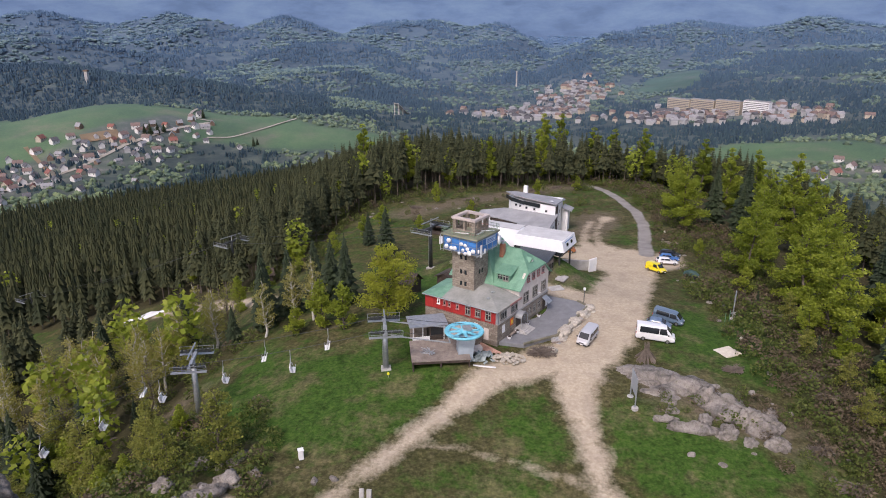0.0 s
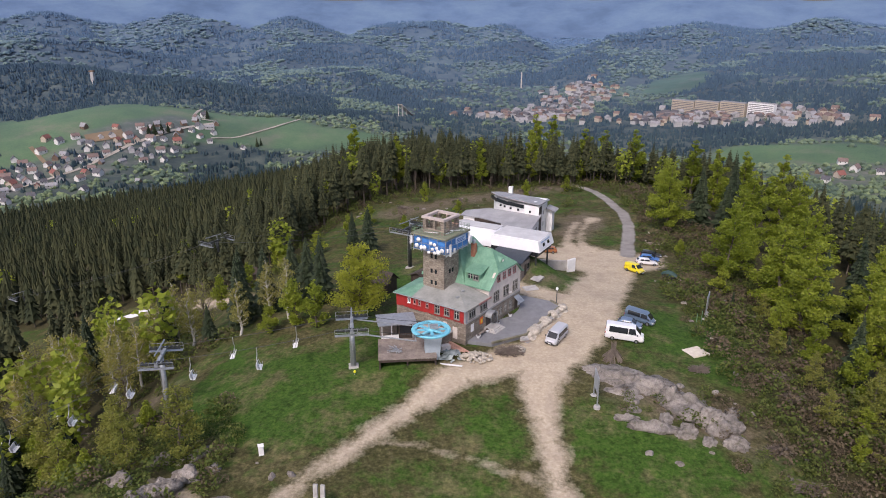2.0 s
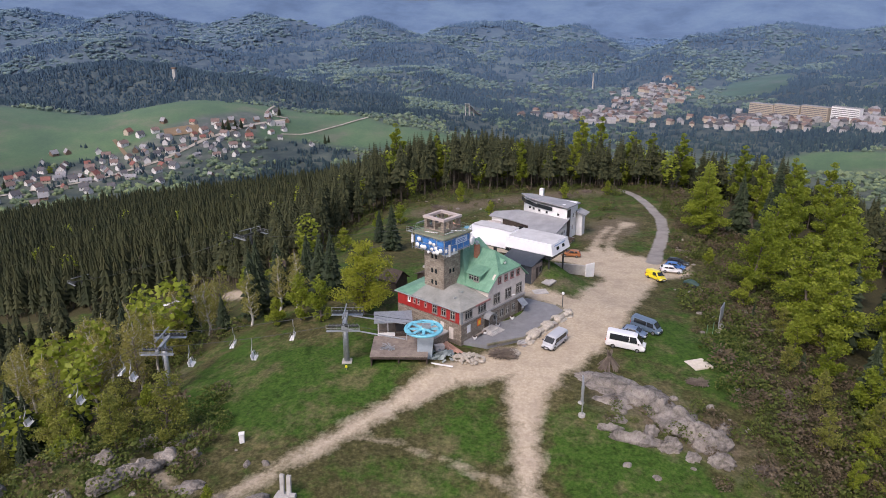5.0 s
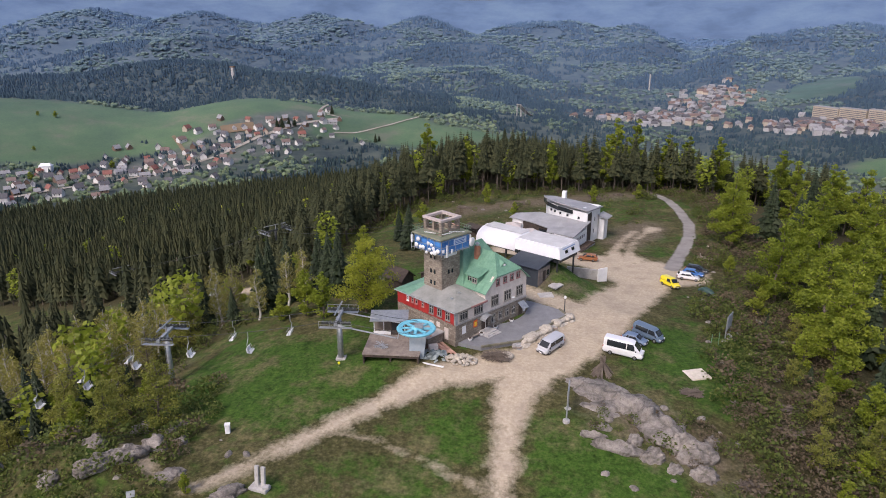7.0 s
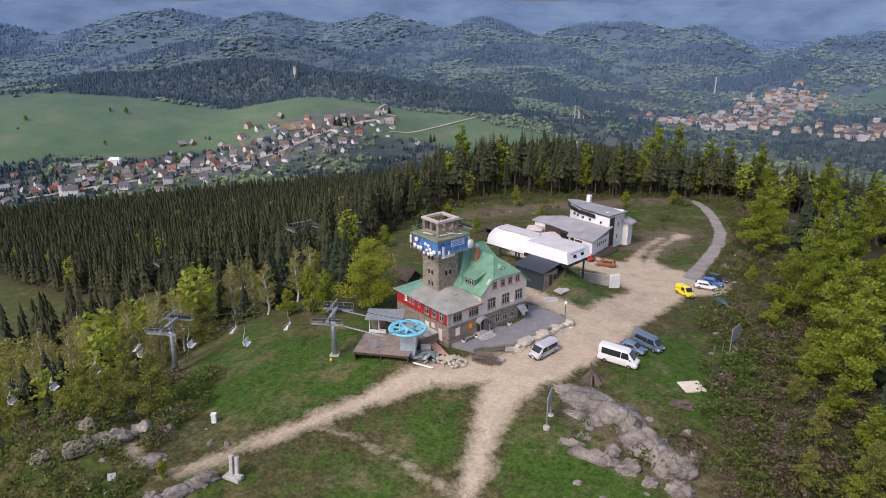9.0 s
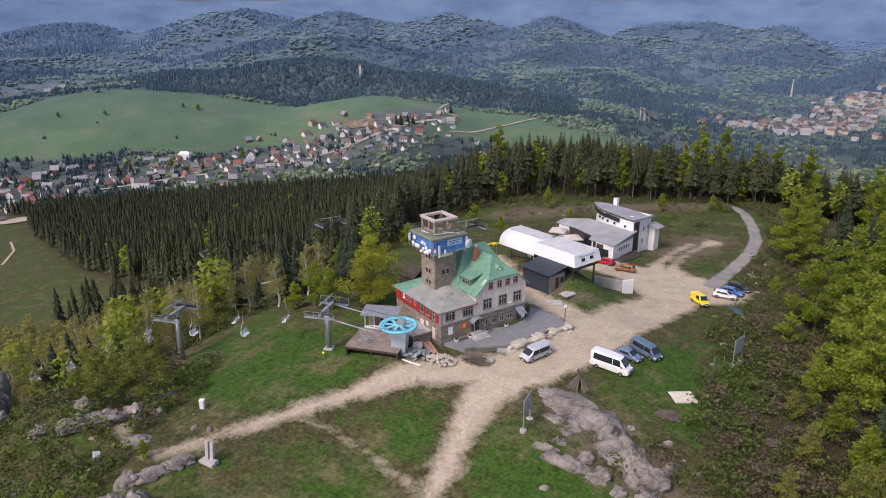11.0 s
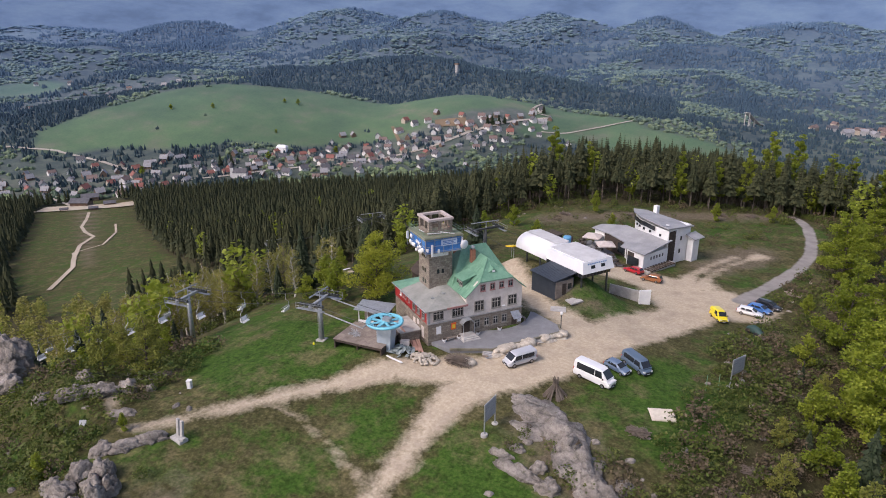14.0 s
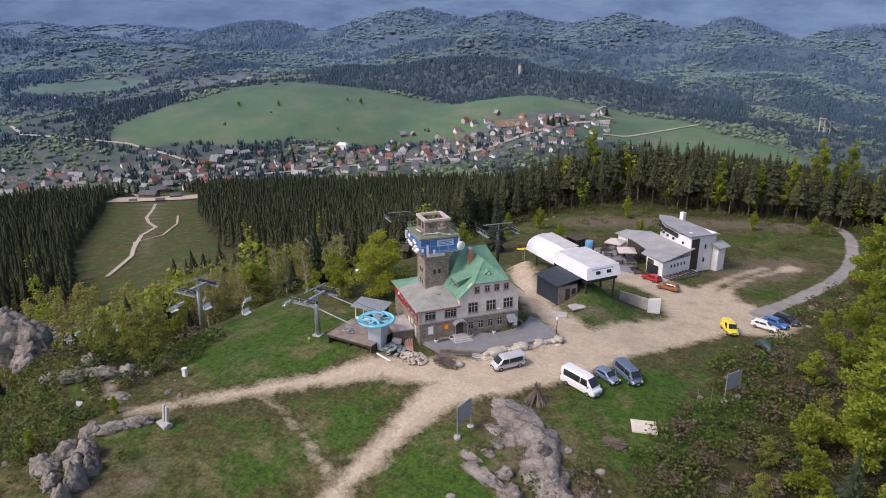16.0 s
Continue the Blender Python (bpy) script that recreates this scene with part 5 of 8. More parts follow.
for x, y in ((3, 6.1), (6.4, 6.1), (3, 9.5), (6.4, 9.5)):
    part("lantern_pier", Shape().box(x, y, 15.3, x + 0.6, y + 0.6, 17.5), M_STONE, lodge)
for x, y in ((4.75, 6.15), (4.75, 9.65), (3.05, 7.85), (6.55, 7.85)):
    part("lantern_post", Shape().box(x, y, 16.0, x + 0.4, y + 0.4, 17.5), M_STONE, lodge)
for x0, y0, x1, y1 in ((3.6, 6.12, 6.4, 6.5), (3.6, 9.7, 6.4, 10.08), (3.02, 6.7, 3.4, 9.5), (6.6, 6.7, 6.98, 9.5)):
    part("lantern_wall", Shape().box(x0, y0, 15.3, x1, y1, 16.0), M_STONE, lodge, "low stone parapet of the open lantern")
rim = Shape()
for x0, y0, x1, y1 in ((2.85, 5.95, 7.15, 6.5), (2.85, 9.7, 7.15, 10.25), (2.85, 6.5, 3.4, 9.7), (6.6, 6.5, 7.15, 9.7)):
    rim.box(x0, y0, 17.5, x1, y1, 17.85)
part("lantern_rim", rim, plain("pale_pink_rim", (0.5, 0.43, 0.4), 0.85), lodge, "pale pinkish ring beam")
for i, (x, y, z, rz) in enumerate(((3.7, 5.6, 15.75, 12), (5.6, 5.4, 15.7, -20), (6.7, 7.0, 16.3, 70), (2.6, 8.2, 15.6, 85))):
    part("plank", Shape().cbox((x, y, z), (2.6, 0.22, 0.08), rz, 0, 8), M_PINK if i == 2 else M_WHITE, lodge)


def dish(x, y, z, r, face):
    sh = Shape()
    k = 14
    d = Vector(face).normalized()
    rot = Vector((0, 0, 1)).rotation_difference(d)
    prof = [(0.02, -0.1), (r * 0.6, -0.05), (r, 0.05), (r, 0.12), (r * 0.5, 0.2), (0.02, 0.22)]
    v = [Vector((x, y, z)) + rot @ Vector((q * math.cos(2 * math.pi * i / k), q * math.sin(2 * math.pi * i / k), h)) for q, h in prof for i in range(k)]
    sh.add(v, [(j * k + i, j * k + (i + 1) % k, (j + 1) * k + (i + 1) % k, (j + 1) * k + i) for j in range(5) for i in range(k)])
    sh.rod(Vector((x, y, z)), Vector((x, y, z)) - d * 0.5, 0.05, None, 6)
    part("dish_antenna", sh, M_WHITE, lodge, smooth=True)


for y, z, r in ((10.3, 13.4, 0.36), (9.4, 13.25, 0.33), (8.8, 13.3, 0.36), (7.6, 14.2, 0.3), (6.9, 14.1, 0.28), (6.5, 13.6, 0.3), (6.2, 13.0, 0.4), (7.3, 13.3, 0.26), (5.5, 13.4, 0.36), (9.9, 14.4, 0.36), (6.9, 12.8, 0.26), (8.0, 12.7, 0.24)):
    dish(1.7, y, z, r, (-1, -0.1, 0))
dish(8.5, 5.0, 13.5, 0.75, (0.2, -1, 0))
dish(8.3, 5.9, 14.6, 0.4, (0.6, -1, 0))
for x, y, z, h in ((3.0, 4.9, 13.2, 1.9), (8.15, 5.0, 14.0, 1.5), (1.75, 11.5, 14.1, 1.3), (1.4, 11.0, 14.3, 1.1), (4.1, 4.9, 13.0, 0.6), (2.2, 4.85, 13.4, 0.5)):
    part("antenna_panel", Shape().box(x - 0.14, y - 0.1, z - h / 2, x + 0.14, y + 0.1, z + h / 2), M_WHITE, lodge)
part("antenna_pole", Shape().rod((1.5, 11.3, 12.6), (1.5, 11.3, 15.2), 0.05).rod((2.0, 11.2, 12.7), (1.5, 11.3, 12.8), 0.04), M_STEEL, lodge)

# paved terrace and its boulder wall, in the lodge's directions
LM = lodge.matrix_basis.copy()


def from_lodge(u, v, z=0.0):
    q = LM @ Vector((u, v, z))
    return q.x, q.y, q.z


tz = 0.5
ring = [from_lodge(u, v, tz) for u, v in ((0.6, -0.02), (2.0, -3.4), (7.6, -6.2), (20.4, -5.6), (21.4, -3.2), (20.6, 2.5), (18.6, 6.5), (16.44, 6.8), (16.44, -0.02))]
terrace = tagged(new("pavement", Shape().slab(ring, 1.6).mesh("pavement")), "grey paved terrace along the lodge front", "terrace", kind="structure")
terrace.data.materials.append(M_TERRACE)
kerb = Shape()
for a, b in zip(ring[1:4], ring[2:5]):
    d = Vector(b) - Vector(a)
    c = (Vector(a) + Vector(b)) / 2
    kerb.cbox((c.x, c.y, tz + 0.06), (d.length, 0.3, 0.3), math.degrees(math.atan2(d.y, d.x)))
tagged(part("kerb", kerb, surface("mossy_kerb", (0.1, 0.1, 0.06), (0.22, 0.2, 0.15), 1.0, 0.95)), "mossy concrete edge of the paved terrace", "kerb", kind="structure")


def boulder_mesh(name, seed, flat=0.75, rough=0.22, detail=2):
    bm = bmesh.new()
    bmesh.ops.create_icosphere(bm, subdivisions=detail, radius=1.0)
    off = Vector((seed * 3.7, seed * 1.3, 0))
    for v in bm.verts:
        k = 1 + rough * noise.noise(v.co * 0.9 + off) * 1.6 + rough * 0.5 * noise.noise(v.co * 2.3 + off)
        v.co = Vector((v.co.x * k, v.co.y * k, max(-0.75, min(0.85, v.co.z * 1.15)) * k * flat))
    me = bpy.data.meshes.new(name)
    bm.to_mesh(me)
    bm.free()
    me.polygons.foreach_set("use_smooth", np.ones(len(me.polygons), bool))
    return me


retaining = thing("boulder_wall", from_lodge(14, -6.4, -0.6), "dry wall of pale boulders below the terrace", "stone wall")
BOULDER = [boulder_mesh("boulder", 3 + i, 0.8, 0.22, 2) for i in range(4)]
for me in BOULDER:
    me.materials.append(M_RUBBLE)
g3 = np.random.RandomState(5)
base = Vector(from_lodge(14, -6.4, -0.6))
for row in range(2):
    for i in range(15):
        u = 8.0 + i * 0.87 + 0.4 * row
        if 15.2 < u < 16.9:
            continue
        x, y, z = from_lodge(u, -6.75 + 0.05 * (u - 8) + 0.25 * row + g3.uniform(-0.15, 0.15), 0)
        ob = part("boulder", BOULDER[i % 4], M_RUBBLE, retaining)
        s = g3.uniform(0.6, 1.0)
        ob.matrix_basis = pose(x - base.x, y - base.y, 0.0 + 0.62 * row - base.z - 0.3, 0, 0, g3.uniform(0, 360)) @ Matrix.Diagonal((s, s, s * 0.85, 1))


def flight(u, v, count, label):
    st = thing("stone_steps", from_lodge(u, v, 0), label, "steps", rz=LODGE_TURN)
    for i in range(count):
        part("step", Shape().box(-0.8, -0.2 - i * 0.34, -1.4, 0.8, 0.15 - i * 0.34, 0.6 - 0.17 * (i + 1)), M_CONCRETE, st, bevel=0.03)
    part("rail", Shape().cbox((-0.9, -0.7, 0.1), (0.14, 2.4, 0.2), 0, -22), M_WOOD, st)


flight(16.1, -5.7, 6, "stone steps up to the terrace between boulders")
flight(7.0, -6.0, 6, "worn stone steps at the terrace's corner")
lamp = thing("garden_lamp", from_lodge(20.9, -4.6, 0.4), "dark lamp post with a white globe on the terrace corner", "lamp")
part("pole", Shape().rod((0, 0, -1), (0, 0, 2.6), 0.07), M_DARKSTEEL, lamp)
part("globe", Shape().lathe([(0.05, 0), (0.2, 0.1), (0.24, 0.3), (0.18, 0.5), (0.04, 0.58)], (0, 0, 2.55), 10), M_WHITE, lamp, smooth=True)
pot = thing("flower_pot", from_lodge(8.2, -0.7, tz), "round white flower pot on the terrace", "flower pot", "pots along the facade")
part("bowl", Shape().lathe([(0.22, 0), (0.34, 0.3), (0.36, 0.42), (0.3, 0.42)], (0, 0, 0), 10), M_WHITE, pot)
part("soil", Shape().lathe([(0.3, 0.38), (0.28, 0.46)], (0, 0, 0), 10), M_DARKWOOD, pot)
for u in (4.9, 12.0, 2.4):
    copy_thing(pot, Matrix.Translation(from_lodge(u, -0.75, tz)))
bench = thing("bench", from_lodge(3.7, -0.6, tz), "pale wooden bench against the stone wall", "bench", "benches on the terrace", rz=LODGE_TURN)
part("seat", Shape().box(-0.8, -0.25, 0.4, 0.8, 0.15, 0.47), M_WOOD, bench)
for x in (-0.7, 0.62):
    part("leg", Shape().box(x, -0.22, 0, x + 0.08, 0.12, 0.4), M_WOOD, bench)
bench2 = copy_thing(bench, pose(*from_lodge(17.4, 1.2, tz), 0, 0, LODGE_TURN + 90))
tagged(bench2, "dark weathered bench beside the lodge corner")


# ---- upper lift station, shed, restaurant ----
STA_TURN = math.degrees(math.atan2(0.484, -0.875))
station = thing("lift_station", (22.1, 121.9, 0.0), "white chairlift top station with a barrel hood", "lift station", rz=STA_TURN)
W = -6.8
body = Shape().slab([(0, 0, 6.75), (9.6, 0, 6.75), (9.6, W, 6.75), (0, W, 6.75)][::-1], 0.12)
body.add([(-0.5, 0.25, 4.75), (9.6, 0.25, 4.75), (9.6, 0, 6.63), (0, 0, 6.63), (-0.5, W - 0.25, 4.75), (9.6, W - 0.25, 4.75), (9.6, W, 6.63), (0, W, 6.63)],
         [(0, 1, 2, 3), (7, 6, 5, 4), (0, 3, 7, 4), (1, 5, 6, 2), (0, 4, 5, 1)])
part("cabin", body, M_SHEET, station, "white sheet-metal machine housing")
part("roof_deck", Shape().box(0.2, W + 0.2, 6.75, 9.5, -0.7, 6.83), surface("light_grey_roof", (0.42, 0.42, 0.42), (0.55, 0.55, 0.55), 0.5, 0.8), station, "light grey flat roof")
hood = Shape()
K = 14
for x0, x1 in ((9.6, 18.9),):
    outer = [(0.2 + (W / 2 - 0.2) * (1 - math.cos(math.pi * i / K)), 4.3 + 2.75 * math.sin(math.pi * i / K) ** 0.75) for i in range(K + 1)]
    v = [(x0, y, z) for y, z in outer] + [(x1, y, z) for y, z in outer]
    hood.add(v, [(i, i + 1, i + K + 2, i + K + 1) for i in range(K)] + [tuple(range(K, -1, -1)), tuple(range(K + 1, 2 * K + 2))])
part("barrel_hood", hood, M_SHEET, station, "rounded white hood over the rope wheel", True)
part("hood_strip", Shape().box(9.7, W + 1.4, 7.03, 18.6, -2.2, 7.1), surface("grey_strip", (0.4, 0.4, 0.4), (0.52, 0.52, 0.52), 0.5, 0.8), station)
part("window_band", Shape().box(-0.1, W + 0.2, 3.95, 9.6, 0.12, 4.75), M_GLASS, station, "dark band of windows under the housing")
mull = Shape()
for i in range(13):
    mull.box(-0.12 + i * 0.8, 0.1, 3.95, -0.05 + i * 0.8, 0.16, 4.75)
for i in range(9):
    mull.box(-0.16, W + 0.3 + i * 0.8, 3.95, -0.1, W + 0.37 + i * 0.8, 4.75)
part("mullions", mull, M_DARKSTEEL, station)
part("under_frame", Shape().box(9.6, W + 0.6, 3.9, 18.5, -0.4, 4.35), M_DARKSTEEL, station)
for x in (0.5, 4.0, 8.0, 12.0, 16.0):
    for y in (-0.4, W + 0.4):
        part("leg", Shape().rod((x, y, -6.0), (x, y, 4.0), 0.18, None, 8), M_DARKSTEEL, station)
for y in (-2.2, -4.5):
    wn_ = part("end_window", Shape().add([(-0.37, y - 0.45, 5.45), (-0.37, y + 0.45, 5.45), (-0.24, y + 0.45, 6.0), (-0.24, y - 0.45, 6.0), (-0.29, y - 0.45, 5.45), (-0.29, y + 0.45, 5.45), (-0.16, y + 0.45, 6.0), (-0.16, y - 0.45, 6.0)],
                                 [(3, 2, 1, 0), (4, 5, 6, 7), (0, 1, 5, 4), (1, 2, 6, 5), (2, 3, 7, 6), (3, 0, 4, 7)]), M_GLASS, station)
bars = Shape()
for i in range(9):
    bars.box(-0.14, -1.4 - i * 0.5, 6.2, -0.07, -1.05 - i * 0.5, 6.42)
part("writing_bars", bars, plain("faded_blue_writing", (0.25, 0.38, 0.6), 0.6), station)
mat_ = thing("safety_mat", (4.6, 131.6, ground_z(4.6, 131.6) + 1.6), "yellow padded safety net at the station's end", "safety net", rz=STA_TURN)
part("pad", Shape().slab([(0, 0, 1.1), (2.2, 0.3, 0.6), (2.0, -1.6, 0.5), (0.1, -1.5, 0.9)], 0.25), plain("yellow_pad", (0.8, 0.55, 0.02), 0.6), mat_)
part("post", Shape().rod((0.3, -0.4, -2), (0.3, -0.4, 0.7), 0.06).rod((1.8, -1.0, -2), (1.8, -1.0, 0.4), 0.06), M_STEEL, mat_)

shed = thing("sheet_shed", (18.6, 118.3, 1.1), "dark anthracite sheet-metal shed with a low roof", "shed", rz=STA_TURN)
part("wall", Shape().box(0.0, -4.2, -1.2, 6.4, 0.0, 2.75), M_ANTHRACITE, shed)
corr = Shape()
for i in range(32):
    corr.box(0.05 + i * 0.2, 0.0, -1.0, 0.1 + i * 0.2, 0.03, 2.7)
part("ribs", corr, M_ANTHRACITE, shed)
roof_ = part("roof", Shape().slab([(-0.3, 0.35, 2.85), (6.7, 0.35, 2.85), (6.7, -4.6, 3.65), (-0.3, -4.6, 3.65)][::-1], 0.12), M_ANTHRACITE, shed)
rr_ = Shape()
for i in range(15):
    rr_.rod((-0.2 + i * 0.48, 0.35, 2.88), (-0.2 + i * 0.48, -4.6, 3.68), 0.03, None, 4, False)
part("roof_ribs", rr_, M_ANTHRACITE, shed)
part("porch_wall", Shape().box(-0.14, -3.9, -0.5, -0.02, -0.1, 2.6), M_WOOD, shed, "pale planked gable end")
part("door", Shape().box(-0.2, -2.4, 0.0, -0.15, -1.5, 2.05), M_DARKWOOD, shed)
part("window", Shape().box(-0.2, -3.6, 0.9, -0.15, -2.8, 1.9), M_GLASS, shed)
slab_ = thing("concrete_slab", (21.9, 119.2, ground_z(21.9, 119.2) + 0.15), "pale concrete slab lying beside the shed", "slab", rz=60)
part("slab", Shape().cbox((0, 0, 0), (2.6, 1.7, 0.25), 0, 6), M_CONCRETE, slab_)
slab2 = copy_thing(slab_, pose(20.3, 115.8, ground_z(20.3, 115.8) + 0.05, 0, 0, 20))

# retaining wall by the yard
rw = thing("retaining_wall", (0, 0, 0), "low concrete retaining wall with a white end by the yard", "wall")
p0, p1, p2 = Vector((23.6, 134.6, 0)), Vector((30.0, 133.7, 0)), Vector((31.2, 134.8, 0))
for a, b, t_, top in ((p0, p1, 0.35, -1.2),):
    d = b - a
    c = (a + b) / 2
    part("wall", Shape().cbox((c.x, c.y, (top - 4.5) / 2), (d.length, t_, top + 4.5), math.degrees(math.atan2(d.y, d.x))), M_CONCRETE, rw)
part("white_end", Shape().cbox((30.6, 133.2, -2.2), (2.2, 0.3, 3.2), 38), M_WHITE, rw, "white painted wall end")

REST_TURN = math.degrees(math.atan2(0.93, 0.37))
RX, RY, RZ = 24.4, 156.1, -5.6
inn = thing("mountain_restaurant", (RX, RY, RZ), "white and black restaurant with grey stepped shingle roofs", "building", rz=REST_TURN)
# local x runs back along the side wall, y to the left along the front
lo = Shape()
lowroof = [(-0.4, -0.5, 3.9), (1.5, 7.3, 3.4), (4.2, 8.2, 3.5), (6.4, 14.2, 3.6), (6.6, 19.9, 3.75), (9.9, 19.6, 4.1), (12.4, 14.0, 4.6), (10.6, 9.0, 4.9), (9.4, 4.0, 5.1), (9.4, -0.6, 5.25)]
lo.slab(lowroof, 0.22)
part("low_roof", lo, M_GREYROOF, inn, "grey shingled lower roof")
walls = Shape()
walls.prism([(0.1, 0.0), (9.4, 0.0), (9.4, 4.0), (4.2, 5.0), (0.9, 5.0)], -1.5, 3.45)
walls.prism([(6.6, 10.0), (6.9, 13.4), (10.0, 13.6), (11.5, 12.0), (10.0, 8.0), (4.4, 6.5), (4.4, 8.0)], -1.5, 3.4)
walls.prism([(6.9, 16.4), (7.0, 19.2), (9.8, 19.2), (11.6, 14.2), (9.0, 14.0)], -1.5, 3.45)
part("white_wall", walls, M_WHITE, inn)
part("dark_front", Shape().prism([(0.5, 1.0), (0.6, 4.6), (5.0, 8.3), (7.0, 16.2), (9, 14), (5.4, 6.4), (3, 1.5)], -1.5, 3.2), M_DARKWOOD, inn, "black-stained timber front with glazing")
part("front_glass", Shape().prism([(0.0, 1.2), (0.3, 4.4), (0.4, 4.4), (0.1, 1.2)], 0.5, 2.4), M_GLASS, inn)
part("front_glass", Shape().prism([(4.6, 8.6), (6.5, 13.0), (6.6, 13.0), (4.8, 8.6)], 0.2, 2.5), M_GLASS, inn)
up = Shape()
front = [(8.2, -0.3), (9.0, 4.0), (10.4, 8.5), (12.6, 12.2), (15.4, 14.6)]
back = [(17.6, 12.6), (17.6, -0.5)]
up_z = lambda x, y: 8.15 - 0.09 * (x - 8.2) - 0.02 * max(0, 4 - y) + 0.05 * y
ring = [(x - 0.25, y, up_z(x, y)) for x, y in front] + [(x, y, up_z(x, y) - 0.1) for x, y in back]
up.slab(ring, 0.25)
part("upper_roof", up, M_GREYROOF, inn, "grey shingled upper roof with a curved eave")
part("upper_wall", Shape().prism([(8.6, 0.05), (9.3, 4.0), (10.7, 8.4), (12.9, 11.9), (15.2, 13.8), (17.2, 12.2), (17.2, 0.05)], -1.5, 7.35), M_WHITE, inn)
band = Shape()
for (ax, ay), (bx, by) in zip(front[1:], front[2:]):
    band.slab([(ax - 0.02, ay, 7.3), (bx - 0.02, by, 7.45), (bx + 0.15, by, 7.45), (ax + 0.15, ay, 7.3)], 0.95)
part("ribbon_window", band, M_GLASS, inn, "dark ribbon window under the upper eave")
for x, y in ((9.0, 2.4), (9.7, 5.6), (10.4, 7.8), (11.4, 9.7), (12.2, 11.0)):
    part("small_window", Shape().cbox((x, y, 5.75), (0.35, 0.5, 0.5), 15), M_GLASS, inn)
part("dark_panel", Shape().box(8.9, -0.02, -0.2, 11.4, 0.05, 7.0), M_DARKWOOD, inn, "black timber panel on the white side wall")
for x, z in ((13.2, 1.2), (13.4, 4.2)):
    part("side_window", Shape().box(x, 0.0, z, x + 0.5, 0.04, z + 1.0), M_GLASS, inn)
M_SIGN_SHAPE = plain("dark_sign", (0.06, 0.06, 0.06), 0.6)
for i in range(5):
    part("sign_shape", Shape().box(2.6 + i * 1.05, -0.06, 1.9, 3.0 + i * 1.05, -0.005, 2.6), M_SIGN_SHAPE, inn, "dark sign shape")
part("side_roof", Shape().slab([(15.2, -0.1, 5.4), (15.2, -2.6, 4.6), (19.0, -2.6, 4.6), (19.0, -0.1, 5.4)], 0.18), M_GREYROOF, inn)
part("side_wing", Shape().box(16.2, -1.6, -1.5, 18.6, -0.1, 4.6), M_WHITE, inn)
part("chimney", Shape().box(17.4, 9.6, 6.0, 18.4, 10.6, 9.4), M_WHITE, inn, "white chimney")
part("roof_dish", Shape().lathe([(0.03, 0), (0.4, 0.1), (0.42, 0.16)], (9.6, 1.2, 8.15), 12), M_WHITE, inn)
part("plinth", Shape().box(-0.3, -1.9, -1.5, 9.5, -0.3, 0.35), M_CONCRETE, inn)
for i in range(9):
    part("planter_beam", Shape().box(0.2 + i * 1.0, -2.4, 0.35, 0.55 + i * 1.0, -0.3, 0.6), M_DARKWOOD, inn)
deck = tagged(part("pavement", Shape().prism([(23.4, 153.6), (18.6, 158.2), (15.8, 164.0), (8.0, 170.5), (3.5, 164.5), (12, 156)], -6.4, RZ + 0.12), M_TERRACE), "paved restaurant terrace with tables", "terrace", kind="structure")
umb = thing("parasol", (9.6, 167.0, RZ + 0.1), "large pale beige square parasol over terrace tables", "parasol", "parasols")
part("canopy", Shape().add([(-2, -2, 2.4), (2, -2, 2.4), (2, 2, 2.4), (-2, 2, 2.4), (0, 0, 3.2), (-2, -2, 2.2), (2, -2, 2.2), (2, 2, 2.2), (-2, 2, 2.2)],
                           [(0, 1, 4), (1, 2, 4), (2, 3, 4), (3, 0, 4), (0, 5, 6, 1), (1, 6, 7, 2), (2, 7, 8, 3), (3, 8, 5, 0)]), surface("beige_cloth", (0.42, 0.37, 0.34), (0.56, 0.5, 0.47), 1.5, 0.9), umb)
part("pole", Shape().rod((0, 0, 0), (0, 0, 3.2), 0.06), M_WOOD, umb)
part("base", Shape().lathe([(0.5, 0), (0.45, 0.15)], (0, 0, 0), 10), M_CONCRETE, umb)
copy_thing(umb, pose(14.0, 162.6, RZ + 0.1, 0, 0, 30))
pt = thing("picnic_table", (12.0, 164.8, RZ + 0.1), "dark wooden picnic table with benches on the terrace", "table", "terrace tables")
part("tabletop", Shape().box(-1, -0.4, 0.7, 1, 0.4, 0.77), M_DARKWOOD, pt)
for y in (-0.9, 0.6):
    part("bench_board", Shape().box(-1, y, 0.4, 1, y + 0.3, 0.46), M_DARKWOOD, pt)
for x in (-0.8, 0.7):
    part("leg", Shape().box(x, -0.85, 0, x + 0.1, 0.85, 0.06).box(x, -0.3, 0, x + 0.1, 0.3, 0.7), M_DARKWOOD, pt)
for x, y, a in ((16.0, 160.4, 20), (18.0, 157.6, 60), (9.8, 162.6, 10), (7.4, 166.0, 100), (13.8, 159.2, 40), (19.6, 155.6, 10), (6.6, 168.4, 70)):
    copy_thing(pt, pose(x, y, RZ + 0.1, 0, 0, a))
for x, y in ((5.6, 163.6), (9.2, 159.6)):
    ps = thing("gate_post", (x, y, RZ + 0.1), "thick dark timber post at the terrace edge", "post", "terrace posts")
    part("post", Shape().rod((0, 0, -0.3), (0, 0, 2.6), 0.22, 0.18), M_DARKWOOD, ps)
tank = thing("water_tank", (3.4, 166.5, ground_z(3.4, 166.5)), "blue plastic tank beside a dark kiosk", "tank")
part("drum", Shape().lathe([(1.0, 0), (1.05, 0.3), (1.05, 2.0), (0.9, 2.3), (0.3, 2.4)], (0, 0, 0), 14), plain("blue_plastic", (0.1, 0.32, 0.55), 0.5), tank, smooth=True)
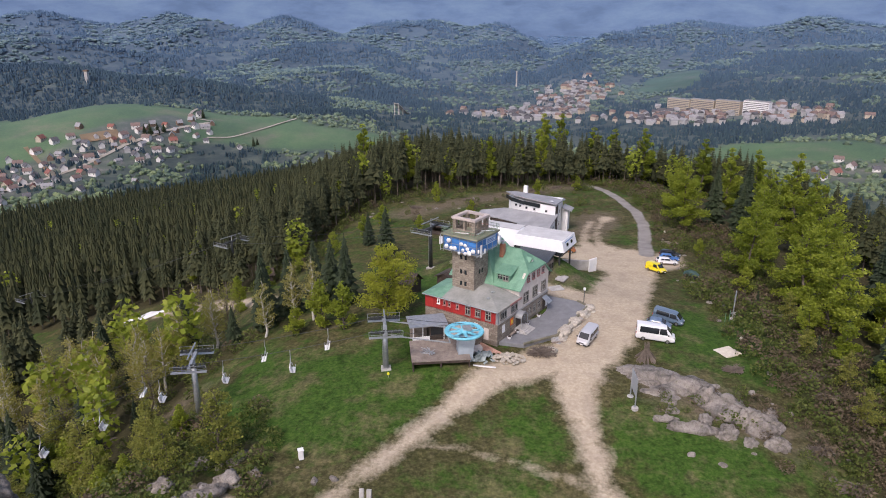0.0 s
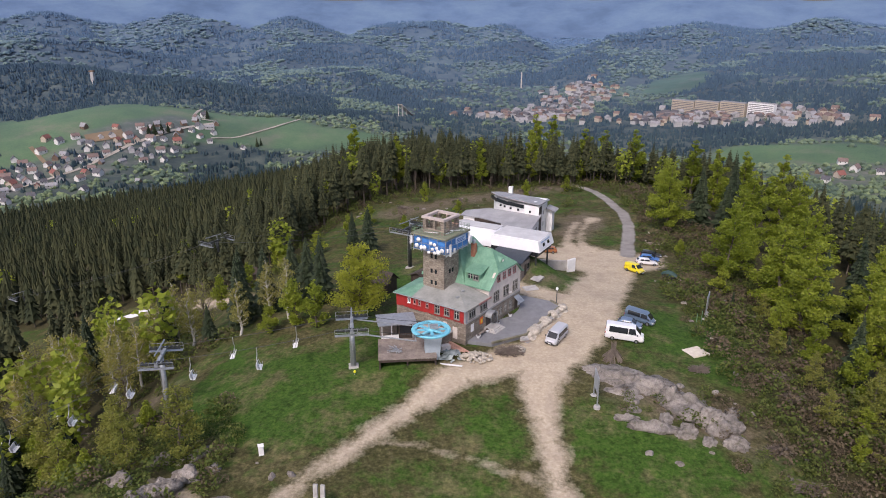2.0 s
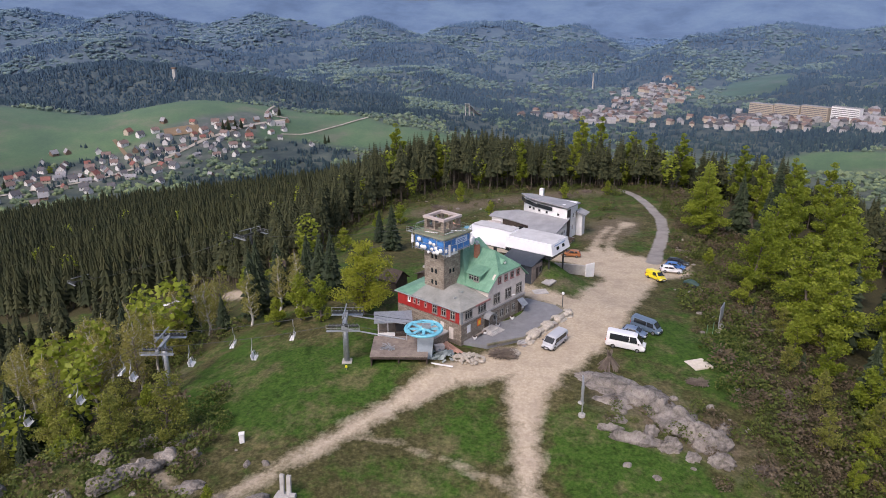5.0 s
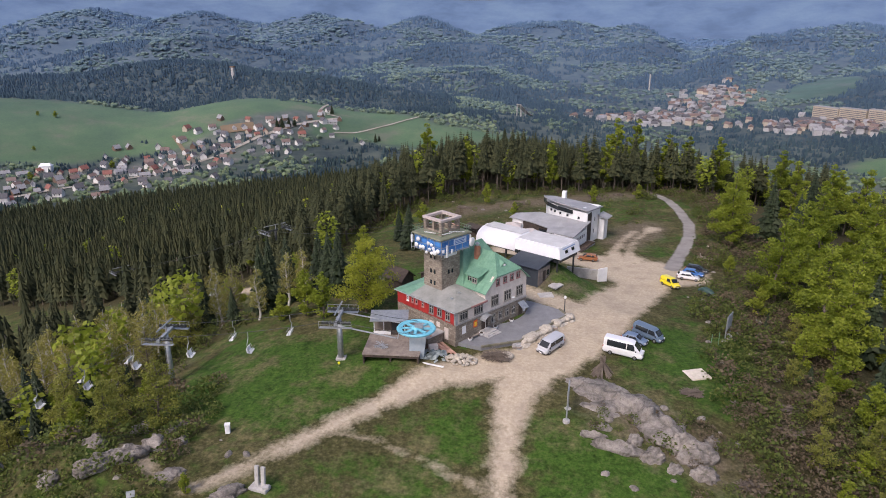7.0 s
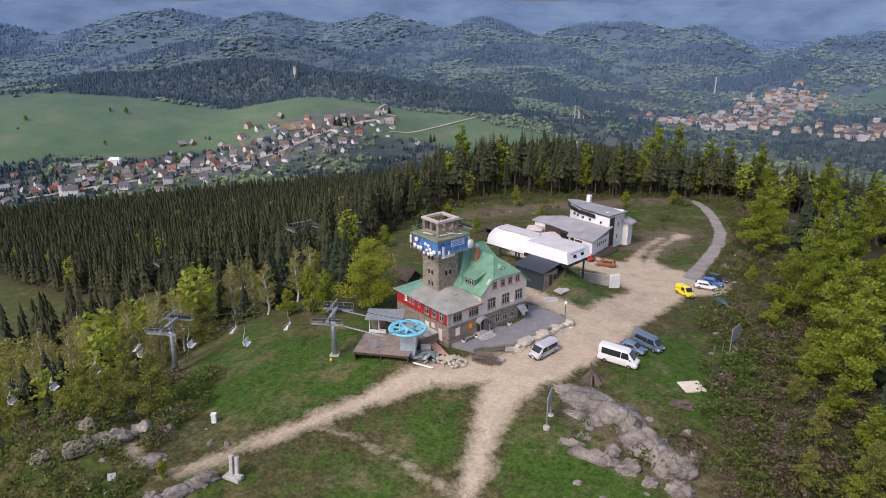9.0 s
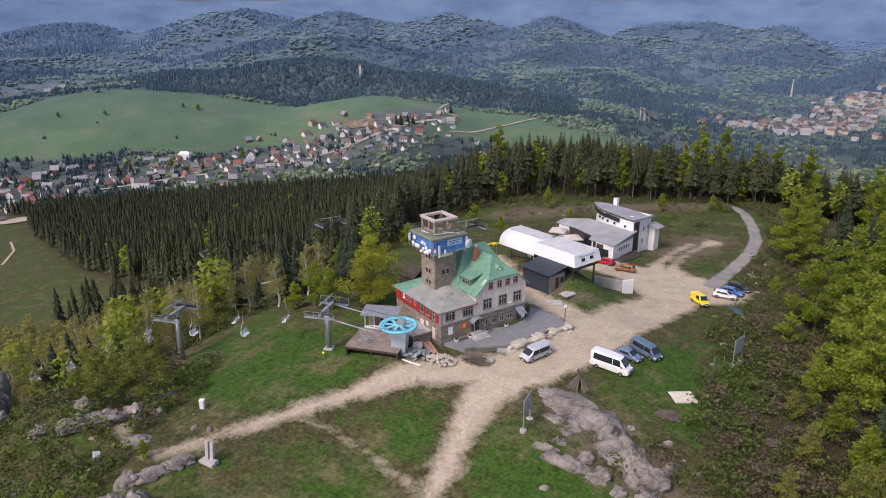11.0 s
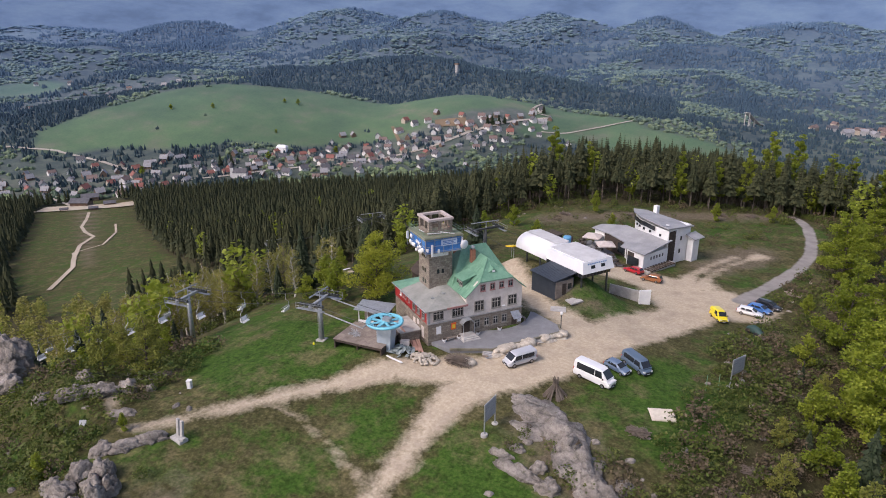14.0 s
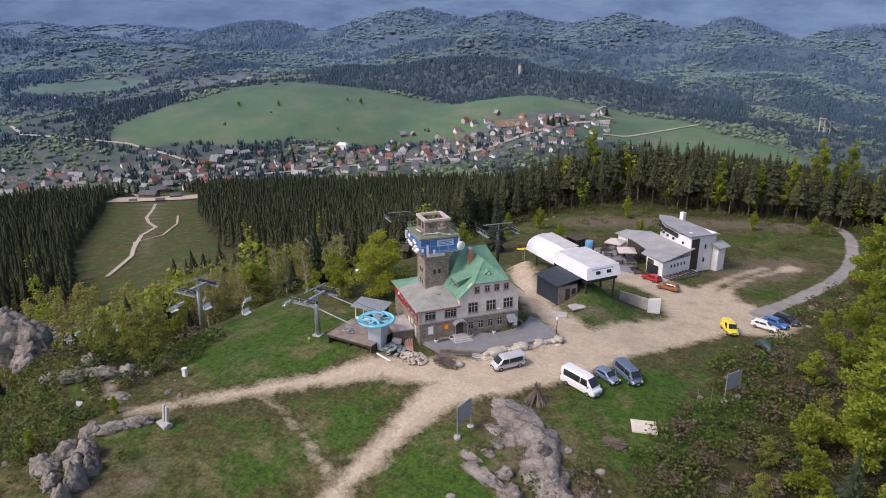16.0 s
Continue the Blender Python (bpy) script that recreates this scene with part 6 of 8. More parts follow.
kiosk = thing("kiosk", (-0.6, 167.4, ground_z(-0.6, 167.4)), "dark timber kiosk with an open front", "kiosk", rz=STA_TURN)
part("wall", Shape().box(-2, -1.2, -0.4, 2, -1.0, 2.3).box(-2, -1.2, -0.4, -1.8, 1.2, 2.3).box(1.8, -1.2, -0.4, 2, 1.2, 2.3).box(-2, 0.9, -0.4, 2, 1.2, 1.0), M_DARKWOOD, kiosk)
part("roof", Shape().slab([(-2.3, -1.5, 2.5), (2.3, -1.5, 2.5), (2.3, 1.5, 2.3), (-2.3, 1.5, 2.3)], 0.12), M_DARKWOOD, kiosk)


def cabin(x, y, w, d, h, rise, turn, label):
    c = thing("wooden_hut", (x, y, ground_z(x, y)), label, "hut", rz=turn)
    part("wall", Shape().box(-w / 2, -d / 2, -1.0, w / 2, d / 2, h), M_DARKWOOD, c)
    g = Shape()
    g.slab([(-w / 2 - 0.4, -d / 2 - 0.4, h - 0.15), (w / 2 + 0.4, -d / 2 - 0.4, h - 0.15), (w / 2 + 0.4, 0, h + rise), (-w / 2 - 0.4, 0, h + rise)], 0.1)
    g.slab([(-w / 2 - 0.4, 0, h + rise), (w / 2 + 0.4, 0, h + rise), (w / 2 + 0.4, d / 2 + 0.4, h - 0.15), (-w / 2 - 0.4, d / 2 + 0.4, h - 0.15)], 0.1)
    part("roof", g, M_DARKWOOD, c)
    part("gable", Shape().add([(-w / 2, -d / 2, h), (-w / 2, d / 2, h), (-w / 2, 0, h + rise), (w / 2, -d / 2, h), (w / 2, d / 2, h), (w / 2, 0, h + rise)], [(0, 2, 1), (3, 4, 5), (0, 3, 5, 2), (1, 2, 5, 4)]), M_DARKWOOD, c)
    part("door", Shape().box(w / 2, -0.45, 0, w / 2 + 0.05, 0.45, 1.8), M_WOOD, c)
    return c


cabin(-6.6, 116.5, 4.2, 3.2, 2.6, 1.6, STA_TURN, "small dark-stained wooden hut with a steep roof")
cabin(-41.0, 151.0, 2.4, 2.4, 3.6, 1.2, 20, "tall narrow dark hunting hut on the slope")
lt = cabin(1.2, 110.5, 3.4, 3.0, 4.6, 0.6, LODGE_TURN, "lean-to shed with a grey roof behind the tower")

# ---- chairlifts ----
def lift_mast(x, y, z_base, z_top, turn, label, mat_=None, wide=2.4, tilt=0.0):
    """A tubular mast with a cross-arm, roller trains and catwalks. Local x runs along the rope."""
    mat_ = mat_ or M_STEEL
    h = z_top - z_base
    ms = thing("lift_mast", (x, y, z_base), label, "lift pylon", rz=turn)
    part("footing", Shape().box(-0.7, -0.7, -1.5, 0.7, 0.7, 0.15), M_CONCRETE, ms)
    part("tube", Shape().rod((0, 0, 0), (0, 0, h), 0.42, 0.3, 12), mat_, ms, smooth=True)
    part("cross_arm", Shape().box(-0.22, -wide - 0.5, h - 0.25, 0.22, wide + 0.5, h + 0.15), mat_, ms)
    part("jib", Shape().rod((0, -wide - 0.2, h + 1.3), (0, wide + 0.4, h + 1.5), 0.11, None, 6).rod((0, -0.1, h), (0, -0.1, h + 1.4), 0.1, None, 6), M_STEEL, ms)
    part("ladder", Shape().box(0.4, -0.2, 0.5, 0.44, -0.16, h).box(0.4, 0.16, 0.5, 0.44, 0.2, h), M_STEEL, ms)
    for sgn in (-1, 1):
        y0 = sgn * wide
        tr = Shape().box(-2.1, y0 - 0.08, h - 0.1, 2.1, y0 + 0.08, h + 0.16)
        for i in range(8):
            tr.rod((-1.9 + i * 0.54, y0 - 0.14, h + 0.2), (-1.9 + i * 0.54, y0 + 0.14, h + 0.2), 0.2, None, 8)
        part("roller_train", tr, M_DARKSTEEL, ms)
        cw = Shape().box(-2.3, y0 + sgn * 0.4 - 0.3, h - 0.5, 2.3, y0 + sgn * 0.4 + 0.3, h - 0.44)
        for px in (-2.3, -0.8, 0.8, 2.3):
            cw.rod((px, y0 + sgn * 0.7, h - 0.5), (px, y0 + sgn * 0.7, h + 0.55), 0.03, None, 4)
        for zz in (0.05, 0.55):
            cw.rod((-2.3, y0 + sgn * 0.7, h + zz), (2.3, y0 + sgn * 0.7, h + zz), 0.03, None, 4)
        part("catwalk", cw, M_STEEL, ms)
    return ms


A_TURN = math.degrees(math.atan2(84.7 - 88.2, -34 + 8.2))
MASTS_A = [(-8.1, 87.9, -0.5, 6.0), (-34.2, 84.7, -6.6, 2.4), (-86, 78.5, -31, -19.0), (-150, 71, -62, -48)]
for i, (x, y, zb, zt) in enumerate(MASTS_A):
    lift_mast(x, y, min(zb, ground_z(x, y) + 0.1), zt, A_TURN, ("grey steel chairlift mast on the meadow beside the deck", "tall grey chairlift mast at the meadow's lower edge", "chairlift mast down among the trees", "chairlift mast far down the wooded slope")[i], wide=2.3)
B_TURN = math.degrees(math.atan2(163.5 - 133.5, -52.5 + 2.5))
MASTS_B = [(-2.5, 133.5, -2.2, 6.0), (-52.5, 163.5, -18, -7.1), (-134.7, 209.2, -54, -41.8), (-235, 262, -100, -86), (-350, 318, -140, -124)]
for i, (x, y, zb, zt) in enumerate(MASTS_B):
    lift_mast(x, y, min(zb, ground_z(x, y) + 0.1), zt, B_TURN, "dark steel chairlift mast of the longer lift", M_DARKSTEEL, 3.0)


def rope(stations, side, name, label):
    cv = bpy.data.curves.new(name, "CURVE")
    cv.dimensions, cv.bevel_depth, cv.bevel_resolution = "3D", 0.035, 1
    pts = []
    for (ax, ay, az), (bx, by, bz) in zip(stations, stations[1:]):
        a, b = Vector((ax, ay, az)), Vector((bx, by, bz))
        d = b - a
        off = Vector((-d.y, d.x, 0)).normalized() * side
        sag = 0.018 * d.length
        for k in range(13):
            t = k / 12
            pts.append(a.lerp(b, t) + off + Vector((0, 0, -4 * sag * t * (1 - t))))
    sp_ = cv.splines.new("POLY")
    sp_.points.add(len(pts) - 1)
    for q, c in zip(sp_.points, pts):
        q.co = (*c, 1)
    cv.materials.append(M_DARKSTEEL)
    tagged(new(name, cv), label, "cable")
    return pts


line_a = [(3.0, 89.3, 4.6)] + [(x, y, zt + 0.45) for x, y, _, zt in MASTS_A]
line_b = [(8.0, 129.5, 5.0)] + [(x, y, zt + 0.45) for x, y, _, zt in MASTS_B]
paths_a = [rope(line_a, s, "lift_rope", "steel rope of the short chairlift") for s in (-2.3, 2.3)]
[rope(line_b, s, "lift_rope", "steel rope of the long chairlift") for s in (-3.0, 3.0)]

chair = thing("lift_chair", (0, 0, 0), "white two-seat lift chair hanging from the rope", "lift chair", "lift chairs")
part("hanger", Shape().rod((0, 0, 0), (0, 0, -1.0), 0.05, None, 6).rod((0, 0, -1.0), (0, -0.75, -1.7), 0.05, None, 6).rod((0, -0.75, -1.7), (0.3, -0.75, -2.9), 0.05, None, 6), M_STEEL, chair)
part("seat", Shape().cbox((0.25, 0, -3.0), (0.6, 1.5, 0.1), 0, 0, 6), M_WHITE, chair)
part("backrest", Shape().cbox((-0.1, 0, -2.65), (0.1, 1.5, 0.65), 0, 0, -12), M_WHITE, chair)
part("frame_tube", Shape().rod((0.25, -0.8, -3.0), (0.0, -0.8, -2.2), 0.04, None, 6).rod((0.25, 0.8, -3.0), (0.0, 0.8, -2.2), 0.04, None, 6).rod((0.0, -0.8, -2.2), (0.0, 0.8, -2.2), 0.04, None, 6).rod((0.55, -0.8, -2.55), (0.55, 0.8, -2.55), 0.03, None, 6), M_STEEL, chair)
first = True
for side, pts in enumerate(paths_a):
    run, nxt = 0.0, 19.5 + 5.0 * side
    for a, b in zip(pts, pts[1:]):
        L_ = (b - a).length
        while run + L_ > nxt:
            q = a.lerp(b, (nxt - run) / L_)
            near_mast = min(math.hypot(q.x - mx, q.y - my) for mx, my, _, _ in MASTS_A) < 3.2
            if not near_mast and nxt < 170:
                mm = pose(q.x, q.y, q.z, 0, 0, A_TURN + (180 if side else 0))
                if first:
                    chair.matrix_basis, first = mm, False
                else:
                    copy_thing(chair, mm)
            nxt += 9.0
        run += L_

# lower station: deck, bull wheel, shelter
deck_t = thing("wooden_deck", (-0.3, 88.9, 0.95), "weathered grey-brown plank deck of the lift", "deck", rz=6)
for i in range(6, 28):
    part("plank", Shape().box(-4.3, -4.2 + i * 0.3, 0.25, 4.0, -3.93 + i * 0.3, 0.33), M_WOOD, deck_t)
for x in (-4.2, -0.3, 3.7):
    part("joist", Shape().box(x, -2.3, -2.2, x + 0.2, 4.1, 0.24), M_DARKWOOD, deck_t)
part("skirt_board", Shape().box(-4.2, -2.42, -0.1, 3.9, -2.32, 0.2), M_DARKWOOD, deck_t)
wheel = thing("bull_wheel", (3.0, 89.3, 0.0), "turquoise lift bull wheel on a grey pedestal", "lift wheel", rz=A_TURN)
rim_ = Shape().ring_torus((0, 0, 4.5), (0, 0, 1), 2.65, 0.2, 36, 6)
part("rim", rim_, M_TURQUOISE, wheel, smooth=True)
plate = Shape()
for k in range(36):
    a0, a1 = 2 * math.pi * k / 36, 2 * math.pi * (k + 1) / 36
    plate.slab([(math.cos(a) * r_, math.sin(a) * r_, 4.58) for a, r_ in ((a0, 2.1), (a0, 2.62), (a1, 2.62), (a1, 2.1))], 0.12)
part("rim_plate", plate, M_TURQUOISE, wheel)
for k in range(8):
    a = 2 * math.pi * k / 8
    part("spoke", Shape().cbox((math.cos(a) * 1.3, math.sin(a) * 1.3, 4.5), (2.0, 0.42, 0.16), math.degrees(a)), M_TURQUOISE, wheel)
part("hub", Shape().lathe([(0.6, 4.2), (0.62, 4.7), (0.35, 4.85), (0.1, 4.9)], (0, 0, 0), 16), M_TURQUOISE, wheel, smooth=True)
part("pedestal", Shape().add([(-1.0, -0.8, -0.8), (1.0, -0.8, -0.8), (1.0, 0.8, -0.8), (-1.0, 0.8, -0.8), (-1.5, -1.0, 4.0), (0.9, -1.0, 4.0), (0.9, 1.0, 4.0), (-1.5, 1.0, 4.0)],
                             [(3, 2, 1, 0), (4, 5, 6, 7), (0, 1, 5, 4), (1, 2, 6, 5), (2, 3, 7, 6), (3, 0, 4, 7)]), surface("pale_blue_steel", (0.33, 0.4, 0.46), (0.45, 0.52, 0.57), 1.0, 0.5, 0.2), wheel, "pale blue-grey steel pedestal")
part("motor", Shape().cbox((-0.4, 0, 4.95), (1.2, 0.9, 0.5)), M_STEEL, wheel)
part("guide_rail", Shape().rod((2.6, -2.5, 4.1), (10.5, -2.3, 5.6), 0.1, None, 6).rod((2.6, 2.5, 4.1), (10.5, 2.3, 5.6), 0.1, None, 6).rod((2.4, -2.6, 4.1), (2.4, 2.6, 4.1), 0.1, None, 6), M_STEEL, wheel)
hut = thing("lift_shelter", (-2.4, 94.4, 0.8), "small lift attendant's shelter with a flat metal roof", "shelter", rz=12)
part("back_wall", Shape().box(-2.4, 1.2, -0.5, 2.4, 1.35, 2.7), M_WOOD, hut)
part("cabin_box", Shape().box(0.2, -1.0, -0.5, 2.4, 1.2, 2.7), M_DARKWOOD, hut)
part("cabin_window", Shape().box(0.4, -1.05, 1.0, 2.2, -1.005, 2.2), M_GLASS, hut)
part("parapet", Shape().box(-2.4, -1.2, -0.4, 0.2, -1.1, 0.9), M_WHITE, hut)
for x in (-2.35, -0.9, 2.3):
    part("post", Shape().box(x, -1.25, -0.5, x + 0.12, -1.13, 2.75), M_WHITE, hut)
part("roof", Shape().slab([(-2.9, -1.8, 2.85), (2.9, -1.8, 2.85), (2.9, 1.8, 3.1), (-2.9, 1.8, 3.1)], 0.12), M_STEEL, hut, "grey corrugated metal roof")


# ---- cars ----
M_TYRE = plain("tyre_rubber", (0.02, 0.02, 0.02), 0.9)
M_RIM = plain("alloy_rim", (0.4, 0.4, 0.41), 0.35, 0.8)
M_LAMP = plain("clear_lamp", (0.6, 0.6, 0.58), 0.2)
M_TAIL = plain("red_lamp", (0.4, 0.015, 0.01), 0.3)


def paint(name, col):
    m_ = plain(name, col, 0.28, 0.15, 0.06, 1.0)
    m_.node_tree.nodes["Principled BSDF"].inputs["Coat Weight"].default_value = 0.5
    return m_


def loft(sections, mat_ring=None):
    """A hull through cross sections at x: (x, half width low, half width high, z low, z high), with rounded corners."""
    sh = Shape()
    k = 12
    v = []
    for x, wl_, wh, z0, z1 in sections:
        c = min(0.16, (z1 - z0) * 0.3)
        ring = [(-wl_ + c, z0), (wl_ - c, z0), (wl_, z0 + c), (wl_, (z0 + z1) / 2), (wh + (wl_ - wh) * 0.25, z1 - c), (wh - c * 1.2, z1), (0, z1 + 0.02)]
        ring = ring[:6] + [(0.0, z1 + 0.02)] + [(-(wh - c * 1.2), z1), (-(wh + (wl_ - wh) * 0.25), z1 - c), (-wl_, (z0 + z1) / 2), (-wl_, z0 + c)]
        k = len(ring)
        v += [(x, y, z) for y, z in ring]
    f = [(j * k + i, j * k + (i + 1) % k, (j + 1) * k + (i + 1) % k, (j + 1) * k + i) for j in range(len(sections) - 1) for i in range(k)]
    return sh.add(v, f + [tuple(range(k - 1, -1, -1)), tuple(range((len(sections) - 1) * k, len(sections) * k))])


def car(name, at, heading, L_, Wd, H_, kind_, body_mat, label, group):
    """Front towards local +x. kind_: van, small_van, hatch, estate."""
    x, y = at
    c = thing(name, (x, y, 0), label, "car" if kind_ in ("hatch", "estate") else "van", group, heading)
    h = radians(heading)
    ff, rr2 = ground_z(x + math.cos(h) * L_ * 0.3, y + math.sin(h) * L_ * 0.3), ground_z(x - math.cos(h) * L_ * 0.3, y - math.sin(h) * L_ * 0.3)
    sd = (ground_z(x - math.sin(h), y + math.cos(h)) - ground_z(x + math.sin(h), y - math.cos(h))) / 2
    c.matrix_basis = Matrix.Translation((x, y, (ff + rr2) / 2 + 0.02)) @ Matrix.Rotation(h, 4, "Z") @ Matrix.Rotation(-math.atan2(ff - rr2, L_ * 0.6), 4, "Y") @ Matrix.Rotation(math.atan(sd), 4, "X")
    b, w = L_ / 2, Wd / 2
    belt = H_ * (0.52 if kind_ in ("van", "small_van") else 0.6)
    part("body", loft([(-b, w * 0.92, w * 0.88, 0.42, belt), (-b + 0.12, w, w * 0.96, 0.26, belt + 0.03), (0, w, w * 0.97, 0.24, belt + 0.02), (b * 0.5, w, w * 0.96, 0.24, belt),
                       (b * 0.8, w * 0.98, w * 0.9, 0.25, belt - (0.05 if kind_ == "van" else 0.1)), (b - 0.12, w * 0.93, w * 0.82, 0.28, belt - 0.22), (b, w * 0.82, w * 0.74, 0.4, belt - 0.4)]), body_mat, c, smooth=False)
    if kind_ == "van":
        cab = [(-b + 0.05, w * 0.95, w * 0.86, belt, H_ - 0.06), (-b + 0.3, w * 0.97, w * 0.88, belt, H_), (b * 0.36, w * 0.97, w * 0.87, belt, H_), (b * 0.52, w * 0.96, w * 0.8, belt, H_ - 0.14), (b * 0.84, w * 0.93, w * 0.74, belt - 0.1, belt + 0.05)]
    elif kind_ == "small_van":
        cab = [(-b + 0.08, w * 0.93, w * 0.84, belt, H_ - 0.08), (-b + 0.3, w * 0.95, w * 0.86, belt, H_), (b * 0.1, w * 0.95, w * 0.85, belt, H_), (b * 0.3, w * 0.94, w * 0.76, belt, H_ - 0.16), (b * 0.66, w * 0.9, w * 0.72, belt - 0.05, belt + 0.04)]
    elif kind_ == "estate":
        cab = [(-b + 0.1, w * 0.9, w * 0.72, belt, belt + 0.08), (-b + 0.45, w * 0.92, w * 0.74, belt, H_ - 0.06), (-b * 0.2, w * 0.93, w * 0.76, belt, H_), (b * 0.12, w * 0.93, w * 0.74, belt, H_ - 0.06), (b * 0.52, w * 0.9, w * 0.7, belt - 0.04, belt + 0.03)]
    else:
        cab = [(-b + 0.12, w * 0.9, w * 0.72, belt, belt + 0.08), (-b + 0.55, w * 0.92, w * 0.74, belt, H_ - 0.08), (-b * 0.12, w * 0.93, w * 0.76, belt, H_), (b * 0.16, w * 0.93, w * 0.73, belt, H_ - 0.08), (b * 0.56, w * 0.9, w * 0.7, belt - 0.04, belt + 0.03)]
    part("cabin", loft(cab), body_mat, c)
    # glazing: shells just proud of the cabin
    zt, zb = H_ - 0.2, belt + 0.09
    xs = [q[0] for q in cab]
    x_r, x_f = (xs[1] + 0.25, xs[3] - 0.1)
    for sgn in (-1, 1):
        spans = [(x_r, x_f - 1.0), (x_f - 0.9, x_f)] if kind_ != "small_van" else [(x_f - 0.75, x_f)]
        for a, e in spans:
            _, wl2, wh2, z_lo, z_hi = cab[2]
            z_m, z_c, w_c = (z_lo + z_hi) / 2, z_hi - min(0.16, (z_hi - z_lo) * 0.3), wh2 + (wl2 - wh2) * 0.25
            w_t = wl2 + (w_c - wl2) * min(1, (zt - z_m) / (z_c - z_m)) + 0.014
            w_m = wl2 + 0.014
            lean = 0.3 if e == x_f else 0.0
            back_ = 0.12 if kind_ in ("hatch", "estate") and a == x_r else 0.0
            pts = [(a, sgn * w_m, zb), (e + lean, sgn * w_m, zb), (e + lean * 0.6, sgn * w_m, z_m), (e, sgn * w_t, zt), (a + back_, sgn * w_t, zt), (a + back_ * 0.4, sgn * w_m, z_m)]
            inner = [(px, py - sgn * 0.05, pz) for px, py, pz in pts]
            gl = Shape().add(pts + inner, [(0, 1, 2, 5), (5, 2, 3, 4), (11, 8, 7, 6), (10, 9, 8, 11)] + [(i, i + 6, (i + 1) % 6 + 6, (i + 1) % 6) for i in range(6)])
            part("side_glass", gl, M_GLASS, c)
    (xa, _, wa, _, za), (xb, _, wb, _, zb2) = cab[3], cab[4]
    ws_ = Shape()
    n_ = Vector((za - zb2, 0, xb - xa)).normalized() * 0.035
    pts = [Vector((xa + 0.02, -wa * 0.9, za - 0.03)), Vector((xa + 0.02, wa * 0.9, za - 0.03)), Vector((xb - 0.08, wb * 1.02, zb2 + 0.06)), Vector((xb - 0.08, -wb * 1.02, zb2 + 0.06))]
    ws_.add([q + n_ for q in pts] + [q - n_ for q in pts], [(0, 1, 2, 3), (7, 6, 5, 4)] + [(i, i + 4, (i + 1) % 4 + 4, (i + 1) % 4) for i in range(4)])
    part("windscreen", ws_, M_GLASS, c)
    rw_ = Shape()
    (xa, _, wa, _, za), (xb, _, wb, _, zb2) = cab[1], cab[0]
    if kind_ in ("van", "small_van"):
        rw_.box(-b + 0.0, -w * 0.7, belt + 0.15, -b + 0.1, w * 0.7, H_ - 0.3)
    else:
        pts = [Vector((xa - 0.04, -wa * 0.85, za - 0.04)), Vector((xa - 0.04, wa * 0.85, za - 0.04)), Vector((xb + 0.02, wb * 0.95, zb2 + 0.06)), Vector((xb + 0.02, -wb * 0.95, zb2 + 0.06))]
        n_ = Vector((zb2 - za, 0, xa - xb)).normalized() * 0.04
        rw_.add([q + n_ for q in pts] + [q - n_ for q in pts], [(0, 1, 2, 3), (7, 6, 5, 4)] + [(i, i + 4, (i + 1) % 4 + 4, (i + 1) % 4) for i in range(4)])
    part("rear_glass", rw_, M_GLASS, c)
    rad = 0.34 if kind_ == "van" else 0.31
    for wx_ in (-b * 0.6, b * 0.63):
        for sgn in (-1, 1):
            ty = part("wheel", Shape().rod((wx_, sgn * (w - 0.2), rad), (wx_, sgn * (w + 0.015), rad), rad, None, 16), M_TYRE, c)
            part("rim", Shape().rod((wx_, sgn * (w - 0.02), rad), (wx_, sgn * (w + 0.03), rad), rad * 0.6, None, 12), M_RIM, ty)
    for sgn in (-1, 1):
        part("headlight", Shape().cbox((b - 0.16, sgn * w * 0.68, belt - 0.36), (0.3, 0.34, 0.2), 0, 0, 20), M_LAMP, c)
        part("tail_light", Shape().box(-b - 0.02, sgn * w * 0.86 - 0.08, belt - 0.3, -b + 0.08, sgn * w * 0.86 + 0.08, belt), M_TAIL, c)
        part("mirror", Shape().cbox((cab[3][0] + 0.35, sgn * (w + 0.1), belt + 0.12), (0.14, 0.22, 0.16)), body_mat if kind_ in ("hatch", "estate") else M_TYRE, c)
    part("bumper", Shape().box(b - 0.16, -w * 0.8, 0.26, b + 0.03, w * 0.8, 0.46).box(-b - 0.03, -w * 0.9, 0.3, -b + 0.1, w * 0.9, 0.5), M_TYRE, c)
    part("grille", Shape().box(b - 0.06, -w * 0.45, 0.52, b + 0.02, w * 0.45, 0.66), M_TYRE, c)
    part("number_plate", Shape().box(b + 0.031, -0.25, 0.34, b + 0.045, 0.25, 0.44), M_WHITE, c)
    return c


P_WHITE, P_SILVER, P_SLATE = paint("white_car_paint", (0.8, 0.8, 0.8)), paint("silver_car_paint", (0.5, 0.51, 0.53)), paint("slate_blue_paint", (0.1, 0.15, 0.21))
car("minibus", (32.8, 97.3), -14, 5.9, 2.05, 2.55, "van", P_WHITE, "white high-roofed minibus parked on the grass edge", "vehicles by the sign")
car("van", (22.0, 95.9), -121, 4.9, 1.95, 1.98, "van", P_SILVER, "silver passenger van parked below the boulder wall", "vehicles by the sign")
car("van", (36.9, 103.9), -32, 4.9, 1.95, 1.98, "van", P_SLATE, "slate-blue passenger van parked on the grass", "vehicles by the sign")
car("hatchback", (34.8, 101.8), -24, 3.9, 1.72, 1.5, "hatch", paint("blue_grey_paint", (0.13, 0.19, 0.28)), "blue-grey hatchback parked beside a van", "vehicles by the sign")
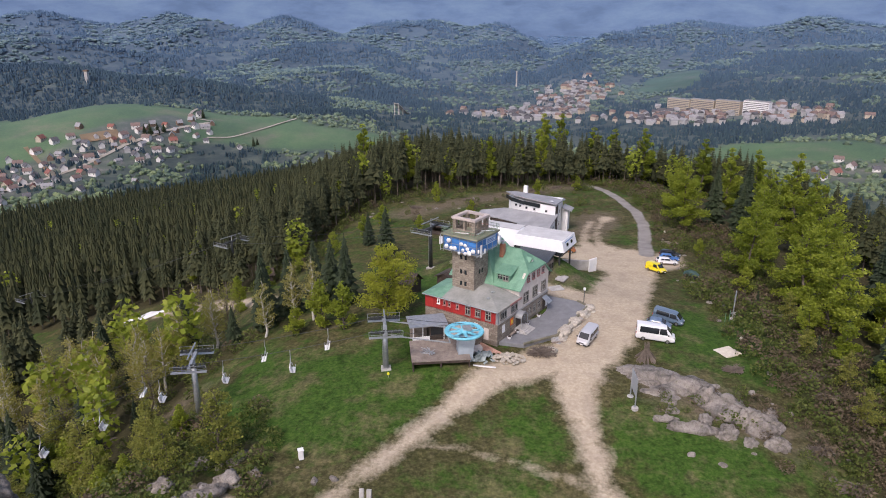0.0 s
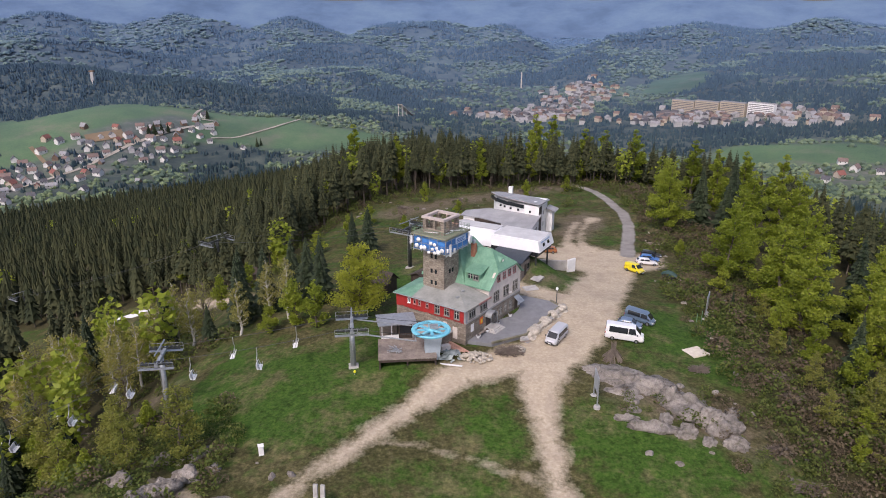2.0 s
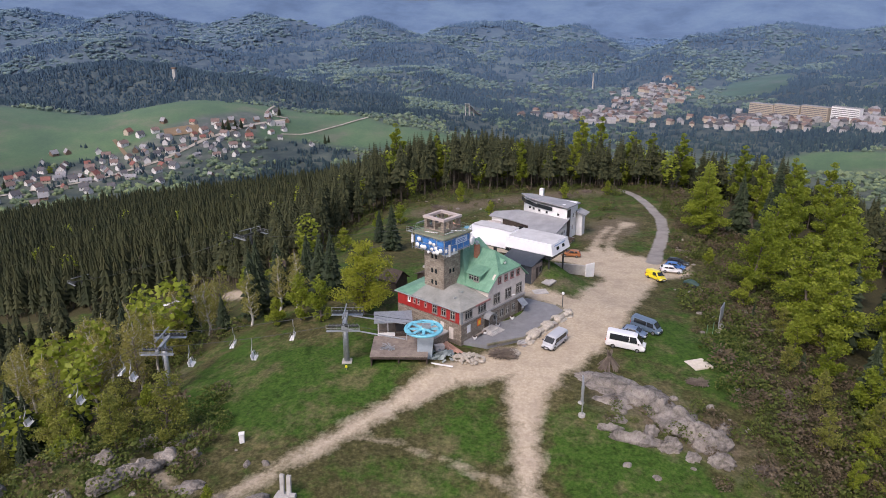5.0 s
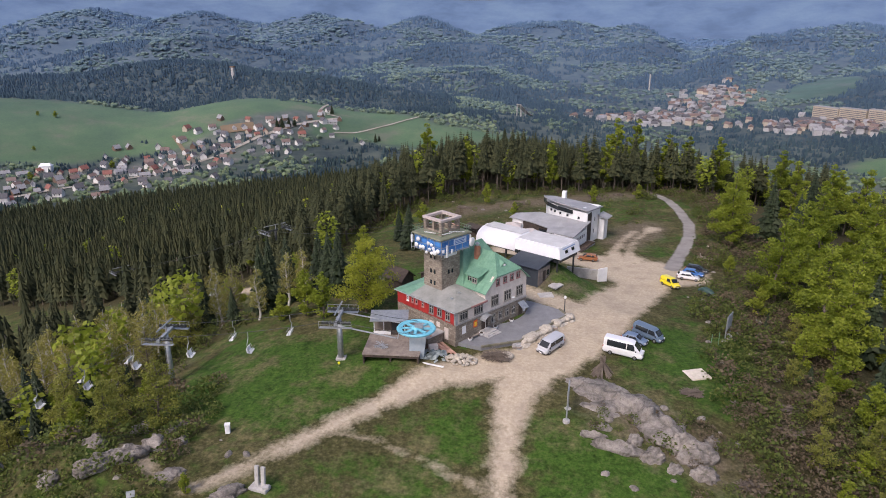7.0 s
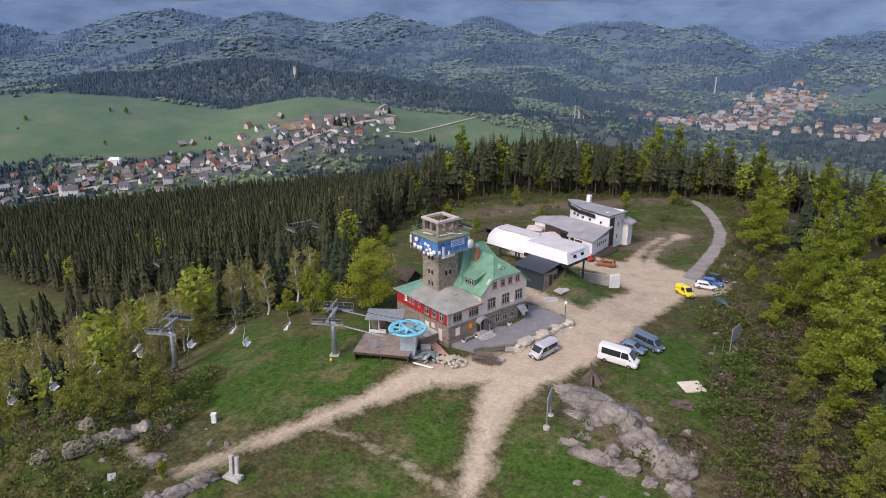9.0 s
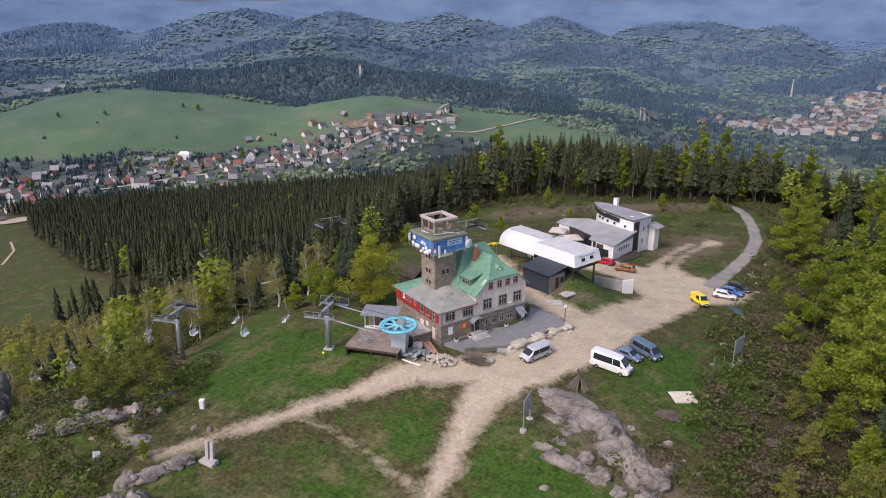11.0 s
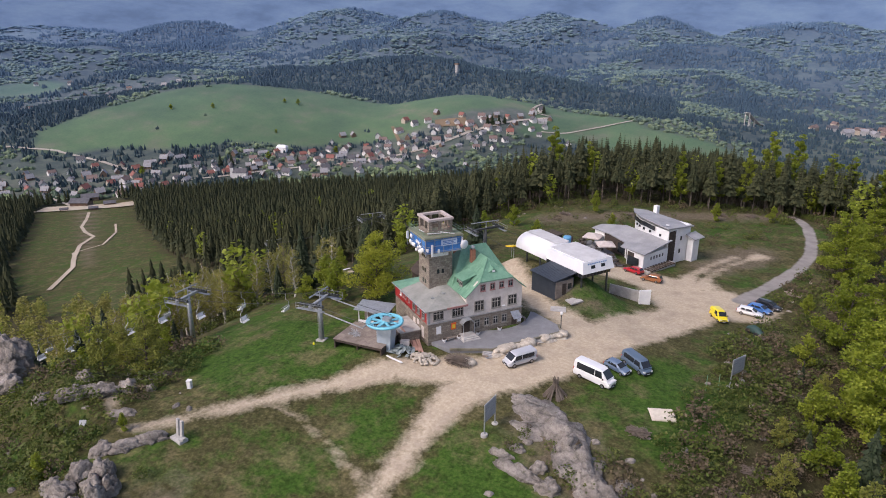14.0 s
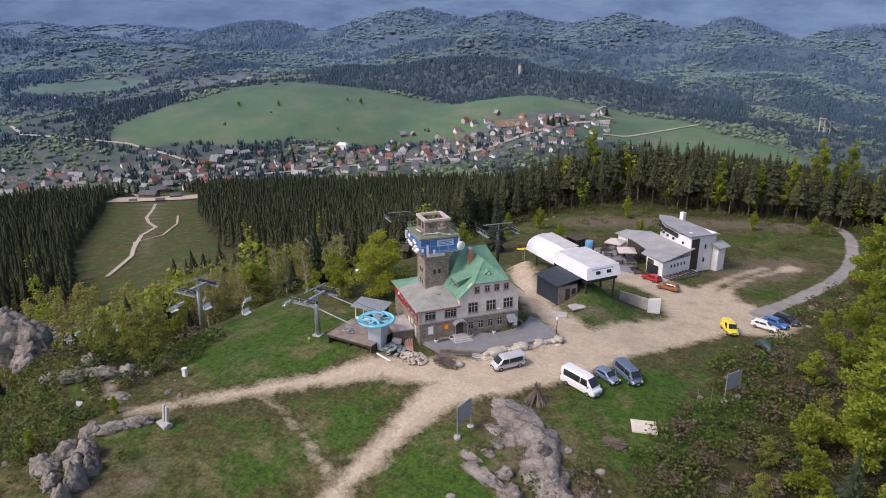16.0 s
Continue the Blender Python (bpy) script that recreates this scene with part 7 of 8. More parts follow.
car("delivery_van", (43.7, 133.2), -57, 4.4, 1.8, 1.85, "small_van", paint("yellow_paint", (0.82, 0.68, 0.02)), "bright yellow small delivery van on the gravel", "vehicles on the upper yard")
car("estate_car", (48.0, 139.9), -3, 4.5, 1.78, 1.5, "estate", P_WHITE, "white estate car parked in a row on the gravel", "vehicles on the upper yard")
car("hatchback", (49.4, 142.7), -22, 4.3, 1.76, 1.5, "hatch", paint("bright_blue_paint", (0.05, 0.16, 0.42)), "bright blue hatchback parked in a row", "vehicles on the upper yard")
car("estate_car", (50.6, 145.8), -24, 4.5, 1.78, 1.5, "estate", paint("black_paint", (0.015, 0.018, 0.025)), "black estate car at the end of the row", "vehicles on the upper yard")
car("estate_car", (23.2, 153.2), 160, 4.4, 1.76, 1.5, "estate", paint("red_paint", (0.5, 0.02, 0.03)), "red estate car parked by the restaurant", "cars by the restaurant")
car("estate_car", (27.9, 149.5), 176, 4.3, 1.8, 1.62, "estate", paint("copper_paint", (0.33, 0.13, 0.05)), "copper-brown car on the gravel by the restaurant", "cars by the restaurant")


# ---- rocks ----
def rock_mesh(seed, flat, rough, detail=4, cracks=0.12):
    bm = bmesh.new()
    bmesh.ops.create_icosphere(bm, subdivisions=detail, radius=1.0)
    off = Vector((seed * 5.1, seed * 2.3, seed))
    for v in bm.verts:
        d = v.co.copy()
        k = 1 + rough * noise.noise(d * 1.1 + off) + rough * 0.55 * noise.noise(d * 2.4 + off) + rough * 0.25 * noise.noise(d * 6 + off)
        cell = noise.voronoi(d * 1.7 + off)[0]
        k -= cracks * max(0, 1 - (cell[1] - cell[0]) * 6)
        step = noise.cell(d * 2.1 + off)
        v.co = Vector((d.x * k, d.y * k, max(-0.6, d.z) * k * flat)) * (1 + 0.09 * step)
    me = bpy.data.meshes.new("rock")
    bm.to_mesh(me)
    bm.free()
    me.polygons.foreach_set("use_smooth", np.ones(len(me.polygons), bool))
    me.materials.append(M_ROCK)
    return me


ROCKS = [rock_mesh(1, 0.55, 0.35), rock_mesh(2, 0.8, 0.3), rock_mesh(3, 0.65, 0.42), rock_mesh(4, 1.1, 0.28, 4, 0.2), rock_mesh(5, 0.7, 0.35, 2)]


def rock(k, x, y, z, sx, sy, sz, turn, label, group):
    ob = tagged(new("rock", ROCKS[k]), label, "rock", group)
    ob.matrix_basis = pose(x, y, z, 0, 0, turn) @ Matrix.Diagonal((sx, sy, sz, 1))


for k, x, y, dz_, sx, sy, sz, a in ((0, 29.2, 86.0, -0.3, 4.6, 2.7, 2.3, -28), (0, 33.6, 83.6, -0.2, 3.6, 2.5, 2.6, -50), (2, 37.0, 79.4, -0.4, 3.8, 3.0, 3.2, -60), (1, 40.4, 75.6, -0.6, 3.0, 2.2, 2.8, 20),
                                    (2, 31.4, 74.8, -0.3, 3.0, 1.1, 1.9, -12), (1, 35.2, 74.0, -0.2, 1.7, 1.2, 1.9, 20), (1, 42.6, 78.2, -0.3, 1.4, 1.1, 1.6, 70), (3, 38.8, 76.6, -0.2, 2.0, 1.6, 2.2, 15), (3, 35.0, 80.6, -0.1, 1.8, 1.4, 2.0, 70), (2, 28.4, 76.6, -0.2, 1.5, 0.7, 1.2, -5), (1, 33.2, 76.2, -0.2, 1.3, 0.9, 1.5, 40), (3, 40.8, 72.4, -0.3, 1.6, 1.2, 1.5, 0), (1, 37.6, 72.6, -0.3, 1.2, 0.9, 1.2, 30), (0, 27.0, 87.4, -0.1, 2.6, 1.5, 1.2, -10), (0, 30.6, 83.2, -0.7, 4.2, 3.2, 2.0, 10), (1, 29.4, 78.4, -0.5, 1.6, 0.9, 1.2, 0)):
    rock(k, x, y, ground_z(x, y) + dz_, sx, sy, sz, a, "grey granite outcrop with cracks and moss above the meadow", "outcrop beside the track")
for k, x, y, dz_, sx, sy, sz, a in ((3, -10.4, 51.0, 0.1, 1.5, 1.3, 1.9, 10), (3, -12.2, 49.4, 0.2, 1.7, 1.4, 1.9, 80), (1, -9.2, 48.8, 0.2, 1.4, 1.2, 2.3, 40), (1, -14.2, 50.6, -0.2, 1.6, 1.2, 1.6, 0), (3, -12.0, 46.8, 0.0, 1.9, 1.6, 1.8, 20),
                                    (0, -12.8, 55.6, 0.1, 2.3, 1.2, 1.7, 50), (0, -11.2, 58.4, 0.1, 2.0, 1.1, 1.6, 40), (3, -7.0, 47.6, 0.2, 1.2, 1.3, 2.6, 30), (1, -6.2, 45.4, 0.1, 1.3, 1.1, 2.4, 0), (1, -14.6, 47.2, 0.0, 1.4, 1.2, 1.5, 20), (1, -14.6, 53.8, 0.1, 1.5, 1.2, 1.7, 60), (1, -9.4, 46.0, -0.3, 1.6, 1.3, 2.0, 0), (3, -7.8, 50.0, -0.4, 1.0, 1.2, 2.2, 0)):
    rock(k, x, y, ground_z(x, y) + dz_, sx, sy, sz, a, "rounded grey granite boulder in a heap on the knoll", "boulders on the knoll")
for k, x, y, dz_, sx, sy, sz, a in ((2, -25.6, 61.8, 0.2, 2.2, 1.3, 2.0, 30), (2, -28.0, 59.6, 0.1, 2.4, 1.4, 2.0, 50), (1, -24.0, 64.6, 0.1, 1.8, 1.2, 1.8, 0), (1, -30.6, 62.6, 0.0, 1.6, 1.1, 1.5, 10), (0, -19.4, 60.4, 0.0, 1.8, 1.1, 0.9, 20), (1, -28.8, 69.4, -0.1, 1.9, 1.1, 1.8, 0),
                                    (2, -24.6, 70.4, -0.1, 1.6, 0.9, 1.4, 60), (1, -32.6, 57.2, -0.2, 1.6, 1.3, 1.3, 0), (1, -21.6, 66.4, 0.0, 1.0, 0.8, 1.0, 0)):
    rock(k, x, y, ground_z(x, y) + dz_, sx, sy, sz, a, "jagged granite rocks among shrubs on the knoll", "rocks on the knoll")
for k, x, y, z, sx, sy, sz, a in ((3, -51.5, 63.5, -5.0, 3.4, 2.8, 4.0, 10), (3, -54.0, 61.0, -5.0, 3.4, 3.0, 4.4, 60), (1, -49.0, 61.8, -5.6, 2.4, 2.0, 3.0, 30), (1, -45.6, 59.2, -5.0, 2.2, 1.7, 1.8, 0), (3, -57.5, 63.0, -6.0, 3.4, 3.0, 5.2, 0), (1, -42.0, 58.6, -3.8, 1.5, 1.2, 1.3, 20)):
    rock(k, x, y, z, sx, sy, sz, a, "tall weathered granite crag rising out of the trees", "crag")
g4 = np.random.RandomState(9)
small = []
for i in range(60):
    x, y = ((g4.uniform(-34, -10), g4.uniform(44, 72)), (g4.uniform(26, 50), g4.uniform(66, 90)), (g4.uniform(46, 60), g4.uniform(96, 150)), (g4.uniform(-30, 20), g4.uniform(185, 212)))[i % 4]
    s = g4.uniform(0.25, 0.7)
    small.append((x, y, s))
for x, y, s in small:
    rock(4, x, y, ground_z(x, y) - 0.05, s, s * g4.uniform(0.6, 1), s * 0.8, g4.uniform(0, 360), "small loose granite stone in the grass", "loose stones")

# ---- small things on the summit ----
def board(x0, y0, x1, y1, label):
    z0 = min(ground_z(x0, y0), ground_z(x1, y1))
    d = Vector((x1 - x0, y1 - y0, 0))
    bd = thing("map_board", (x0, y0, z0), label, "sign", "framed boards", math.degrees(math.atan2(d.y, d.x)))
    L_ = d.length
    for x in (0, L_):
        post_ = part("post", Shape().rod((x, 0, -0.5), (x, 0, 4.4), 0.09, None, 8), M_STEEL, bd)
        part("foot", Shape().lathe([(0.45, -0.4), (0.45, 0.3), (0.38, 0.38)], (x, 0, 0), 12), M_CONCRETE, post_)
    panel = part("panel", Shape().box(0.1, -0.04, 2.0, L_ - 0.1, 0.04, 4.3), plain("grey_blue_panel", (0.4, 0.43, 0.46), 0.5), bd, "grey-blue slatted panel")
    for i in range(6):
        part("slat", Shape().box(0.1, -0.07, 2.05 + i * 0.38, L_ - 0.1, -0.042, 2.25 + i * 0.38), M_STEEL, bd)
    for zz in (1.9, 4.3):
        part("frame_bar", Shape().box(0, -0.06, zz, L_, 0.06, zz + 0.1), M_STEEL, bd)


board(25.0, 78.7, 25.1, 81.5, "framed panorama board on steel posts beside the outcrop")
board(49.3, 108.0, 50.5, 110.5, "framed panorama board on steel posts at the grass edge")
pad = thing("sand_pit", (43.0, 94.1, ground_z(43, 94.1)), "pale rectangular sand patch set in the grass", "sand patch", rz=28)
part("sand", Shape().slab([(-1.6, -1.3, 0.13), (1.5, -1.4, 0.05), (1.7, 1.3, 0.05), (-1.5, 1.4, 0.15)], 0.5), surface("pale_sand", (0.52, 0.46, 0.37), (0.68, 0.62, 0.52), 1.5, 0.95), pad)
box_ = thing("snow_gun_hydrant", (-16.7, 69.2, ground_z(-16.7, 69.2)), "white plastic hydrant box standing in the meadow", "hydrant box", rz=20)
part("case", Shape().box(-0.3, -0.3, 0, 0.3, 0.3, 1.2), M_WHITE, box_, bevel=0.05)
part("lid", Shape().box(-0.34, -0.34, 1.2, 0.34, 0.34, 1.3), M_WHITE, box_)
box2 = copy_thing(box_, pose(-1.5, 38, ground_z(-1.5, 38), 0, 0, 0))
mon = thing("stone_bench", (-8.2, 60.2, ground_z(-8.2, 60.2)), "pale stone seat with two tall slabs on the meadow", "monument", rz=-8)
part("plinth", Shape().box(-1.1, -0.7, -0.3, 1.1, 0.5, 0.3), M_CONCRETE, mon, bevel=0.04)
for x in (-0.55, 0.25):
    part("slab", Shape().cbox((x + 0.15, 0.2, 1.4), (0.5, 0.3, 2.5), 0, -6), M_CONCRETE, mon, bevel=0.03)
part("ledge", Shape().cbox((0.9, -0.2, 0.5), (0.7, 0.6, 0.25), 15), M_CONCRETE, mon)
info = thing("info_panel", (-21.4, 56.0, ground_z(-21.4, 56.0)), "small grey information stand among the shrubs", "sign", rz=30)
part("panel", Shape().cbox((0, 0, 1.0), (0.9, 0.1, 0.8), 0, -25), M_STEEL, info)
part("post", Shape().rod((-0.35, 0, -0.2), (-0.35, 0, 1.0), 0.05).rod((0.35, 0, -0.2), (0.35, 0, 1.0), 0.05), M_WOOD, info)


def stick_pile(name, x, y, radius, high, count, mat_, label, seed, tipi=False):
    g = np.random.RandomState(seed)
    ob = thing(name, (x, y, ground_z(x, y)), label, "wood pile")
    sh = Shape()
    for i in range(count):
        a = g.uniform(0, 6.28)
        r_ = radius * g.uniform(0.5, 1)
        if tipi:
            sh.rod((math.cos(a) * r_, math.sin(a) * r_, 0), (math.cos(a + 3) * 0.4, math.sin(a + 3) * 0.4, high * g.uniform(0.7, 1.1)), 0.06, 0.03, 5)
        else:
            b = a + g.uniform(2, 4)
            sh.rod((math.cos(a) * r_, math.sin(a) * r_ * 0.6, g.uniform(0, high * 0.5)), (math.cos(b) * r_, math.sin(b) * r_ * 0.6, g.uniform(0, high)), 0.06, 0.02, 4)
    tagged(part("brush", sh, mat_, ob), kind="stuff")
    return ob


stick_pile("bonfire_stack", 29.6, 90.6, 1.7, 2.6, 90, M_TWIG, "bonfire stack of brown poles leaning together", 1, True)
stick_pile("brushwood", 14.5, 91.2, 2.4, 1.5, 150, M_TWIG, "heap of dry brushwood below the terrace", 2)
stick_pile("brushwood", 41.5, 88.2, 1.8, 1.1, 90, M_TWIG, "heap of cut branches in the grass", 3)
for i, (x, y) in enumerate(((58, 112), (64, 101), (72, 186), (68, 176), (46, 72), (-8, 196), (8, 206), (30, 222), (60, 128), (38, 226), (48, 232), (53, 84), (55, 90), (76, 214), (47, 66), (-52, 92))):
    stick_pile("brushwood", x, y, 2.2, 1.0, 60, M_TWIG, "heap of grey-brown felling waste at the wood's edge", 10 + i)
logs = thing("log_pile", (54.8, 157.6, ground_z(54.8, 157.6)), "pale stacked logs beside the asphalt road", "log pile", rz=-12)
for i in range(5):
    part("log", Shape().rod((-2.4, -0.6 + 0.4 * (i % 4), 0.22 + 0.36 * (i // 4)), (2.4 - 0.3 * i, -0.5 + 0.4 * (i % 4), 0.22 + 0.36 * (i // 4)), 0.2, 0.17, 8), M_WOOD, logs)
post_w = thing("marker_stone", (53.6, 161.0, ground_z(53.6, 161)), "white painted marker stone at the roadside", "marker", "roadside markers")
part("stone", boulder_mesh("stone", 9, 1.1, 0.15, 2), M_RUBBLE, post_w)
post_w.scale = (0.3, 0.3, 0.42)
for x, y in ((54.2, 153.4), (56.6, 169.0), (47.5, 99.8), (52.0, 112.0), (52.6, 104.8)):
    copy_thing(post_w, pose(x, y, ground_z(x, y), 0, 0, x * 9))
mower = thing("old_machine", (50.0, 130.2, ground_z(50.0, 130.2)), "dark green old farm machine standing in the grass", "machine", rz=-40)
part("hull", loft([(-1.6, 0.5, 0.4, 0.5, 1.0), (-0.6, 0.7, 0.6, 0.4, 1.5), (0.6, 0.7, 0.5, 0.4, 1.4), (1.5, 0.4, 0.3, 0.5, 0.9)]), plain("dark_green_paint", (0.03, 0.07, 0.06), 0.6), mower)
for x in (-0.9, 0.9):
    for s in (-0.75, 0.75):
        part("wheel", Shape().rod((x, s - 0.12, 0.45), (x, s + 0.12, 0.45), 0.45, None, 12), M_TYRE, mower)
part("seat_board", Shape().cbox((2.0, -0.4, 0.5), (1.2, 0.8, 0.1), 20, 0, 25), M_WOOD, mower)
for x, y in ((46.6, 104.6), (48.0, 106.2)):
    gp = thing("goal_post", (x, y, ground_z(x, y)), "thin green steel pole standing in the lawn", "pole", "poles in the lawn")
    part("pole", Shape().rod((0, 0, -0.3), (0, 0, 2.4), 0.05, None, 6), plain("green_pole", (0.12, 0.24, 0.14), 0.6), gp)

# building rubbish below the lodge
tarp = thing("tarp_heap", (5.6, 89.8, ground_z(5.6, 89.8)), "heap of grey-green sheets and scrap on the grass", "scrap heap")
g5 = np.random.RandomState(12)
M_SCRAP = surface("scrap_sheets", (0.12, 0.16, 0.16), (0.42, 0.47, 0.46), 1.2, 0.6, 0.1)
for i in range(46):
    a, r_ = g5.uniform(0, 6.28), g5.uniform(0, 2.0)
    part("sheet", Shape().cbox((r_ * math.cos(a), r_ * math.sin(a) * 0.8, 0.15 + 0.8 * (1 - r_ / 2.3) * g5.uniform(0.3, 1)), (g5.uniform(0.4, 1.3), g5.uniform(0.3, 0.8), 0.06), g5.uniform(0, 180), g5.uniform(-40, 40), g5.uniform(-40, 40)), M_SCRAP, tarp)
rub = thing("rubble_heap", (9.6, 89.8, ground_z(9.6, 89.8)), "heap of pale broken stone and plaster rubble", "rubble")
for i in range(90):
    a, r_ = g5.uniform(0, 6.28), 2.3 * math.sqrt(g5.uniform(0, 1))
    ob = part("stone", BOULDER[i % 4], M_RUBBLE, rub)
    s = g5.uniform(0.12, 0.34)
    ob.matrix_basis = pose(r_ * math.cos(a), r_ * math.sin(a) * 0.75, 0.1 + 0.7 * max(0, 1 - r_ / 2.3), 0, 0, i * 40) @ Matrix.Diagonal((s, s, s, 1))
bigs = thing("white_boulder", (15.8, 91.9, ground_z(15.8, 91.9) + 0.3), "large pale boulder on the brushwood bank", "boulder")
part("stone", BOULDER[1], M_RUBBLE, bigs)
bigs.scale = (1.1, 0.8, 0.8)
tim = thing("timber_stack", (6.0, 92.6, ground_z(6.0, 92.6)), "long reddish new timbers lying by the wall", "timber", rz=130)
for i in range(5):
    part("beam", Shape().cbox((0.2 * i, -0.9 + i * 0.32, 0.2 + 0.12 * (i % 2)), (5.6, 0.22, 0.2), 2 * i), M_PINK, tim)
plank_w = thing("white_plank", (5.6, 87.4, ground_z(5.6, 87.4)), "long pale plank lying in the grass", "plank", rz=-12)
part("board", Shape().cbox((0, 0, 0.12), (3.8, 0.3, 0.1)), M_WHITE, plank_w)
crate = thing("crate", (5.0, 91.6, 0.2), "pale wooden crate on the deck's edge", "crate", rz=25)
part("crate_box", Shape().cbox((0, 0, 0.35), (1.4, 0.9, 0.7)), M_RENDER, crate, bevel=0.03)
lowwall = thing("stone_yard_wall", from_lodge(-2.2, 5.0, 0.0), "low granite yard wall with a planked lid", "wall", rz=LODGE_TURN)
part("wall", Shape().box(-1.2, -2.6, -1.2, 2.0, 2.6, 1.7), M_STONE, lowwall)
part("lid", Shape().box(-1.4, -2.8, 1.7, 2.1, 2.8, 1.82), M_CONCRETE, lowwall)
part("beam", Shape().cbox((-0.6, 0, 1.92), (0.2, 5.4, 0.2)), M_PINK, lowwall)
scr = thing("scrap_metal", (-2.2, 88.6, 1.28), "tangle of grey scrap metal on the deck", "scrap heap")
for i in range(14):
    a = g5.uniform(0, 6.28)
    part("bar", Shape().rod((math.cos(a) * 1.1, math.sin(a) * 0.7, g5.uniform(0, 0.2)), (math.cos(a + 2.6) * 1.1, math.sin(a + 2.6) * 0.7, g5.uniform(0.1, 0.8)), 0.05, None, 5), M_STEEL, scr)
ym = thing("yellow_marker", (-7.6, 85.4, ground_z(-7.6, 85.4)), "yellow marker cap on a short peg", "marker")
part("cap", Shape().lathe([(0.16, 0.4), (0.18, 0.6), (0.08, 0.75)], (0, 0, 0), 8), plain("yellow_cap", (0.8, 0.75, 0.02), 0.5), ym)
part("peg", Shape().rod((0, 0, -0.2), (0, 0, 0.42), 0.04), M_STEEL, ym)

# snow left on the piste
sv, sf = [], []
N1, N2 = 26, 7
for i in range(N1):
    for j in range(N2):
        t, s = i / (N1 - 1), j / (N2 - 1) - 0.5
        x = -96 + 24 * t - s * 1.0
        y = 185 - 6.0 * t + s * (4.6 * math.sin(math.pi * t) ** 0.6 + 0.2) * (1 + 0.4 * math.sin(t * 17))
        sv.append((x, y, ground_z(x, y) + 0.35 * (1 - (2 * s) ** 2) * math.sin(math.pi * t) - 0.05))
sf = [(i * N2 + j, (i + 1) * N2 + j, (i + 1) * N2 + j + 1, i * N2 + j + 1) for i in range(N1 - 1) for j in range(N2 - 1)]
snow = tagged(new("snow", mesh_from("snow", sv, sf, True)), "last strip of dirty white snow on the piste", "snow", kind="stuff")
snow.data.materials.append(surface("old_snow", (0.6, 0.6, 0.6), (0.82, 0.82, 0.83), 0.5, 0.8))


# ---- villages in the valley ----
HOUSE_WALLS = [surface("house_wall_white", (0.5, 0.49, 0.47), (0.7, 0.69, 0.67), 0.3, 0.9), surface("house_wall_cream", (0.36, 0.31, 0.25), (0.47, 0.41, 0.33), 0.3, 0.9),
               surface("house_wall_brown", (0.12, 0.08, 0.06), (0.2, 0.14, 0.1), 0.3, 0.9), surface("house_wall_grey", (0.3, 0.3, 0.3), (0.42, 0.42, 0.42), 0.3, 0.9)]
HOUSE_ROOFS = [surface("roof_slate", (0.06, 0.06, 0.07), (0.11, 0.11, 0.12), 0.3, 0.8), surface("roof_red", (0.17, 0.065, 0.05), (0.26, 0.105, 0.085), 0.3, 0.8),
               surface("roof_grey", (0.2, 0.2, 0.21), (0.3, 0.3, 0.31), 0.3, 0.8), surface("roof_brown", (0.13, 0.09, 0.08), (0.2, 0.145, 0.13), 0.3, 0.8)]


def house_kind(w, d, h, rise, wall_mat, roof_mat, label):
    hs = thing("house", (0, 0, 0), label, "house", "valley houses")
    sh = Shape().box(-w / 2, -d / 2, -4, w / 2, d / 2, h)
    sh.add([(-w / 2, -d / 2, h), (-w / 2, d / 2, h), (-w / 2, 0, h + rise), (w / 2, -d / 2, h), (w / 2, d / 2, h), (w / 2, 0, h + rise)], [(0, 2, 1), (3, 4, 5)])
    part("wall", sh, wall_mat, hs)
    rf = Shape()
    rf.slab([(-w / 2 - 0.6, -d / 2 - 0.6, h - 0.5), (w / 2 + 0.6, -d / 2 - 0.6, h - 0.5), (w / 2 + 0.6, 0, h + rise + 0.2), (-w / 2 - 0.6, 0, h + rise + 0.2)], 0.25)
    rf.slab([(-w / 2 - 0.6, 0, h + rise + 0.2), (w / 2 + 0.6, 0, h + rise + 0.2), (w / 2 + 0.6, d / 2 + 0.6, h - 0.5), (-w / 2 - 0.6, d / 2 + 0.6, h - 0.5)], 0.25)
    part("roof", rf, roof_mat, hs)
    ch = part("chimney", Shape().box(1, -0.5, h, 1.9, 0.4, h + rise + 1.3), HOUSE_WALLS[2], hs)
    for s in (-1, 1):
        for k in (-1, 1):
            part("window", Shape().box(k * w * 0.25 - 0.7, s * d / 2 - 0.06, h * 0.45, k * w * 0.25 + 0.7, s * d / 2 + 0.06, h * 0.45 + 1.5), M_GLASS, hs)
    return hs


kinds = [house_kind(11, 9, 5, 4.5, HOUSE_WALLS[0], HOUSE_ROOFS[0], "white house with a dark slate roof in the valley"), house_kind(12, 9, 4.5, 4.5, HOUSE_WALLS[1], HOUSE_ROOFS[1], "cream house with a red tiled roof in the valley"),
         house_kind(10, 8, 4, 5, HOUSE_WALLS[2], HOUSE_ROOFS[2], "brown timber house with a grey roof in the valley"), house_kind(13, 9, 5, 4, HOUSE_WALLS[0], HOUSE_ROOFS[3], "white house with a brown roof in the valley"),
         house_kind(15, 8, 4, 3, HOUSE_WALLS[3], HOUSE_ROOFS[2], "long grey house with a pale roof in the valley")]
g6 = np.random.RandomState(17)
used = set()


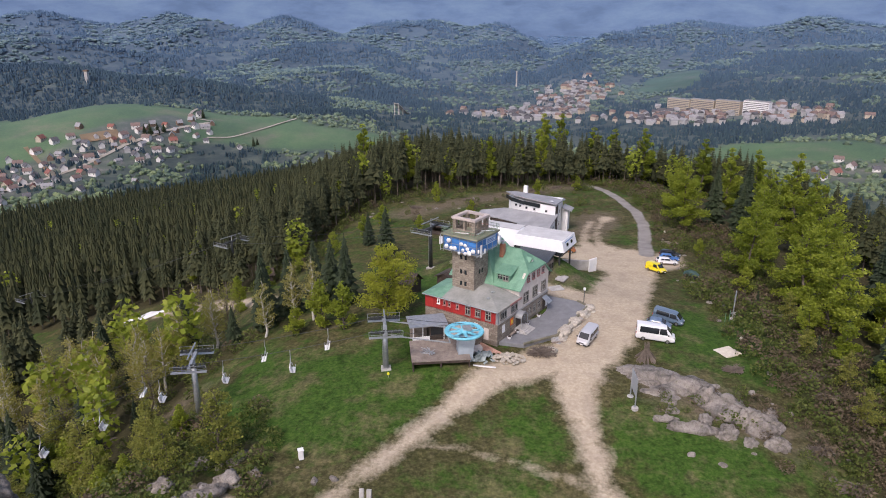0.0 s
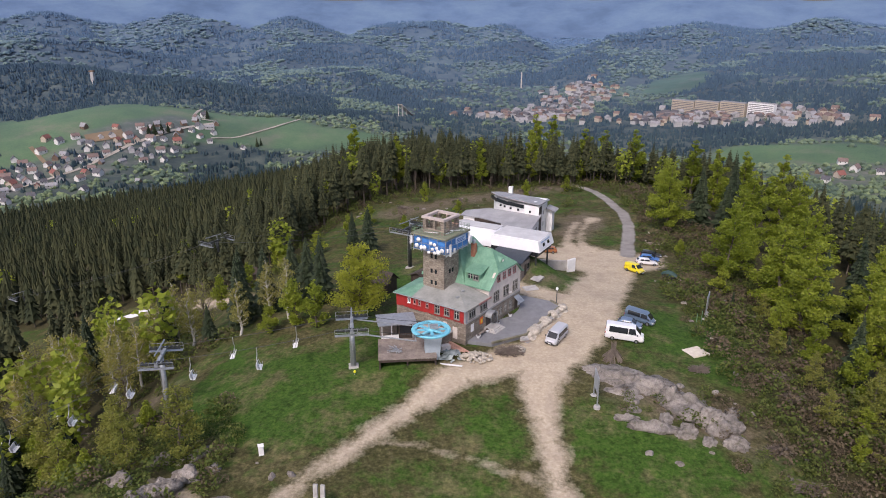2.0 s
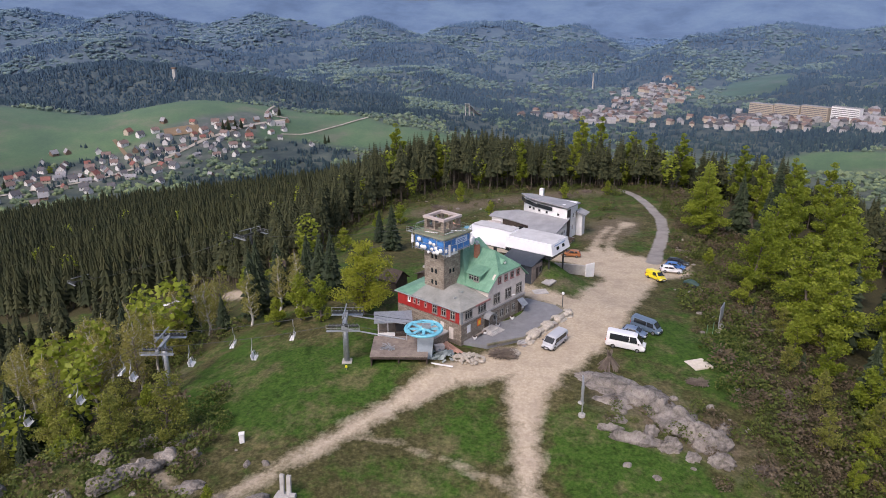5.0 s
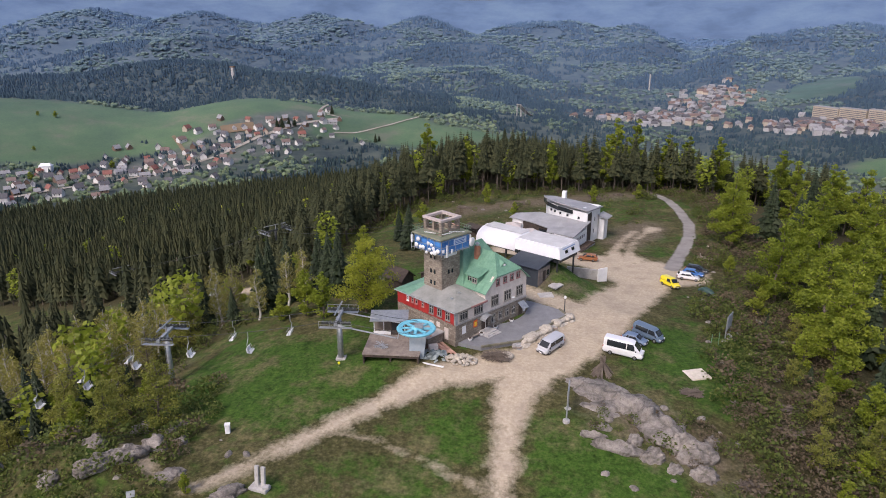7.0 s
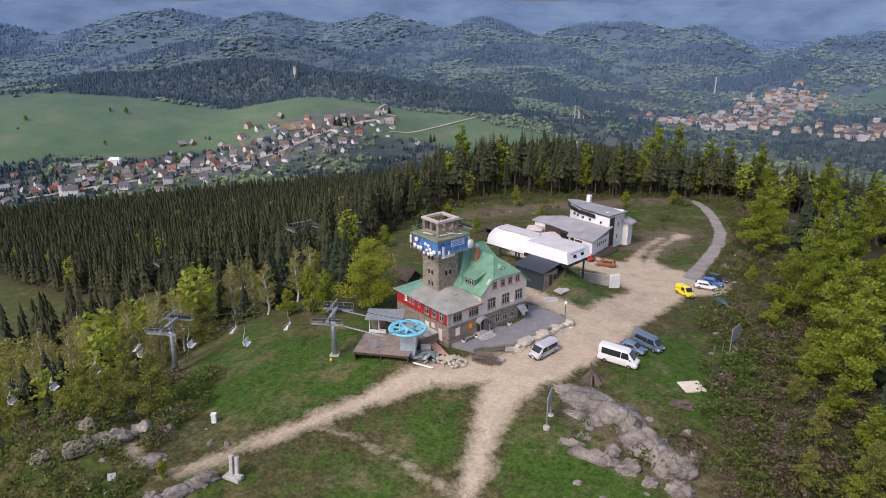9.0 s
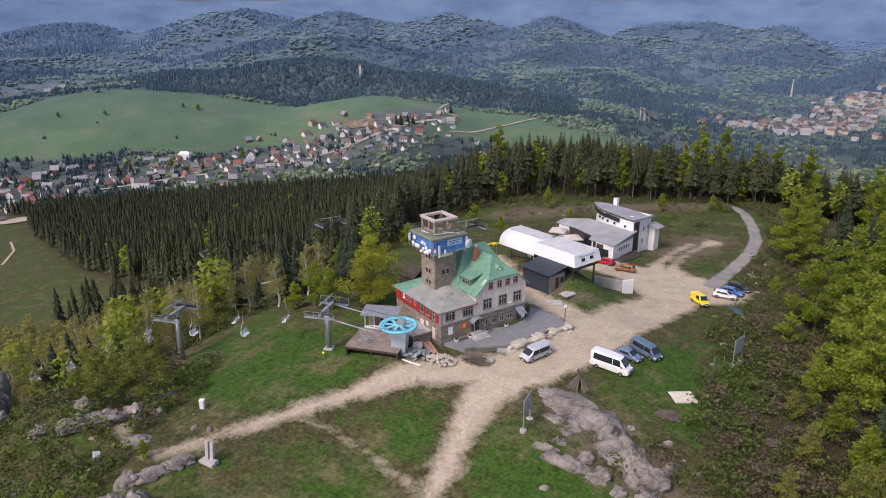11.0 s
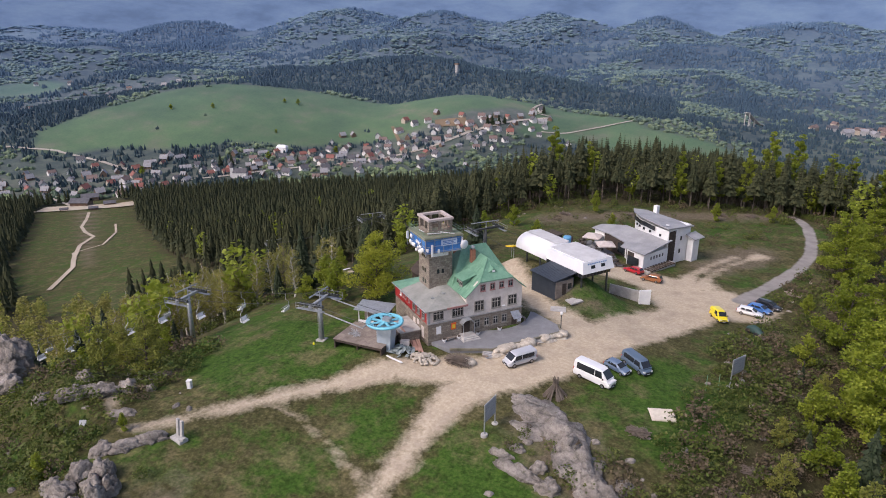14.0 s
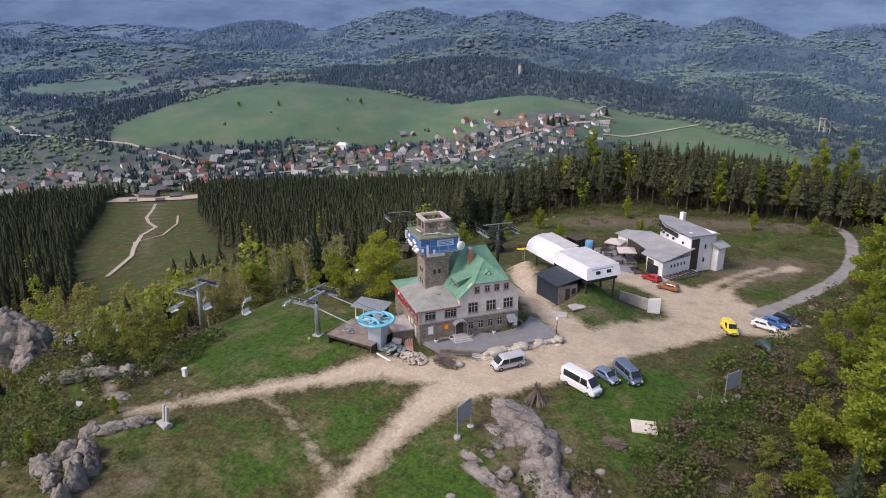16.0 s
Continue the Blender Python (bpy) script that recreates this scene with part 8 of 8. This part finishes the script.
def houses_along(chain, count, spread, gap):
    done, tries = [], 0
    while len(done) < count and tries < count * 30:
        tries += 1
        i = g6.randint(0, len(chain) - 1)
        t = g6.uniform()
        x = chain[i][0] + (chain[i + 1][0] - chain[i][0]) * t + g6.normal() * spread
        y = chain[i][1] + (chain[i + 1][1] - chain[i][1]) * t + g6.normal() * spread
        if any(math.hypot(x - a, y - b) < gap for a, b in done) or float(near_height(x, y)) > float(far_height(x, y)) - 2 or (x < 0 and y > 900 and ground_z(x, y) > -113):
            continue
        done.append((x, y))
    return done


spots = houses_along(TOWNS[0], 230, 36, 14) + houses_along(TOWNS[3], 26, 130, 40) + houses_along(TOWNS[4], 14, 35, 18)
for i, (x, y) in enumerate(spots):
    k = int(g6.choice(5, p=[0.32, 0.16, 0.18, 0.2, 0.14]))
    q = kinds[k] if k not in used else copy_thing(kinds[k], Matrix.Identity(4))
    used.add(k)
    s = g6.uniform(0.6, 0.95)
    q.matrix_basis = pose(x, y, ground_z(x, y), 0, 0, g6.uniform(-35, 35) + (90 if g6.uniform() < 0.4 else 0) + 50) @ Matrix.Diagonal((s, s, s, 1))

# towns too far off to count the houses
for wall_mat, roof_mat, seed in ((HOUSE_WALLS[3], HOUSE_ROOFS[2], 1), (HOUSE_WALLS[1], HOUSE_ROOFS[3], 2), (HOUSE_WALLS[3], HOUSE_ROOFS[0], 3)):
    ws_, rs_ = Shape(), Shape()
    for x, y in houses_along(TOWNS[1], 60, 38, 14) + houses_along(TOWNS[2], 45, 38, 14):
        a, z = g6.uniform(0, 3.14), ground_z(x, y)
        w, d, h = g6.uniform(9, 17), g6.uniform(8, 11), g6.uniform(5, 8)
        mm = pose(x, y, z, 0, 0, math.degrees(a))
        ws_.add([mm @ Vector((sx * w / 2, sy * d / 2, zz)) for zz in (-4, h) for sx, sy in ((-1, -1), (1, -1), (1, 1), (-1, 1))], [(4, 5, 6, 7), (0, 1, 5, 4), (1, 2, 6, 5), (2, 3, 7, 6), (3, 0, 4, 7)])
        rs_.add([mm @ Vector(c) for c in ((-w / 2 - 0.5, -d / 2 - 0.5, h), (w / 2 + 0.5, -d / 2 - 0.5, h), (w / 2 + 0.5, d / 2 + 0.5, h), (-w / 2 - 0.5, d / 2 + 0.5, h), (-w / 2 - 0.5, 0, h + 4), (w / 2 + 0.5, 0, h + 4))], [(0, 1, 5, 4), (2, 3, 4, 5), (3, 0, 4), (1, 2, 5)])
    tagged(part("far_town_walls", ws_, wall_mat), "pale walls of the far town's many houses", "town", kind="stuff")
    tagged(part("far_town_roofs", rs_, roof_mat), "close roofs of the far town's many houses", "town", kind="stuff")

def ribbon(points, half, mat_, label, lift=1.2):
    """A strip laid over the valley floor along the points."""
    pts = []
    for (ax, ay), (bx, by) in zip(points, points[1:]):
        k = max(2, int(math.hypot(bx - ax, by - ay) / 12))
        pts += [(ax + (bx - ax) * i / k, ay + (by - ay) * i / k) for i in range(k)]
    pts.append(points[-1])
    sh = Shape()
    for i, (x, y) in enumerate(pts):
        (ax, ay), (bx, by) = pts[max(i - 1, 0)], pts[min(i + 1, len(pts) - 1)]
        d = math.hypot(bx - ax, by - ay)
        nx_, ny_ = -(by - ay) / d * half, (bx - ax) / d * half
        for sg in (-1, 1):
            sh.v.append((x + sg * nx_, y + sg * ny_, ground_z(x + sg * nx_, y + sg * ny_) + lift))
    sh.f = [(2 * i, 2 * i + 1, 2 * i + 3, 2 * i + 2) for i in range(len(pts) - 1)]
    tagged(part("road", sh, mat_), label, "road", kind="structure")


M_LANE = surface("pale_lane", (0.26, 0.24, 0.2), (0.4, 0.37, 0.32), 0.05, 0.95, 0, 0)
M_BARE = surface("bare_earth", (0.14, 0.1, 0.06), (0.22, 0.16, 0.1), 0.05, 0.95, 0, 0)
ribbon([(-766, 342), (-720, 381), (-663, 425), (-653, 478), (-638, 538), (-592, 613), (-563, 668), (-500, 760), (-455, 850), (-430, 930), (-395, 1000), (-356, 1066)], 3.0, M_LANE, "village street along the valley floor")
ribbon([(-356, 1076), (-390, 1073), (-402, 1131), (-413, 1190)], 2.2, M_LANE, "pale farm lane climbing over the meadow")
ribbon([(-340, 1000), (-316, 1014), (-268, 1072), (-235, 1120)], 1.8, M_LANE, "pale field track across the meadow")
ribbon([(-1156, 531), (-1061, 504), (-973, 527), (-875, 566), (-785, 568), (-700, 560)], 2.6, M_LANE, "pale road along the foot of the wood")
ribbon([(-551, 910), (-520, 876), (-489, 842)], 2.6, M_BARE, "bare earth strip down the meadow")
ribbon([(-490, 938), (-450, 965)], 14, M_BARE, "ploughed brown field above the village")
M_SAND = surface("pale_sand", (0.34, 0.28, 0.21), (0.46, 0.4, 0.31), 0.04, 0.95, 0, 0)
ribbon([(-262, 186), (-300, 222), (-322, 236), (-371, 271), (-400, 300), (-432, 314), (-470, 335), (-520, 372), (-560, 400)], 1.3, M_SAND, "sandy service track winding down the piste", 0.5)
ribbon([(-320, 236), (-345, 250), (-352, 275), (-400, 318), (-450, 352)], 0.8, M_SAND, "narrow sandy track along the piste", 0.5)
ribbon([(-628, 392), (-600, 412), (-570, 440), (-560, 470)], 15, M_SAND, "sandy yard of the valley station", 1.0)
ribbon([(-700, 440), (-650, 432), (-610, 420)], 6, M_LANE, "lane to the yard of the valley station", 1.1)
for x, y, k in ((-416, 968, 1.0), (-411, 976, 1.15), (-404, 984, 1.1), (-398, 992, 0.95), (-420, 978, 0.9), (-272, 992, 0.9), (-268, 998, 0.7), (-638, 639, 1.0), (-626, 647, 1.1), (-560, 700, 0.9), (-372, 1086, 1.0)):
    lone = copy_thing(fir, pose(x, y, ground_z(x, y), 0, 0, x) @ Matrix.Diagonal((1.3 * k, 1.3 * k, 1.2 * k, 1)))
    tagged(lone, "dark spruce standing in the valley meadow", "tree")
for x, y, k in ((-820, 800, 0.7), (-760, 900, 0.6), (-735, 905, 0.8), (-870, 760, 0.7), (-680, 790, 0.5), (-690, 560, 0.9), (-612, 700, 0.8), (-560, 780, 0.8)):
    lone = copy_thing(green, pose(x, y, ground_z(x, y), 0, 0, y) @ Matrix.Diagonal((2.2 * k, 2.2 * k, 1.4 * k, 1)))
    tagged(lone, "round tree in pale spring leaf on the meadow", "tree")

church = thing("church", (-575, 612, ground_z(-575, 612)), "white village church with a dark spire", "church", rz=30)
part("nave", Shape().box(-8, -4.5, -4, 8, 4.5, 7), HOUSE_WALLS[0], church)
part("nave_roof", Shape().add([(-8.4, -5, 7), (8.4, -5, 7), (8.4, 5, 7), (-8.4, 5, 7), (-8.4, 0, 12), (8.4, 0, 12)], [(0, 1, 5, 4), (2, 3, 4, 5), (3, 0, 4), (1, 2, 5), (3, 2, 1, 0)]), HOUSE_ROOFS[0], church)
part("spire_base", Shape().box(-12, -2.5, -4, -8, 2.5, 13), HOUSE_WALLS[0], church)
part("spire", Shape().rod((-10, 0, 13), (-10, 0, 22), 3.2, 0.1, 8), HOUSE_ROOFS[0], church)
hotel = thing("white_hotel", (-618, 734, ground_z(-618, 734)), "large bright white house above the village", "house", rz=20)
part("wall", Shape().box(-7, -5, -4, 7, 5, 7), M_WHITE, hotel)
part("roof", Shape().add([(-7.5, -5.5, 7), (7.5, -5.5, 7), (7.5, 5.5, 7), (-7.5, 5.5, 7), (-5, 0, 10), (5, 0, 10)], [(0, 1, 5, 4), (2, 3, 4, 5), (3, 0, 4), (1, 2, 5), (3, 2, 1, 0)]), M_SHEET, hotel)
for i, (x, y) in enumerate(((437, 1300), (468, 1265), (500, 1230), (534, 1195))):
    fb = thing("apartment_block", (x, y, ground_z(x, y)), ("long pinkish apartment block in the valley town", "long cream apartment block in the valley town", "long pinkish apartment block in the valley town", "white apartment block in the valley town")[i], "apartment block", "valley apartment blocks", -47)
    part("wall", Shape().box(-22, -6, -5, 22, 6, 24), (HOUSE_WALLS[1], HOUSE_WALLS[1], HOUSE_WALLS[1], M_WHITE)[i], fb)
    for f in range(7):
        part("window_strip", Shape().box(-21, -6.15, 2.2 + f * 3.0, 21, -6.02, 3.4 + f * 3.0), plain("far_glass", (0.12, 0.12, 0.13), 0.4), fb)
    part("roof", Shape().box(-22.4, -6.4, 24, 22.4, 6.4, 24.6), HOUSE_ROOFS[2], fb)
lookout = thing("wooden_lookout", (-622, 1245, ground_z(-622, 1245)), "wooden lookout tower on the wooded hill", "tower")
part("shaft", Shape().box(-2.6, -2.6, -3, 2.6, 2.6, 19), HOUSE_WALLS[3], lookout)
part("cap", Shape().box(-3.6, -3.6, 19, 3.6, 3.6, 21.5), HOUSE_WALLS[2], lookout)
chim = thing("factory_chimney", (186, 1800, ground_z(186, 1800)), "tall grey factory chimney in the valley", "chimney")
part("shaft", Shape().rod((0, 0, -3), (0, 0, 42), 2.2, 1.4, 10), M_CONCRETE, chim)
jump = thing("ski_jump", (-70, 1262, ground_z(-70, 1262)), "pale ski jump ramp on the far wooded slope", "ski jump", rz=60)
part("ramp", Shape().slab([(-26, -5, 24), (-26, 5, 24), (4, 5, 4), (4, -5, 4)][::-1], 1.0).slab([(4, -6, 4), (4, 6, 4), (40, 7, -6), (40, -7, -6)][::-1], 1.0), M_CONCRETE, jump)
for x, top in ((-24, 24), (-10, 13)):
    for y in (-4, 4):
        part("leg", Shape().rod((x, y, -8), (x, y, top), 0.8), M_CONCRETE, jump)
# valley station of the long lift
vs = thing("valley_station", (-610, 425, ground_z(-610, 425)), "dark-roofed valley station of the chairlift", "lift station", rz=30)
part("wall", Shape().box(-9, -6, -3, 9, 6, 5), HOUSE_WALLS[2], vs)
part("roof", Shape().slab([(-10, -7, 5), (10, -7, 5), (10, 0, 8.5), (-10, 0, 8.5)], 0.4).slab([(-10, 0, 8.5), (10, 0, 8.5), (10, 7, 5), (-10, 7, 5)], 0.4), HOUSE_ROOFS[0], vs)
for x, y, s in ((-585, 440, 0.6), (-632, 450, 0.9), (-575, 415, 0.45), (-600, 400, 0.4)):
    vv = copy_thing(vs, pose(x, y, ground_z(x, y), 0, 0, 50) @ Matrix.Diagonal((s, s, s, 1)))
    vv.scale = (s, s, s)
    tagged(vv, "small dark-roofed hut beside the valley station", "hut")
